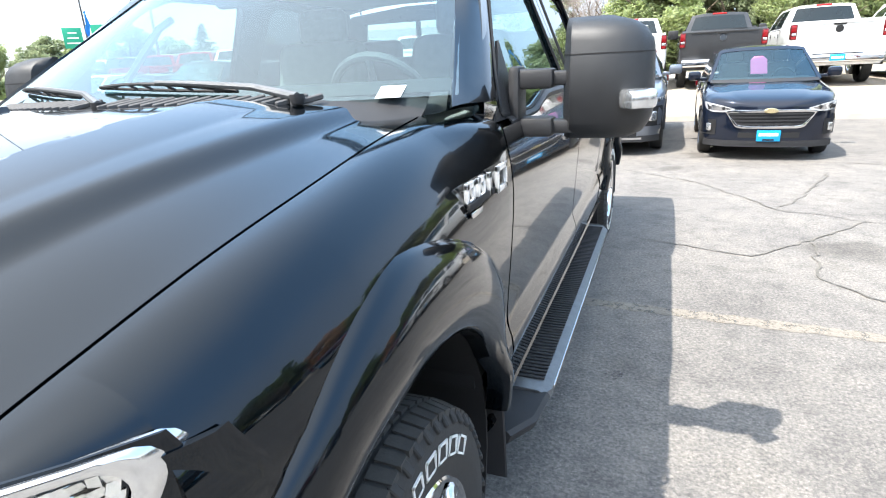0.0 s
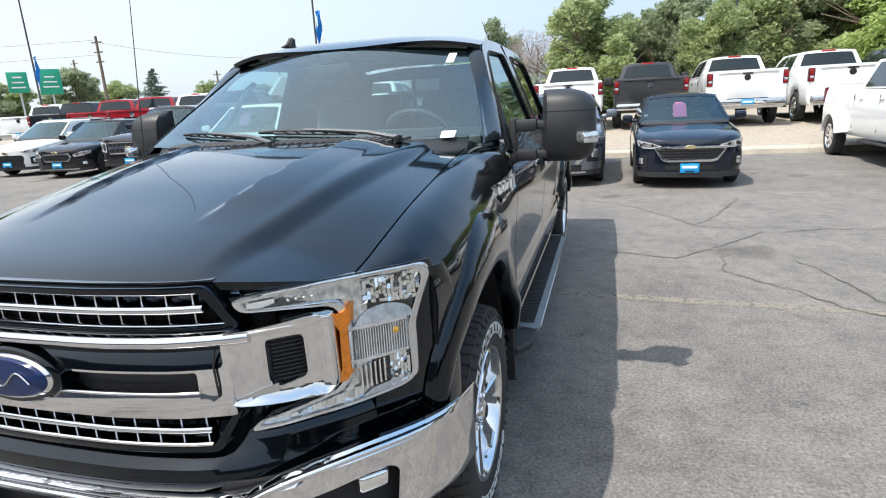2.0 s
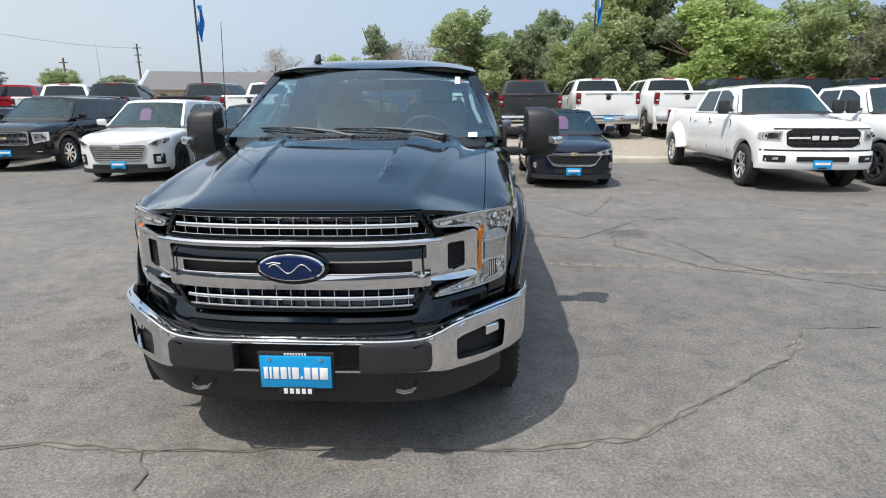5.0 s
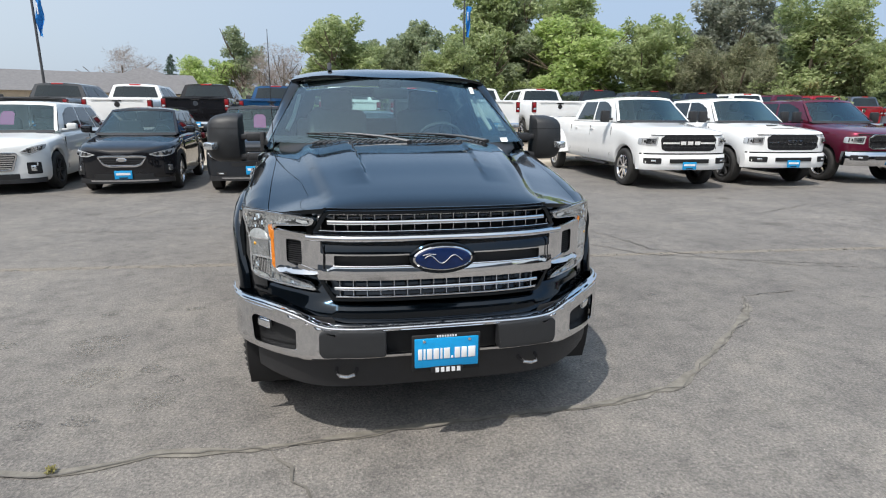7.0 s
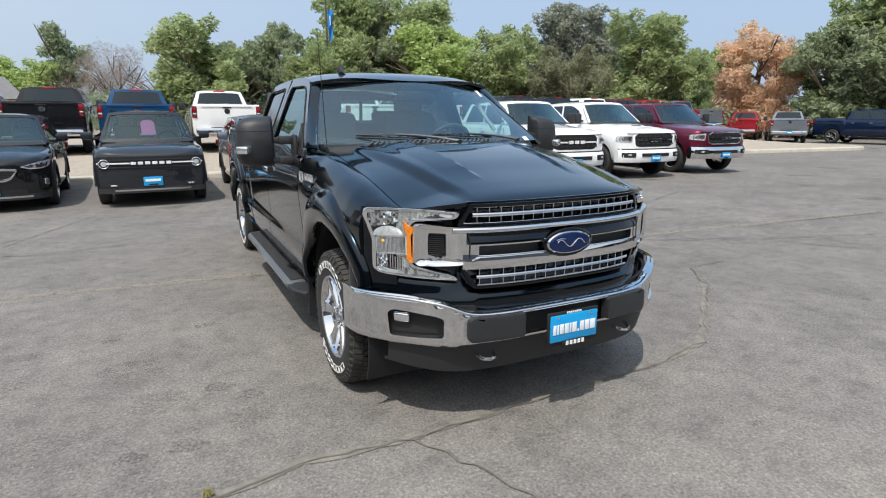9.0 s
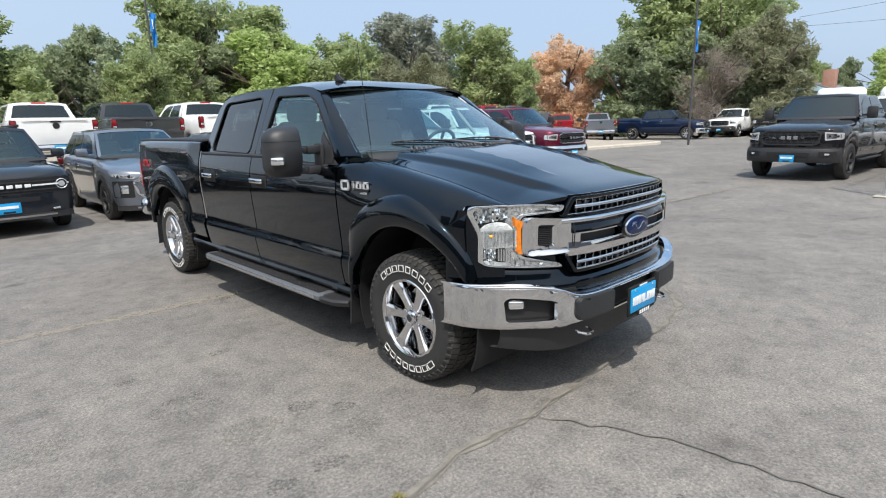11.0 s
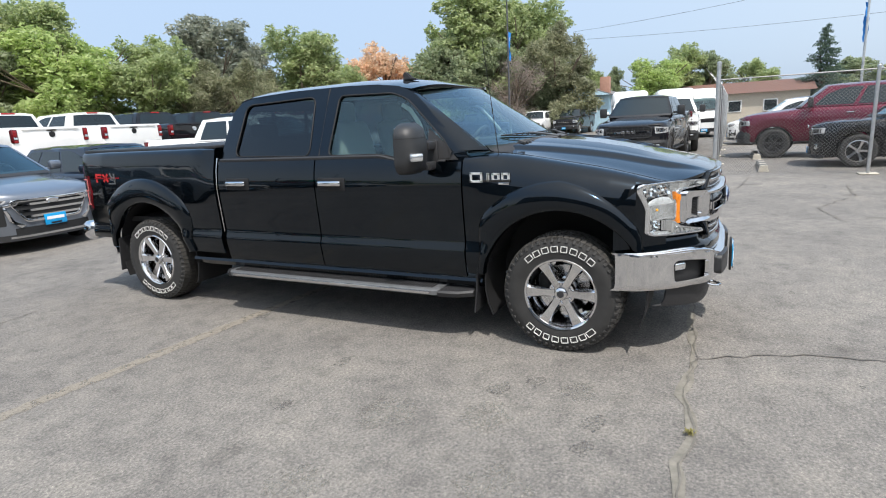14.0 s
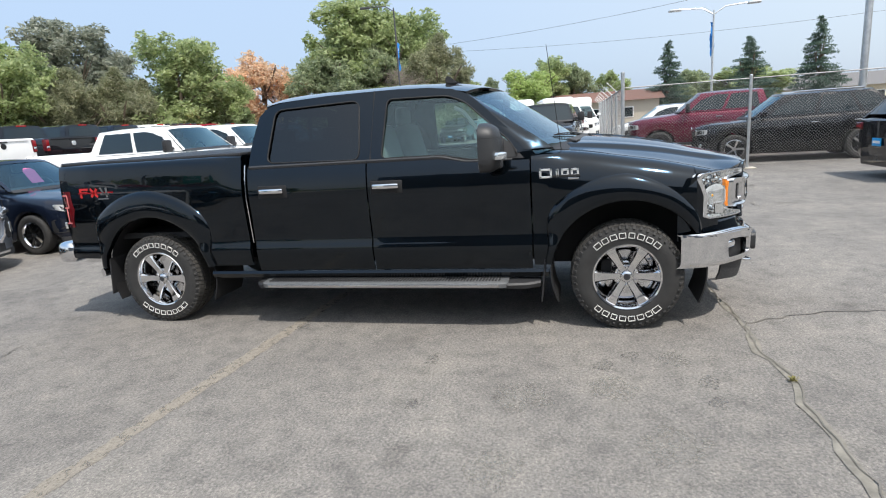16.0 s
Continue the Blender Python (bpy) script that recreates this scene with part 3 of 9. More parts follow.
def crack_weed(x, y):
    """A small dry weed that grows in the filled crack."""
    rng = random.Random(5)
    bm = bmesh.new()
    for k in range(34):
        a, h, r = rng.uniform(0, 2 * math.pi), rng.uniform(0.008, 0.030), rng.uniform(0.008, 0.032)
        c, s_ = math.cos(a), math.sin(a)
        base = Vector((x + rng.uniform(-0.012, 0.012), y + rng.uniform(-0.012, 0.012), 0.004))
        side = Vector((-s_, c, 0)) * rng.uniform(0.003, 0.006)
        mid = base + Vector((c * r * 0.6, s_ * r * 0.6, h))
        tip = base + Vector((c * r, s_ * r, h * 0.75))
        v = [bm.verts.new(q) for q in (base, mid - side, tip, mid + side)]
        bm.faces.new(v)
    solo("weed", bm, M_WEED, "small dry green weed growing in the filled crack", "weed", "", "", False)


def plain_wall(name, a, b, h, label):
    """A plain rendered wall behind the walk, added unseen to darken the truck's reflections."""
    A, B = Vector((*a, 0)), Vector((*b, 0))
    d = B - A
    bm = bmesh.new()
    rbox(bm, ((A + B) / 2) + Vector((0, 0, h / 2 - 0.05)), (d.length, 0.3, h), 0.02, 1, Matrix.Rotation(math.atan2(d.y, d.x), 4, 'Z'))
    return solo(name, bm, M_STUCCO, label, "wall", kind="structure", smooth=False)


# Added out of view: their shaded faces give flank and grille something dark to reflect.
plain_wall("unseen_wall_west", (-20.0, -24.0), (-20.0, 9.0), 6.5, "plain grey wall closing the lot, added unseen to darken reflections")
plain_wall("unseen_wall_south", (-19.8, -24.2), (16.0, -24.2), 6.5, "plain grey wall closing the lot, added unseen to darken reflections")
ground_sheet()
asphalt_sheet()
gravel_lot()
kerb()
cracks()
worn_lines()
stains()
crack_weed(-1.76, -0.85)

# ---- other vehicles ----
def strip(bm, x0, x1, zb, zt, fn, off=0.0, thick=0.03, n=8):
    """A solid band across the front between two height curves; fn gives the plan curve, off lifts it towards -y."""
    rows = []
    fb = zb if callable(zb) else (lambda x: zb)
    ft = zt if callable(zt) else (lambda x: zt)
    for k in range(n + 1):
        x = lerp(x0, x1, k / n)
        y = fn(x) - off
        rows.append([(x, y, fb(x)), (x, y, ft(x)), (x, y + thick, ft(x)), (x, y + thick, fb(x))])
    vs = sheet(bm, rows, close=True)
    bm.faces.new(vs[0])
    bm.faces.new(vs[-1][::-1])
    bmesh.ops.recalc_face_normals(bm, faces=bm.faces)


def rail(bm, x0, x1, zb, zt, fn, off=0.0, bulge=0.012, depth=0.05, n=16, m=6):
    """Like strip, with a rounded face."""
    fb = zb if callable(zb) else (lambda x: zb)
    ft = zt if callable(zt) else (lambda x: zt)
    rows = []
    for k in range(n + 1):
        x = lerp(x0, x1, k / n)
        y, b, t = fn(x) - off, fb(x), ft(x)
        row = [(x, y + depth, b)]
        for q in range(m + 1):
            v = q / m
            row.append((x, y - bulge * (1 - (2 * v - 1) ** 2) ** 0.7, lerp(b, t, v)))
        row.append((x, y + depth, t))
        rows.append(row)
    vs = sheet(bm, rows, close=True)
    bm.faces.new(vs[0])
    bm.faces.new(vs[-1][::-1])
    bmesh.ops.recalc_face_normals(bm, faces=bm.faces)


def strip_of(*a, **k):
    bm = bmesh.new()
    strip(bm, *a, **k)
    return bm


def unit_tyre():
    bm = bmesh.new()
    lathe(bm, [(0.60, -0.11), (0.64, -0.125), (0.82, -0.16), (0.93, -0.15), (0.985, -0.12), (1.0, -0.06), (1.0, 0.06), (0.985, 0.12), (0.93, 0.15), (0.82, 0.16), (0.64, 0.125), (0.60, 0.11)], (0, 0, 0), 36)
    return mesh_from("car_tyre", bm, M_RUBBER)


def unit_rim(spokes, mat, name):
    bm = bmesh.new()
    lathe(bm, [(0.655, 0.135), (0.66, 0.15), (0.62, 0.155), (0.58, 0.11), (0.57, -0.05), (0.15, -0.06)], (0, 0, 0), 36)
    lathe(bm, [(0.0, 0.125), (0.13, 0.12), (0.16, 0.08), (0.16, 0.0)], (0, 0, 0), 18)
    for k in range(spokes):
        a = 2 * math.pi * k / spokes
        c, s = math.cos(a), math.sin(a)
        w0, w1 = 0.085, 0.70 / spokes * 0.62 + 0.02
        rows = []
        for r, w, h in ((0.12, w0, 0.115), (0.35, w0 * 0.9, 0.125), (0.61, w1, 0.145)):
            rows.append([(hh, r * c - ww * s, r * s + ww * c) for ww, hh in ((-w, h - 0.06), (-w * 0.8, h), (w * 0.8, h), (w, h - 0.06))])
        sheet(bm, rows)
    bmesh.ops.recalc_face_normals(bm, faces=bm.faces)
    return mesh_from(name, bm, mat)


def unit_disc():
    bm = bmesh.new()
    lathe(bm, [(0.0, 0.0), (0.57, 0.0), (0.57, -0.02)], (0, 0, 0), 24)
    return mesh_from("brake_disc", bm, M_DARK)


TYRE_ME, RIM5_ME, RIM8_ME, RIMB_ME, DISC_ME = unit_tyre(), unit_rim(5, M_BRIGHT, "alloy_rim"), unit_rim(8, M_CHROME, "chrome_rim"), unit_rim(6, M_PLASTIC, "black_rim"), unit_disc()


def car_wheel(root, x, y, r, rim, flip):
    """A wheel as a part of its vehicle: tyre with rim and brake disc under it."""
    ty = new("wheel", TYRE_ME)
    ty.parent = root
    ty.location, ty.scale = (x, y, r), (r * flip * 1.75, r, r)
    for me, nm in ((rim, "rim"), (DISC_ME, "brake_disc")):
        o = new(nm, me)
        o.parent = ty
    return ty


PICKUP = dict(L=5.95, W=2.04, H=1.98, wb=3.80, fo=0.98, nose=1.14, hood=1.32, belt=1.36, sill=0.48, wr=0.41, cowl=0.62, rf=1.38, rr=2.95, tb=3.12, rail=1.45, bed=True, ped=0.22)
SUV = dict(L=4.65, W=1.86, H=1.68, wb=2.73, fo=0.93, nose=0.86, hood=1.06, belt=1.10, sill=0.23, wr=0.35, cowl=0.42, rf=1.20, rr=3.15, tb=3.58, bed=False, ped=0.06)


def vehicle(name, m, label, category, mat, spec, group="", **kw):
    """A parked vehicle, nose towards -y, front axle at the origin."""
    s = dict(spec)
    s.update(gmat=M_PLASTIC, gframe=M_CHROME, rim=RIM5_ME, bumper=None, plate=True, tag=False, cladding=False, roofrack=False, lights5=False, front=True, back=True, screen=False)
    s.update(kw)
    if "grille" not in s:
        s.update(RAMK)
    root = thing(name, m, label, category, group)
    L, W, H, wb, fo = s["L"], s["W"], s["H"], s["wb"], s["fo"]
    hw, yr, bedded = W / 2, L - fo, s["bed"]
    bow = s.get("bow", 0.62 if not bedded else 0.46)
    bowr = 0.40 if not bedded else 0.05
    ar = s["wr"] * 1.15
    pn = s.get("pn", 2.7 if not bedded else 2.8)
    hx = hw * 0.985

    def fn(x):
        return -fo + bow * (1 - (1 - min(0.999, abs(x) / hx) ** pn) ** (1 / pn))

    def top(y):
        d = y + fo
        if y < s["cowl"] + 0.10:
            return curve(d, [0.0, 0.03, 0.10, 0.25, s["cowl"] + fo - 0.05, s["cowl"] + fo + 0.1], [s["nose"] - 0.07, s["nose"] - 0.025, s["nose"] + 0.015, s["nose"] + 0.055, s["hood"], s["belt"]])
        if bedded:
            return tab(y, [s["tb"], s["tb"] + 0.02], [s["belt"], s["rail"]])
        return tab(y, [s["cowl"] + 0.1, yr - 0.25, yr - 0.05, yr], [s["belt"], s["belt"] + 0.04, s["belt"] + 0.0, s["belt"] - 0.06])

    def half(y):
        d, e = max(0.0, y + fo), max(0.0, yr - y)
        w = hx
        if d < bow:
            w = min(w, hx * max(0.02, 1 - (1 - d / bow) ** pn) ** (1 / pn))
        else:
            w = hx + (hw - hx) * min(1.0, (d - bow) / 0.3)
        if e < bowr:
            w = min(w, hx * max(0.3, 1 - (1 - e / bowr) ** 3) ** (1 / 3))
        return w

    def low(y):
        z = s["sill"]
        if y < -ar:
            z += tab(y + fo, [0.0, 0.08, 0.3], [0.06, 0.0, 0.0])
        for yc in (0.0, wb):
            d = abs(y - yc)
            if d < ar:
                z = max(z, s["wr"] + math.sqrt(ar * ar - d * d) * 0.98)
        return z
    ys = sorted(set([round(-fo + q, 3) for q in (0.002, 0.012, 0.03, 0.06, 0.10, 0.15, 0.21, 0.28)] + [round(v, 3) for v in np.linspace(-fo + 0.36, yr - 0.30, 24)] + [round(yr - q, 3) for q in (0.22, 0.14, 0.08, 0.03, 0.005)] + [round(yc + ar * math.cos(k * math.pi / 12), 3) for yc in (0, wb) for k in range(13)] + ([s["tb"], s["tb"] + 0.02] if bedded else [])))
    rows = []
    for y in ys:
        w, zb, zt = half(y), low(y), top(y)
        f = min(1.0, max(0.0, (y + fo) / 0.5))
        cr = (0.045 if not bedded else 0.05) * f if y < s["cowl"] else 0.0
        pts = [(0.93, 0.0), (0.978, 0.10), (0.995, 0.30), (1.0, 0.52), (0.988, 0.72), (0.968, 0.86), (0.93, 0.95), (0.88, 0.988)]
        side = [(w * a, y, lerp(zb, zt, b)) for a, b in pts]
        over = [(w * 0.80, y, zt + cr * 0.25), (w * 0.62, y, zt + cr * 0.45), (w * 0.54, y, zt + cr * 0.82), (w * 0.3, y, zt + cr)]
        ring = side + over + [(0, y, zt + cr)]
        rows.append([(-x, q, z) for x, q, z in ring] + ring[::-1][1:])
    bm = bmesh.new()
    vs = sheet(bm, rows)
    bm.faces.new(vs[0])
    bm.faces.new(vs[-1][::-1])
    bmesh.ops.recalc_face_normals(bm, faces=bm.faces)
    part("body", bm, mat, root)

    # dark underside and wheel wells
    bm = bmesh.new()
    rbox(bm, (0, wb / 2, s["sill"] + 0.17), (W * 0.80, L - 0.6, 0.34), 0.02, 1)
    part("underbody", bm, M_DARK, root)

    # nose
    def onf(off):
        return lambda x, z: (x, fn(x) - off, z)

    def sym(poly):
        return [(-a, b) for a, b in poly] + [(a, b) for a, b in poly[::-1]]
    if s["front"]:
        z0 = s["sill"]
        G = s["grille"]
        ring = rnd(sym(G), 0.03, 3)
        cz = sum(q[1] for q in G) / len(G)
        fr_w = s.get("ring", 0.035)
        inner = [(a * (1 - fr_w / max(0.1, max(q[0] for q in G))), cz + (b - cz) * (1 - fr_w * 2.2 / max(0.05, max(q[1] for q in G) - min(q[1] for q in G)))) for a, b in ring]
        gr = part("grille", panel(ring, [], onf(0.004), 0.02, 0.12), M_DARK, root)
        if s["gframe"]:
            part("frame", panel(ring, [inner], onf(0.022), 0.04, 0.10, 0.004), s["gframe"], gr)
        zl, zh = min(q[1] for q in inner), max(q[1] for q in inner)
        nb = s.get("nbars", 5)

        def width_at(z):
            pts = sorted((q[1], q[0]) for q in G)
            return tab(z, [q[0] for q in pts], [q[1] for q in pts]) - fr_w
        for k in range(nb):
            z = lerp(zl, zh, (k + 0.5) / nb)
            w = max(0.05, width_at(z))
            hh = s.get("barh", 0.010)
            part("grille_bar", strip_of(-w, w, z - hh, z + hh, fn, 0.016, 0.015, 10), s["gmat"], gr)
        if s.get("mesh"):
            for k in range(17):
                x = lerp(-1, 1, k / 16) * (max(q[0] for q in G) - fr_w - 0.02)
                part("grille_slat", box_of((x, fn(x) - 0.010, (zl + zh) / 2), (0.012, 0.015, (zh - zl) * 0.92), 0.0, 2, Matrix.Rotation(radians(20 if k % 2 else -20), 4, 'Y')), s["gmat"], gr)
        if s.get("wordbar"):
            # a plain row of bars where the maker's name stands
            bmat, bw, bh, bz = s["wordbar"]
            for sg in (-1, 1):
                part("name_bar", strip_of(sg * bw, sg * (width_at(bz)), bz - bh * 0.22, bz + bh * 0.22, fn, 0.026, 0.02, 4), M_CHROME if s["gframe"] else bmat, gr)
            for k in range(s.get("wordn", 3)):
                nn = s.get("wordn", 3)
                x = lerp(-bw, bw, (k + 0.5) / nn)
                part("name_bar", box_of((x, fn(x) - 0.03, bz), (bw * 2 / nn * 0.72, 0.016, bh), 0.004, 1), bmat, gr)
        else:
            bm = bmesh.new()
            lathe(bm, [(0.0, 0.0), (0.045, 0.0), (0.055, 0.012), (0.055, 0.03)], (0, fn(0) - 0.045, s.get("bz", lerp(zl, zh, 0.6))), 16, 'y')
            bmesh.ops.scale(bm, vec=(1.7, 1, 0.75), verts=bm.verts, space=Matrix.Translation((0, 0, -s.get("bz", lerp(zl, zh, 0.6)))))
            part("badge", bm, s.get("bmat", M_CHROME), gr)
        for sg in (-1, 1):
            if s.get("round"):
                rx, rz_, rr = s["round"]
                bm = bmesh.new()
                lathe(bm, [(0.0, 0.02), (rr * 0.45, 0.018), (rr * 0.6, 0.004), (rr * 0.86, 0.0), (rr, 0.012), (rr, 0.06)], (sg * rx, fn(rx) - 0.035, rz_), 20, 'y')
                lamp = part("headlight", bm, M_DARK, root, "round clear headlight")
                bm = bmesh.new()
                lathe(bm, [(0.0, -0.004), (rr * 0.5, -0.002), (rr * 0.56, 0.012)], (sg * rx, fn(rx) - 0.036, rz_), 16, 'y')
                part("lens", bm, M_LAMP_SHELL, lamp)
                bm = bmesh.new()
                lathe(bm, [(rr * 0.80, 0.0), (rr * 0.86, -0.004), (rr * 0.94, 0.0), (rr * 0.94, 0.02)], (sg * rx, fn(rx) - 0.036, rz_), 20, 'y')
                part("light_ring", bm, M_LAMP_BODY, lamp)
            else:
                lp = flip(rnd(s["lamp"], 0.025, 3), sg)
                lamp = part("headlight", panel(lp, [], onf(0.006), 0.03, 0.07), M_LAMP_SHELL, root)
                cx_, cz_ = sum(q[0] for q in s["lamp"]) / len(s["lamp"]), sum(q[1] for q in s["lamp"]) / len(s["lamp"])
                ins = [(cx_ + (a - cx_) * 0.80, cz_ + (b - cz_) * 0.66) for a, b in s["lamp"]]
                part("reflector", panel(flip(ins, sg), [], onf(0.009), 0.01, 0.09), M_BRIGHT, lamp)
                for q in (-0.25, 0.3):
                    lx = cx_ + q * (max(a for a, b in ins) - min(a for a, b in ins))
                    bm = bmesh.new()
                    lathe(bm, [(0.0, 0.0), (0.022, 0.002), (0.028, 0.010)], (sg * lx, fn(lx) - 0.020, cz_), 10, 'y')
                    part("bulb_cover", bm, M_DARK, lamp)
            fx, fz, fw, fh = s.get("fog", (hw * 0.74, z0 + 0.20, 0.13, 0.09))
            fp = part("fog_pocket", panel(flip(rnd([(fx - fw * 0.8, fz - fh * 0.8), (fx + fw * 0.8, fz - fh * 0.8), (fx + fw * 0.8, fz + fh * 0.8), (fx - fw * 0.8, fz + fh * 0.8)], 0.02, 2), sg), [], onf(s.get("fogoff", 0.004)), 0.02, 0.1), M_DARK, root)
            part("fog_lamp", box_of((sg * fx, fn(fx) - s.get("fogoff", 0.004) - 0.008, fz), (fw * (0.85 if not s["bumper"] else 0.5), 0.02, fh * (0.8 if not s["bumper"] else 0.6)), 0.02, 2, Matrix.Rotation(math.atan2(fn(fx + 0.05) - fn(fx - 0.05), 0.1) * sg, 4, 'Z')), M_LAMP_BODY, fp)
        for blade in s.get("blades", ()):
            for sg in (-1, 1):
                part("chrome_blade", panel(flip(blade, sg), [], onf(0.020), 0.03, 0.06, 0.004), M_CHROME, root, "chrome nose blade")
        if not bedded:
            part("lower_valance", strip_of(-hw * 0.93, hw * 0.93, z0 - 0.02, z0 + 0.07, fn, 0.003, 0.06, 16), M_PLASTIC, root)
        lo_w, lo_a, lo_b = s.get("lower", (hw * 0.58, z0 + 0.06, z0 + 0.16))
        part("lower_intake", strip_of(-lo_w, lo_w, lo_a, lo_b, fn, s.get("fogoff", 0.0) + 0.004, 0.03, 10), M_DARK, root)
        if s["bumper"]:
            bz0, bz1 = s.get("bumpz", (z0 + 0.06, z0 + 0.36))
            bm = bmesh.new()
            rail(bm, -hw * 0.975, hw * 0.975, bz0, bz1, lambda x: fn(x * 0.985), 0.03, 0.035, 0.12, 24, 6)
            part("front_bumper", bm, s["bumper"], root)
            part("bumper_gap", strip_of(-hw * 0.955, hw * 0.955, bz1 - 0.004, bz1 + 0.030, fn, 0.004, 0.02, 24), M_DARK, root)
            hz = s["nose"] - 0.012
            part("hood_seam", strip_of(-hw * 0.80, hw * 0.80, hz - 0.006, hz + 0.006, fn, 0.0, 0.04, 24), M_DARK, root)
            off = 0.07
        else:
            part("skid_lip", strip_of(-hw * 0.66, hw * 0.66, z0 + 0.015, z0 + 0.045, fn, 0.008, 0.03, 10), M_BRIGHT if s["cladding"] else M_PLASTIC, root)
            off = 0.012
        if s["plate"]:
            pz = s.get("pz", z0 + 0.18)
            pl = part("plate", box_of((0, fn(0) - off - 0.008, pz), (0.31, 0.012, 0.16), 0.004), M_PLATE, root, "blue dealer plate")
            part("lettering", box_of((0, fn(0) - off - 0.0155, pz + 0.018), (0.25, 0.003, 0.045)), M_WHITE_MARK, pl, "white bar of lettering")
            part("lettering", box_of((0, fn(0) - off - 0.0155, pz - 0.058), (0.15, 0.003, 0.026)), M_DARK, pl)
    # tail
    def fr(x):
        return yr - (0.02 if bedded else 0.10) * (abs(x) / hw) ** 2.5
    if s["back"]:
        tz = s["rail"] if bedded else s["belt"]
        bm = bmesh.new()
        rows = []
        for k in range(13):
            x = lerp(-hw * 0.955, hw * 0.955, k / 12)
            rows.append([(x, fr(x) + d, z) for z, d in ((s["sill"] + 0.05, -0.06), (s["sill"] + 0.2, 0.0), (tz - 0.3, 0.012), (tz - 0.03, 0.0), (tz, -0.04))])
        sheet(bm, rows)
        thicken(bm, 0.05)
        tg = part("tailgate", bm, mat, root)
        if bedded:
            bm = bmesh.new()
            rbox(bm, (0, yr + 0.016, tz - 0.05), (W * 0.74, 0.02, 0.05), 0.01)
            part("spoiler_edge", bm, mat, tg)
            bm = bmesh.new()
            lathe(bm, [(0.0, 0.016), (0.075, 0.014), (0.085, 0.0)], (0, yr + 0.012, tz - 0.20), 16, 'y')
            part("tailgate_badge", bm, M_CHROME if mat is not P_WHITE else M_DARK, tg)
            part("tailgate_handle", box_of((0, yr + 0.014, tz - 0.085), (0.26, 0.02, 0.05), 0.008), M_DARK, tg)
            part("rear_bumper", box_of((0, yr + 0.10, s["sill"] + 0.17), (W * 0.93, 0.22, 0.20), 0.04), s.get("rbumper", M_CHROME), root)
            part("step_pad", box_of((0, yr + 0.115, s["sill"] + 0.275), (W * 0.5, 0.16, 0.012)), M_PLASTIC, root)
            # Flat dark slab at rail height paints the shade inside the open bed.
            bm = bmesh.new()
            rbox(bm, (0, (s["tb"] + yr) / 2 + 0.02, tz - 0.015), (W * 0.82, yr - s["tb"] - 0.16, 0.03), 0.01)
            part("bed_shade_slab", bm, M_DARK, root)
        for sg in (-1, 1):
            if bedded:
                tl_ = part("tail_light", box_of((sg * (hw * 0.925), yr - 0.055, tz - 0.23), (0.142, 0.15, 0.36), 0.025, 3), M_RED_DEEP, root, "red tail light with clear lower lens")
                part("stop_lens", box_of((sg * (hw * 0.925), yr + 0.0185, tz - 0.155), (0.095, 0.012, 0.15), 0.006), M_RED, tl_)
                part("reverse_lens", box_of((sg * (hw * 0.925), yr + 0.0185, tz - 0.285), (0.095, 0.012, 0.06), 0.006), M_LAMP_BODY, tl_)
                part("stop_lens", box_of((sg * (hw * 0.925), yr + 0.0185, tz - 0.365), (0.095, 0.012, 0.05), 0.006), M_RED, tl_)
            else:
                tl_ = part("tail_light", box_of((sg * (hw * 0.88), fr(hw * 0.88) - 0.02, tz - 0.14), (0.26, 0.15, 0.15), 0.03, 3), M_RED_DEEP, root, "red tail light")
                part("stop_lens", box_of((sg * (hw * 0.86), fr(hw * 0.86) + 0.052, tz - 0.14), (0.18, 0.012, 0.05), 0.005), M_RED, tl_)
        if s["plate"]:
            pz = s["sill"] + (0.18 if bedded else 0.45)
            pl = part("plate", box_of((0, yr + (0.215 if bedded else 0.03), pz), (0.31, 0.012, 0.15), 0.004), M_PLATE, root, "blue dealer plate")
            part("lettering", box_of((0, yr + (0.2225 if bedded else 0.0375), pz), (0.25, 0.003, 0.05)), M_WHITE_MARK, pl)

    # cabin: roof, pillars, glass
    bz, rz = s["belt"] - 0.01, H
    wB, wR = hw * 0.905, hw * (0.69 if bedded else 0.70)
    A0, A1 = s["cowl"], s["rf"]
    R1, T0 = s["rr"], s["tb"] if bedded else yr - 0.10
    # corner posts: base and roof points at front and rear
    def side_pt(u, v):
        """u along (0 windscreen line, 1 rear line), v up; right side."""
        yb, yt = lerp(A0, T0, u), lerp(A1, R1, u)
        return Vector((lerp(wB, wR, v ** 1.15), lerp(yb, yt, v), lerp(bz, rz - 0.07, v)))
    bm = bmesh.new()
    nu = 10
    for sg in (-1, 1):
        rows = []
        for k in range(nu + 1):
            rows.append([(sg * p.x, p.y, p.z) for p in (side_pt(k / nu, v) for v in (0, 0.25, 0.5, 0.75, 1.0))])
        sheet(bm, rows)
    rows = []
    for k in range(9):
        u = k / 8
        y = lerp(A1, R1, u)
        e = min(1, min(u, 1 - u) * 6)
        row = []
        for q in range(13):
            f = -1 + q / 6
            zc = rz - 0.07 + 0.07 * (1 - abs(f) ** 3.5) * (0.55 + 0.45 * e)
            yy = y + (-0.10 * (1 - f * f) if k == 0 else (0.06 * (1 - f * f) if k == 8 else 0.0))
            row.append((f * wR, yy, zc))
        rows.append(row)
    roof_rows = rows
    sheet(bm, rows)
    bmesh.ops.remove_doubles(bm, verts=bm.verts, dist=0.001)
    bmesh.ops.recalc_face_normals(bm, faces=bm.faces)
    part("cabin", bm, mat, root)

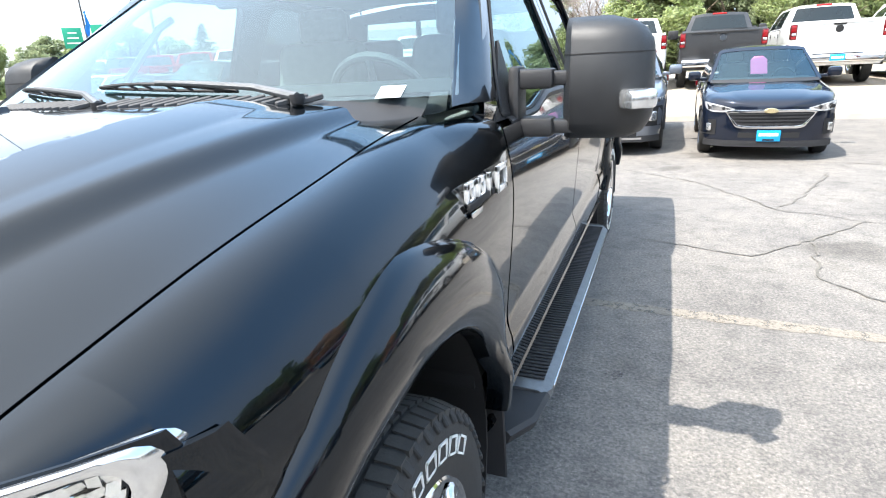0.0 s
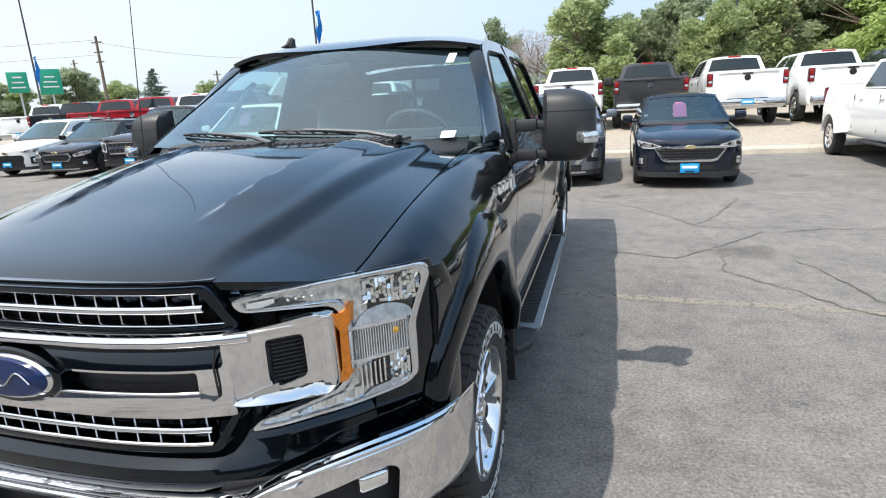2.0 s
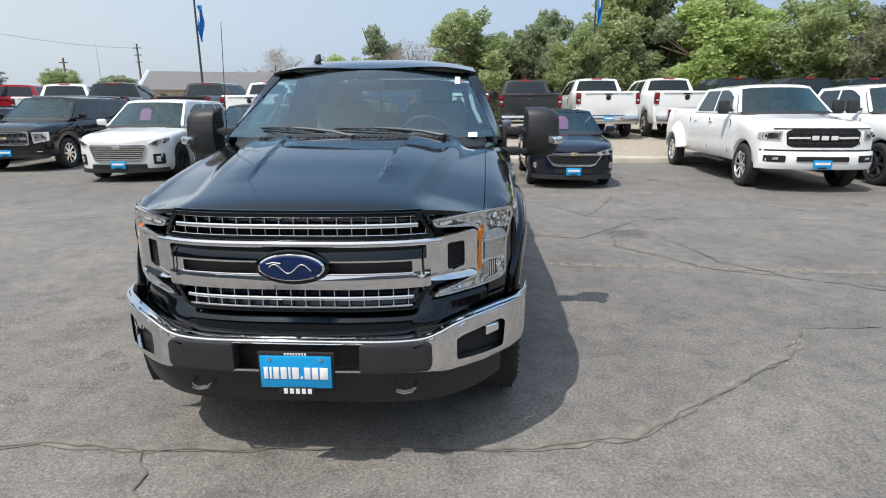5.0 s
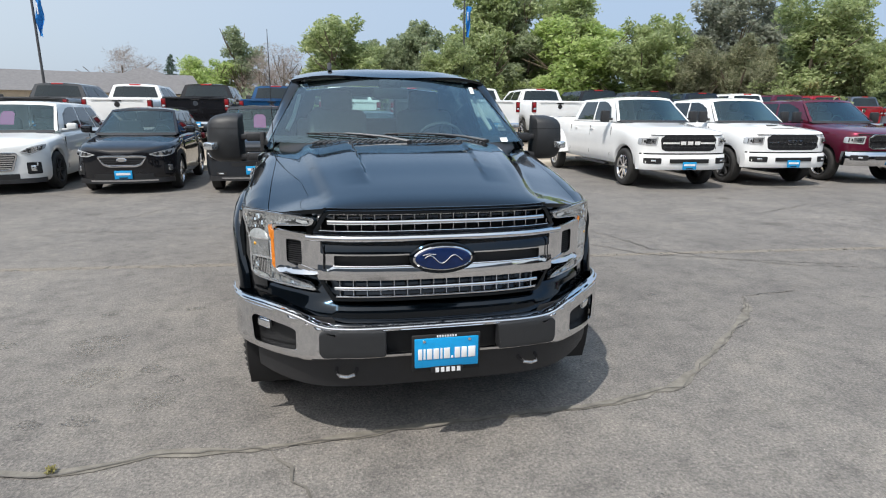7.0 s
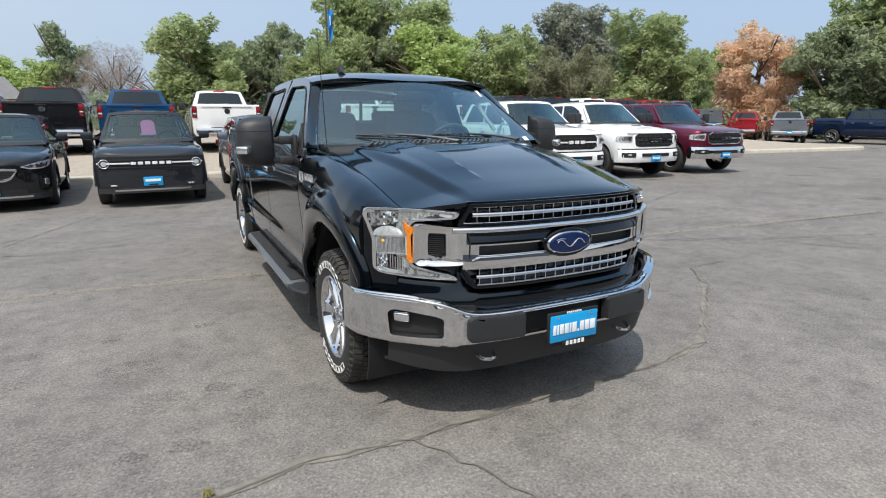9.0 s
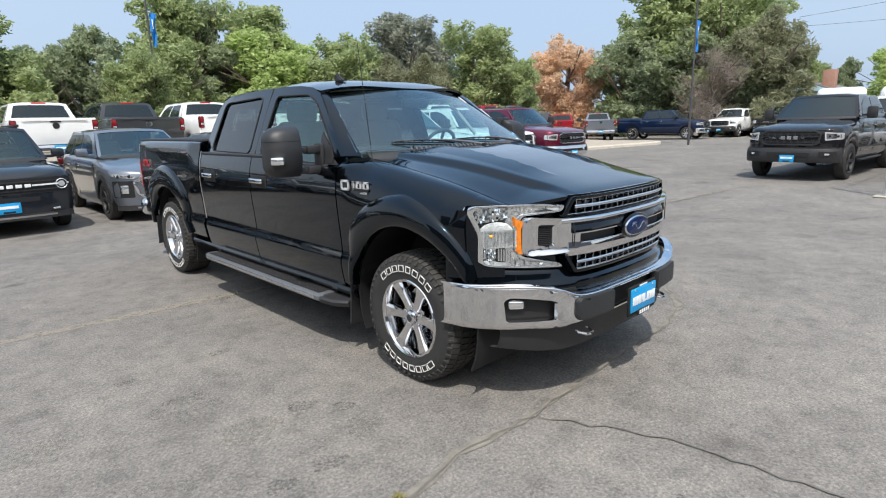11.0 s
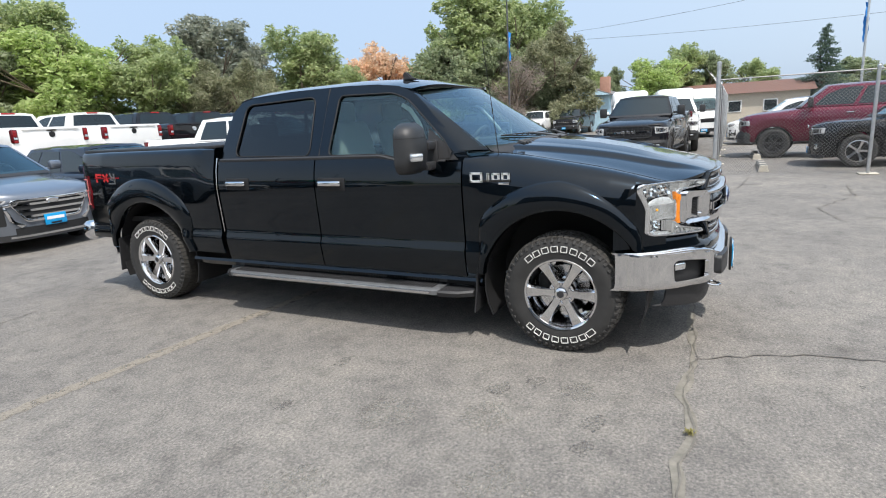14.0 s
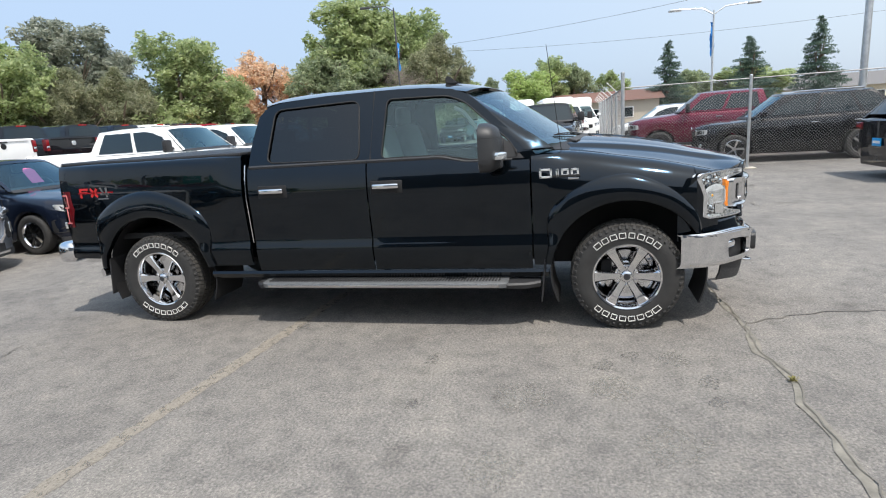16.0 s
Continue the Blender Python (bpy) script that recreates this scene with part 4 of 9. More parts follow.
    def screen_pt(front, f, v):
        r0 = roof_rows[0] if front else roof_rows[-1]
        yb = (A0 - 0.16 * (1 - f * f)) if front else (T0 + (0.0 if bedded else 0.05) * (1 - f * f))
        b = Vector((f * wB * 0.99, yb, bz + 0.02))
        q = (f + 1) * 6
        k = min(11, int(q))
        t = Vector(r0[k]).lerp(Vector(r0[k + 1]), q - k)
        return b.lerp(t, v)

    def screen(front, f0, f1, v0, v1, lift=0.0, nf=12, nv=4):
        bm = bmesh.new()
        rows = []
        for a in range(nf + 1):
            rows.append([screen_pt(front, lerp(f0, f1, a / nf), lerp(v0, v1, b / nv)) + Vector((0, -lift if front else lift, lift)) for b in range(nv + 1)])
        sheet(bm, rows)
        bmesh.ops.recalc_face_normals(bm, faces=bm.faces)
        return bm

    def screen_frame(front):
        bm = bmesh.new()
        for f0, f1, v0, v1 in ((-1, 1, 0.90, 1.0), (-1, -0.93, 0.0, 0.90), (0.93, 1, 0.0, 0.90)):
            b2 = screen(front, f0, f1, v0, v1, 0.004, 12 if f1 - f0 > 1 else 2)
            me = bpy.data.meshes.new("tmp")
            b2.to_mesh(me)
            b2.free()
            bm.from_mesh(me)
            bpy.data.meshes.remove(me)
        return bm
    ws = part("windshield", screen(True, -0.94, 0.94, 0.02, 0.91), M_CAR_GLASS if not s["screen"] else M_CAR_SCREEN, root)
    part("screen_frame", screen_frame(True), mat, root)
    part("cowl", screen(True, -0.95, 0.95, -0.06, 0.035, 0.005, 12, 1), M_PLASTIC, root)
    if bedded:
        part("cab_back", screen(False, -1, 1, 0.0, 1.0), mat, root)
    else:
        part("rear_window", screen(False, -0.90, 0.90, 0.12, 0.90), M_CAR_GLASS, root)
        part("rear_frame", screen_frame(False), mat, root)
    if bedded:
        part("back_glass", screen(False, -0.84, 0.84, 0.24, 0.86, 0.008, 12, 3), M_CAR_GLASS, root)
        part("brake_light", box_of((0, R1 + 0.055, rz - 0.05), (0.36, 0.04, 0.04), 0.008), M_RED_INK, root)
    if s["screen"]:
        part("dashboard", box_of((0, A0 + 0.25, bz + 0.0), (W * 0.8, 0.5, 0.1), 0.03), M_TRIM_IN, root)
        bm = bmesh.new()
        tube(bm, [(0.37 + 0.18 * math.cos(a), A0 + 0.55 + 0.06 * math.sin(a), bz + 0.02 + 0.16 * math.sin(a)) for a in (2 * math.pi * k / 16 for k in range(16))], 0.016, 6, close=True)
        part("steering_wheel", bm, M_TRIM_IN, root)
        for sg in (-1, 1):
            seat = part("seat", box_of((sg * 0.37, A0 + 1.10, bz + 0.02), (0.48, 0.18, 0.52), 0.07), M_SEAT, root)
            part("headrest", box_of((sg * 0.37, A0 + 1.16, bz + 0.38), (0.26, 0.10, 0.17), 0.045), M_SEAT, seat)
            part("cabin_floor", box_of((sg * 0.4, A0 + 1.3, bz - 0.2), (0.8, 1.9, 0.1), 0.02), M_DARK, root)
    # side windows
    spans = [(0.10, 0.47), (0.51, 0.90)] if bedded else [(0.10, 0.41), (0.44, 0.72), (0.75, 0.95)]
    for sg in (-1, 1):
        for i, (u0, u1) in enumerate(spans):
            bm = bmesh.new()
            rows = []
            for k in range(5):
                u = lerp(u0, u1, k / 4)
                vt = 0.90 if i or k > 1 else (0.62, 0.82)[k]
                row = []
                for v in (0.07, 0.35, 0.65, vt):
                    p = side_pt(u, v)
                    row.append((sg * (p.x + 0.006), p.y, p.z + 0.002))
                rows.append(row)
            sheet(bm, rows)
            thicken(bm, 0.004)
            part("side_window", bm, M_CAR_GLASS, root)
        mz = s["belt"] + (0.10 if bedded else 0.08)
        bm = bmesh.new()
        ms = (0.21, 0.13, 0.28) if bedded else (0.20, 0.12, 0.15)
        rbox(bm, (sg * (wB + 0.20), A0 + 0.22, mz + 0.02), ms, 0.04)
        rbox(bm, (sg * (wB + 0.07), A0 + 0.24, mz - 0.04), (0.14, 0.06, 0.05), 0.01)
        part("mirror", bm, s.get("mmat", mat if not bedded else M_PLASTIC), root)
        for yh in ((lerp(A0, T0, 0.45), lerp(A0, T0, 0.84)) if bedded else (lerp(A0, T0, 0.42), lerp(A0, T0, 0.70))):
            part("door_handle", box_of((sg * (hw * 0.985 + 0.012), yh, lerp(s["sill"], s["belt"], 0.80)), (0.03, 0.17, 0.03), 0.01), M_CHROME if s["gframe"] else mat, root)
        for ys_ in (A0 + 0.10, lerp(A0, T0, 0.49), T0 - (0.05 if bedded else 0.55)):
            part("door_seam", box_of((sg * hw * 0.985, ys_, lerp(s["sill"], s["belt"], 0.52)), (0.015, 0.007, (s["belt"] - s["sill"]) * 0.72)), M_DARK, root)
        if s["cladding"]:
            for yc in (0, wb):
                bm = bmesh.new()
                rows = []
                for k in range(13):
                    a = math.pi * k / 12
                    rows.append([(sg * (hw + (0.0 if rr > ar + 0.03 else 0.012)), yc + rr * math.cos(a), s["wr"] + rr * math.sin(a)) for rr in (ar - 0.02, ar + 0.02, ar + 0.07)])
                sheet(bm, rows)
                thicken(bm, 0.03)
                part("arch_cladding", bm, M_PLASTIC, root)
        if s["roofrack"]:
            part("roof_rail", box_of((sg * wR * 0.93, lerp(A1, R1, 0.5), rz - 0.005), (0.03, (R1 - A1) * 0.8, 0.05), 0.012), s["roofrack"], root)
        if bedded:
            part("running_board", box_of((sg * hw * 0.93, lerp(A0, T0, 0.47), s["sill"] - 0.06), (0.14, 1.9, 0.05), 0.02), M_PLASTIC, root)
        dual = s.get("dually", False)
        for yc in (0.0, wb):
            car_wheel(root, sg * (hw - s["wr"] * (0.31 if not (dual and yc) else 0.02)), yc, s["wr"], s["rim"], sg)
        if dual:
            bm = bmesh.new()
            rows = []
            for k in range(29):
                a = 0.16 + (math.pi - 0.32) * k / 28
                reach = ar + 0.30
                row = []
                for u in (1.0, 0.85, 0.7, 0.55, 0.4, 0.26, 0.14, 0.05, 0.0):
                    rr = lerp(ar - 0.02, reach, u)
                    o = 0.15 * (1 - u ** 1.7) - 0.035 * u ** 2
                    row.append((sg * (hw + o), wb + rr * math.cos(a), s["wr"] + rr * math.sin(a)))
                row.append((sg * (hw - 0.10), wb + (ar - 0.02) * math.cos(a), s["wr"] + (ar - 0.02) * math.sin(a)))
                rows.append(row)
            sheet(bm, rows)
            thicken(bm, 0.02)
            part("wide_fender", bm, mat, root)
    if s["lights5"]:
        for k in range(5):
            part("roof_marker", box_of((lerp(-0.45, 0.45, k / 4), A1 + 0.10, rz + 0.018), (0.08, 0.10, 0.035), 0.012), M_AMBER if mat is not P_WHITE else M_PLASTIC, root)
    if s.get("scoop"):
        bm = bmesh.new()
        rows = []
        for q in range(9):
            y = lerp(-0.62, 0.30, q / 8)
            rise = 0.045 * math.sin(math.pi * min(1.0, q / 8 + 0.12)) ** 0.6
            rows.append([(x, y, top(y) + 0.045 + rise * (1 - (abs(x) / 0.40) ** 4)) for x in np.linspace(-0.40, 0.40, 9)])
        sheet(bm, rows)
        thicken(bm, 0.02)
        sc_ = part("hood_scoop", bm, mat, root)
        for sg in (-1, 1):
            part("scoop_vent", box_of((sg * 0.20, -0.45, top(-0.45) + 0.088), (0.22, 0.10, 0.012), 0.004, 1, Matrix.Rotation(radians(sg * 18), 4, 'Z')), M_DARK, sc_)
    if s.get("hightop"):
        bm = bmesh.new()
        rbox(bm, (0, (A1 + yr) / 2 + 0.10, rz + 0.10), (W * 0.86, yr - A1 - 0.35, 0.68), 0.22, 4)
        part("high_roof", bm, mat, root)
        for sg in (-1, 1):
            part("cargo_side", box_of((sg * hw * 0.86, lerp(A1, yr, 0.62), lerp(bz, rz, 0.5)), (0.10, (yr - A1) * 0.72, rz - bz + 0.2), 0.04), mat, root)
    if s["tag"]:
        t = part("price_tag", panel([(-0.125, -0.17), (0.125, -0.17), (0.125, 0.11), (0.07, 0.17), (-0.07, 0.17), (-0.125, 0.11)], [], lambda x, z: (x, 0.0, z), 0.004, 1.0), M_PINK, root, "bright pink price card behind the windscreen")
        f0 = Vector((0, A0 - 0.16, bz + 0.02)).lerp(Vector(roof_rows[0][6]), 0.46)
        d = Vector(roof_rows[0][6]) - Vector((0, A0 - 0.16, bz + 0.02))
        t.location = (s.get("tag_x", -0.1), f0.y + 0.10, f0.z - 0.01)
        t.rotation_euler = (radians(-36), 0, radians(3))
    return root


RAMK = dict(grille=[(0.50, 1.12), (0.60, 1.04), (0.57, 0.84), (0.48, 0.80)], lamp=[(0.66, 1.10), (0.98, 1.07), (0.985, 0.94), (0.66, 0.92)], mesh=True, nbars=3, ring=0.03, wordbar=(M_BRIGHT, 0.20, 0.075, 0.99), rim=RIM8_ME, fog=(0.78, 0.62, 0.20, 0.075), lower=(0.44, 0.575, 0.66), bumpz=(0.43, 0.75), fogoff=0.077, pz=0.52)
HD = dict(PICKUP, H=2.01, nose=1.17, hood=1.36, belt=1.41, rail=1.50, sill=0.47, wr=0.42, rf=1.24)
HDK = dict(RAMK, grille=[(0.52, 1.16), (0.63, 1.08), (0.60, 0.86), (0.50, 0.82)], lamp=[(0.68, 1.12), (0.99, 1.09), (0.995, 0.95), (0.70, 0.93)])
CROSS = dict(grille=[(0.52, 0.70), (0.56, 0.68), (0.40, 0.48), (0.34, 0.46)], lamp=[(0.46, 0.76), (0.66, 0.815), (0.88, 0.865), (0.86, 0.76), (0.76, 0.715), (0.60, 0.715)], fog=(0.80, 0.49, 0.12, 0.14), nbars=4, bz=0.735, bmat=simple("gold_badge", (0.78, 0.66, 0.40), 0.25, 0.9), pz=0.375, screen=True)

# front row along the kerb, noses towards the open lot
FR = "cars parked in the front row"
vehicle("suv", pose(-16.6, 12.3, 0, 0, 0, 8), "white compact crossover parked in the front row", "car", P_PEARL, dict(SUV, L=4.6, H=1.69), FR, roofrack=M_BRIGHT, **dict(CROSS, grille=[(0.50, 0.66), (0.56, 0.60), (0.52, 0.40), (0.46, 0.38)], gframe=None))
vehicle("suv", pose(-13.9, 11.7, 0, 0, 0, 8), "black wagon with roof rails and blue dealer plate", "car", P_DARK, dict(SUV, L=4.85, H=1.62, nose=0.80, hood=0.98, belt=1.02, rf=1.25), FR, cladding=True, roofrack=M_DARK, rim=RIMB_ME, **dict(CROSS, grille=[(0.40, 0.72), (0.47, 0.62), (0.40, 0.50), (0.34, 0.48)], lamp=[(0.50, 0.66), (0.70, 0.74), (0.88, 0.77), (0.86, 0.68), (0.70, 0.62), (0.54, 0.60)], fog=(0.76, 0.42, 0.14, 0.10)))
vehicle("suv", pose(-11.1, 11.6, 0, 0, 0, 6), "large black full-size SUV with chrome grille", "car", P_DARK, dict(SUV, L=5.6, W=2.04, H=1.90, wb=3.30, fo=1.0, nose=1.06, hood=1.22, belt=1.26, wr=0.40, rf=1.18, rr=4.05, sill=0.36), FR, roofrack=M_CHROME, rim=RIM8_ME, bow=0.42, pn=3.2, **dict(CROSS, grille=[(0.60, 1.00), (0.62, 0.98), (0.60, 0.68), (0.56, 0.66)], lamp=[(0.67, 0.98), (0.98, 0.99), (0.98, 0.76), (0.69, 0.70)], gmat=M_CHROME, nbars=1, barh=0.035, mesh=True, bz=0.83, fog=(0.80, 0.50, 0.16, 0.03), pz=0.47, ring=0.045))
vehicle("suv", pose(-6.95, 9.65, 0, 0, 0, 5), "white three-row crossover with a pink price card", "car", P_PEARL, dict(SUV, L=5.19, W=2.0, H=1.78, wb=3.07, fo=0.98, nose=0.92, hood=1.10, belt=1.14, rr=3.6, wr=0.38), FR, gmat=M_CHROME, tag=True, rim=RIMB_ME, **dict(CROSS, grille=[(0.56, 0.80), (0.60, 0.76), (0.50, 0.46), (0.44, 0.44)], lamp=[(0.62, 0.80), (0.80, 0.90), (0.97, 0.94), (0.95, 0.84), (0.76, 0.74)], nbars=7, bz=0.74, bmat=M_CHROME))
vehicle("suv", pose(-4.43, 9.4, 0, 0, 0, 3), "black small crossover with chrome-ringed grille", "car", P_DARK, dict(SUV, L=4.3, W=1.80, H=1.66, wb=2.56, fo=0.90, rr=2.9), FR, cladding=True, **dict(CROSS, grille=[(0.34, 0.74), (0.44, 0.72), (0.34, 0.56), (0.24, 0.52)], bz=0.66, bmat=M_CHROME))
vehicle("suv", pose(-1.95, 9.12, 0, 0, 0, 1), "boxy charcoal small SUV with a pink price card", "car", P_GREY, dict(SUV, L=4.39, W=1.86, H=1.72, wb=2.67, fo=0.88, nose=0.97, hood=1.09, belt=1.13, rf=0.92, rr=3.15, wr=0.37, sill=0.28), FR, tag=True, tag_x=0.02, gmat=M_PLASTIC, cladding=True, roofrack=M_DARK, rim=RIMB_ME, bow=0.36, pn=3.6, **dict(CROSS, grille=[(0.80, 0.90), (0.88, 0.88), (0.86, 0.68), (0.78, 0.66)], round=(0.74, 0.78, 0.085), gframe=None, wordbar=(M_WHITE_MARK, 0.34, 0.05, 0.785), wordn=6, nbars=3, ring=0.02, fog=(0.62, 0.40, 0.12, 0.04), lower=(0.42, 0.54, 0.61), pz=0.46))
vehicle("suv", pose(0.45, 9.05, 0, 0, 0, 0), "steel-grey compact crossover with chrome nose bars", "car", P_SILVER, dict(SUV, L=4.4, W=1.81, H=1.64, wb=2.67, fo=0.92, rr=2.95), FR, gmat=M_CHROME, cladding=True, rim=RIMB_ME, **dict(CROSS, grille=[(0.50, 0.80), (0.56, 0.76), (0.40, 0.48), (0.34, 0.46)], nbars=3, barh=0.016, bz=0.74, bmat=M_CHROME, lamp=[(0.56, 0.80), (0.88, 0.86), (0.87, 0.80), (0.60, 0.755)], fog=(0.74, 0.58, 0.16, 0.18), pz=0.46, blades=[[(0.40, 0.785), (0.50, 0.75), (0.63, 0.735), (0.60, 0.70), (0.48, 0.715)], [(0.40, 0.42), (0.52, 0.50), (0.60, 0.70), (0.63, 0.70), (0.58, 0.50), (0.46, 0.39)]], tag=False))
vehicle("suv", pose(2.68, 8.72, 0, 0, 0, -1) @ Matrix.Scale(0.91, 4), "dark navy crossover with pink price card, chrome grille", "car", P_NAVY, dict(SUV, W=1.84, H=1.66), FR, tag=True, tag_x=-0.05, **dict(CROSS, grille=[(0.50, 0.75), (0.60, 0.73), (0.45, 0.50), (0.36, 0.48)], lower=(0.40, 0.345, 0.42)))
vehicle("pickup_truck", pose(7.05, 8.45, 0, 0, 0, -3), "white dual-rear-wheel pickup with chrome wheels", "pickup", P_WHITE, dict(HD, L=6.35, wb=4.25, tb=3.35, rr=3.15), FR, dually=True, lights5=True, bumper=P_WHITE, gframe=None, screen=True, **dict(HDK, wordbar=(M_LETTER, 0.24, 0.075, 0.99)))
vehicle("pickup_truck", pose(9.75, 8.6, 0, 0, 0, -3), "white pickup with black grille and black wheels", "pickup", P_WHITE, HD, FR, bumper=P_WHITE, gframe=None, screen=True, scoop=True, **dict(HDK, rim=RIMB_ME))
vehicle("pickup_truck", pose(12.52, 8.65, 0, 0, 0, -4), "maroon pickup with chrome grille and bumper", "pickup", P_MAROON, HD, FR, bumper=M_CHROME, gframe=M_CHROME, screen=True, **HDK)

# second row on the raised lot, tails towards the kerb
SR = "pickups parked on the raised lot"
TAIL = 16.1


def backed(x, mat, label, spec=PICKUP, tail=TAIL, z=0.52, rz=180, cat="pickup", **kw):
    y = tail + spec["L"] - spec["fo"]
    return vehicle("pickup_truck", pose(x, y, z, 0, 0, rz), label, cat, mat, spec, SR, front=False, **kw)


for x, mat, col, tl, spec in [
        (-9.4, P_GRANITE, "dark grey", 16.6, PICKUP), (-6.95, P_WHITE, "white", 16.5, PICKUP), (-4.6, P_DARK, "black", 16.3, HD), (-2.25, P_BLUE, "blue", 16.2, PICKUP),
        (0.25, P_WHITE, "white", 16.1, PICKUP), (2.6, P_GRANITE, "granite grey", 16.0, PICKUP), (5.1, P_WHITE, "white", 16.0, HD), (7.6, P_WHITE, "white", 16.0, HD),
        (10.1, P_DARK, "black", 16.2, HD), (12.6, P_DARK, "black", 16.3, HD), (15.0, P_NAVY, "dark blue", 16.6, PICKUP), (17.4, P_WHITE, "white", 16.9, PICKUP),
        (19.8, P_MAROON, "maroon", 17.2, PICKUP), (22.2, P_RED, "red", 17.6, PICKUP), (24.7, P_SILVER, "grey", 18.0, PICKUP)]:
    backed(x, mat, col + " pickup standing with its tailgate to the kerb", spec, tl)
for x, y, mat, col in [(-25.0, 20.5, P_WHITE, "white"), (-22.8, 20.2, P_NAVY, "navy"), (-20.4, 20.0, P_RED, "red"), (-17.9, 19.6, P_RED, "red"), (-15.5, 19.2, P_WHITE, "white"), (-13.2, 18.6, P_GREY, "dark grey")]:
    backed(x, mat, col + " pickup far off in the raised row", PICKUP, y - 3, 0.5, 195)

# vehicles round the right-hand side of the lot
OR = "vehicles on the far side of the lot"
vehicle("pickup_truck", pose(13.0, 1.45, 0, 0, 0, -93), "black heavy-duty pickup facing the open lot", "pickup", P_DARK, HD, OR, bumper=M_PLASTIC, gframe=M_PLASTIC, **dict(HDK, rim=RIMB_ME))
vehicle("pickup_truck", pose(18.6, 1.0, 0, 0, 0, -87), "white pickup with black trim behind the black one", "pickup", P_WHITE, HD, OR, bumper=M_PLASTIC, gframe=None, **HDK)
vehicle("pickup_truck", pose(36.49, 13.99, 0, 0, 0, 3), "dark blue long pickup standing side-on far off", "pickup", P_DEEP_BLUE, HD, OR, bumper=M_CHROME, **HDK)
vehicle("pickup_truck", pose(40.2, 13.2, 0, 0, 0, -92), "white pickup with black grille far off", "pickup", P_WHITE, HD, OR, bumper=M_PLASTIC, gframe=None, **HDK)
vehicle("pickup_truck", pose(41.6, 10.6, 0, 0, 0, -92), "black pickup far off beside the white one", "pickup", P_DARK, HD, OR, bumper=M_PLASTIC, gframe=None, **HDK)
vehicle("pickup_truck", pose(38.9, 25.9, 0.0, 0, 0, 120), "red pickup far off with its tail to the lot", "pickup", P_RED, PICKUP, OR)
vehicle("pickup_truck", pose(36.6, 21.7, 0.0, 0, 0, 127), "grey pickup far off with its tail to the lot", "pickup", P_SILVER, PICKUP, OR)
vehicle("pickup_truck", pose(43.2, 23.2, 0.0, 0, 0, -40), "white pickup far off near the trees", "pickup", P_WHITE, PICKUP, OR)
VAN = dict(SUV, L=5.95, W=2.05, H=2.12, wb=3.85, fo=1.0, nose=1.10, hood=1.35, belt=1.42, cowl=0.0, rf=0.62, rr=4.80, wr=0.36, sill=0.32)
for x, y in ((25.5, 3.0), (26.5, 0.9), (29.5, -0.1)):
    vehicle("van", pose(x, y + 0.4, 0, 0, 0, -80), "white high-roof delivery van", "van", P_WHITE, VAN, "white vans", gframe=None, hightop=True, bow=0.5, **dict(CROSS, grille=[(0.5, 0.98), (0.52, 0.96), (0.50, 0.80), (0.46, 0.78)], lamp=[(0.62, 1.05), (0.92, 1.16), (0.93, 0.92), (0.64, 0.88)], bmat=M_PLASTIC, bz=0.9))
vehicle("pickup_truck", pose(15.6, -2.3, 0, 0, 0, 172), "maroon pickup parked behind the chain-link fence", "pickup", P_MAROON, HD, OR, bumper=M_PLASTIC, **dict(HDK, rim=RIMB_ME))
vehicle("suv", pose(12.5, -3.75, 0, 0, 0, 176), "dark SUV with chrome trim parked behind the chain-link fence", "car", P_DARK, dict(SUV, L=4.82, W=1.94, H=1.76, wb=2.91, fo=0.95, nose=0.98, hood=1.10, belt=1.16, wr=0.38), OR, gmat=M_CHROME, roofrack=M_CHROME, bow=0.45, **dict(CROSS, grille=[(0.56, 0.92), (0.58, 0.90), (0.56, 0.76), (0.54, 0.75)], lamp=[(0.60, 0.91), (0.92, 0.93), (0.91, 0.80), (0.62, 0.77)], bmat=M_CHROME, bz=0.95, nbars=2))
vehicle("suv", pose(22.2, -1.9, 0, 0, 0, 172), "white SUV parked behind the chain-link fence", "car", P_WHITE, dict(SUV, L=4.9, H=1.72), OR, **CROSS)
vehicle("suv", pose(25.4, -2.4, 0, 0, 0, 172), "dark grey SUV parked behind the chain-link fence", "car", P_GREY, dict(SUV, L=4.8, H=1.78), OR, **CROSS)
vehicle("suv", pose(7.4, -8.9, 0, 0, 0, 2), "black SUV standing before the chain-link fence", "car", P_DARK, dict(SUV, L=4.7, W=1.9, H=1.74), OR, **CROSS)
vehicle("suv", pose(28.6, -2.9, 0, 0, 0, 172), "white crossover in the row behind the chain-link fence", "car", P_WHITE, dict(SUV, L=4.6, H=1.68), OR, **CROSS)
vehicle("suv", pose(31.8, -3.4, 0, 0, 0, 172), "pearl white crossover in the row behind the chain-link fence", "car", P_PEARL, dict(SUV, L=4.7, H=1.70), OR, **CROSS)

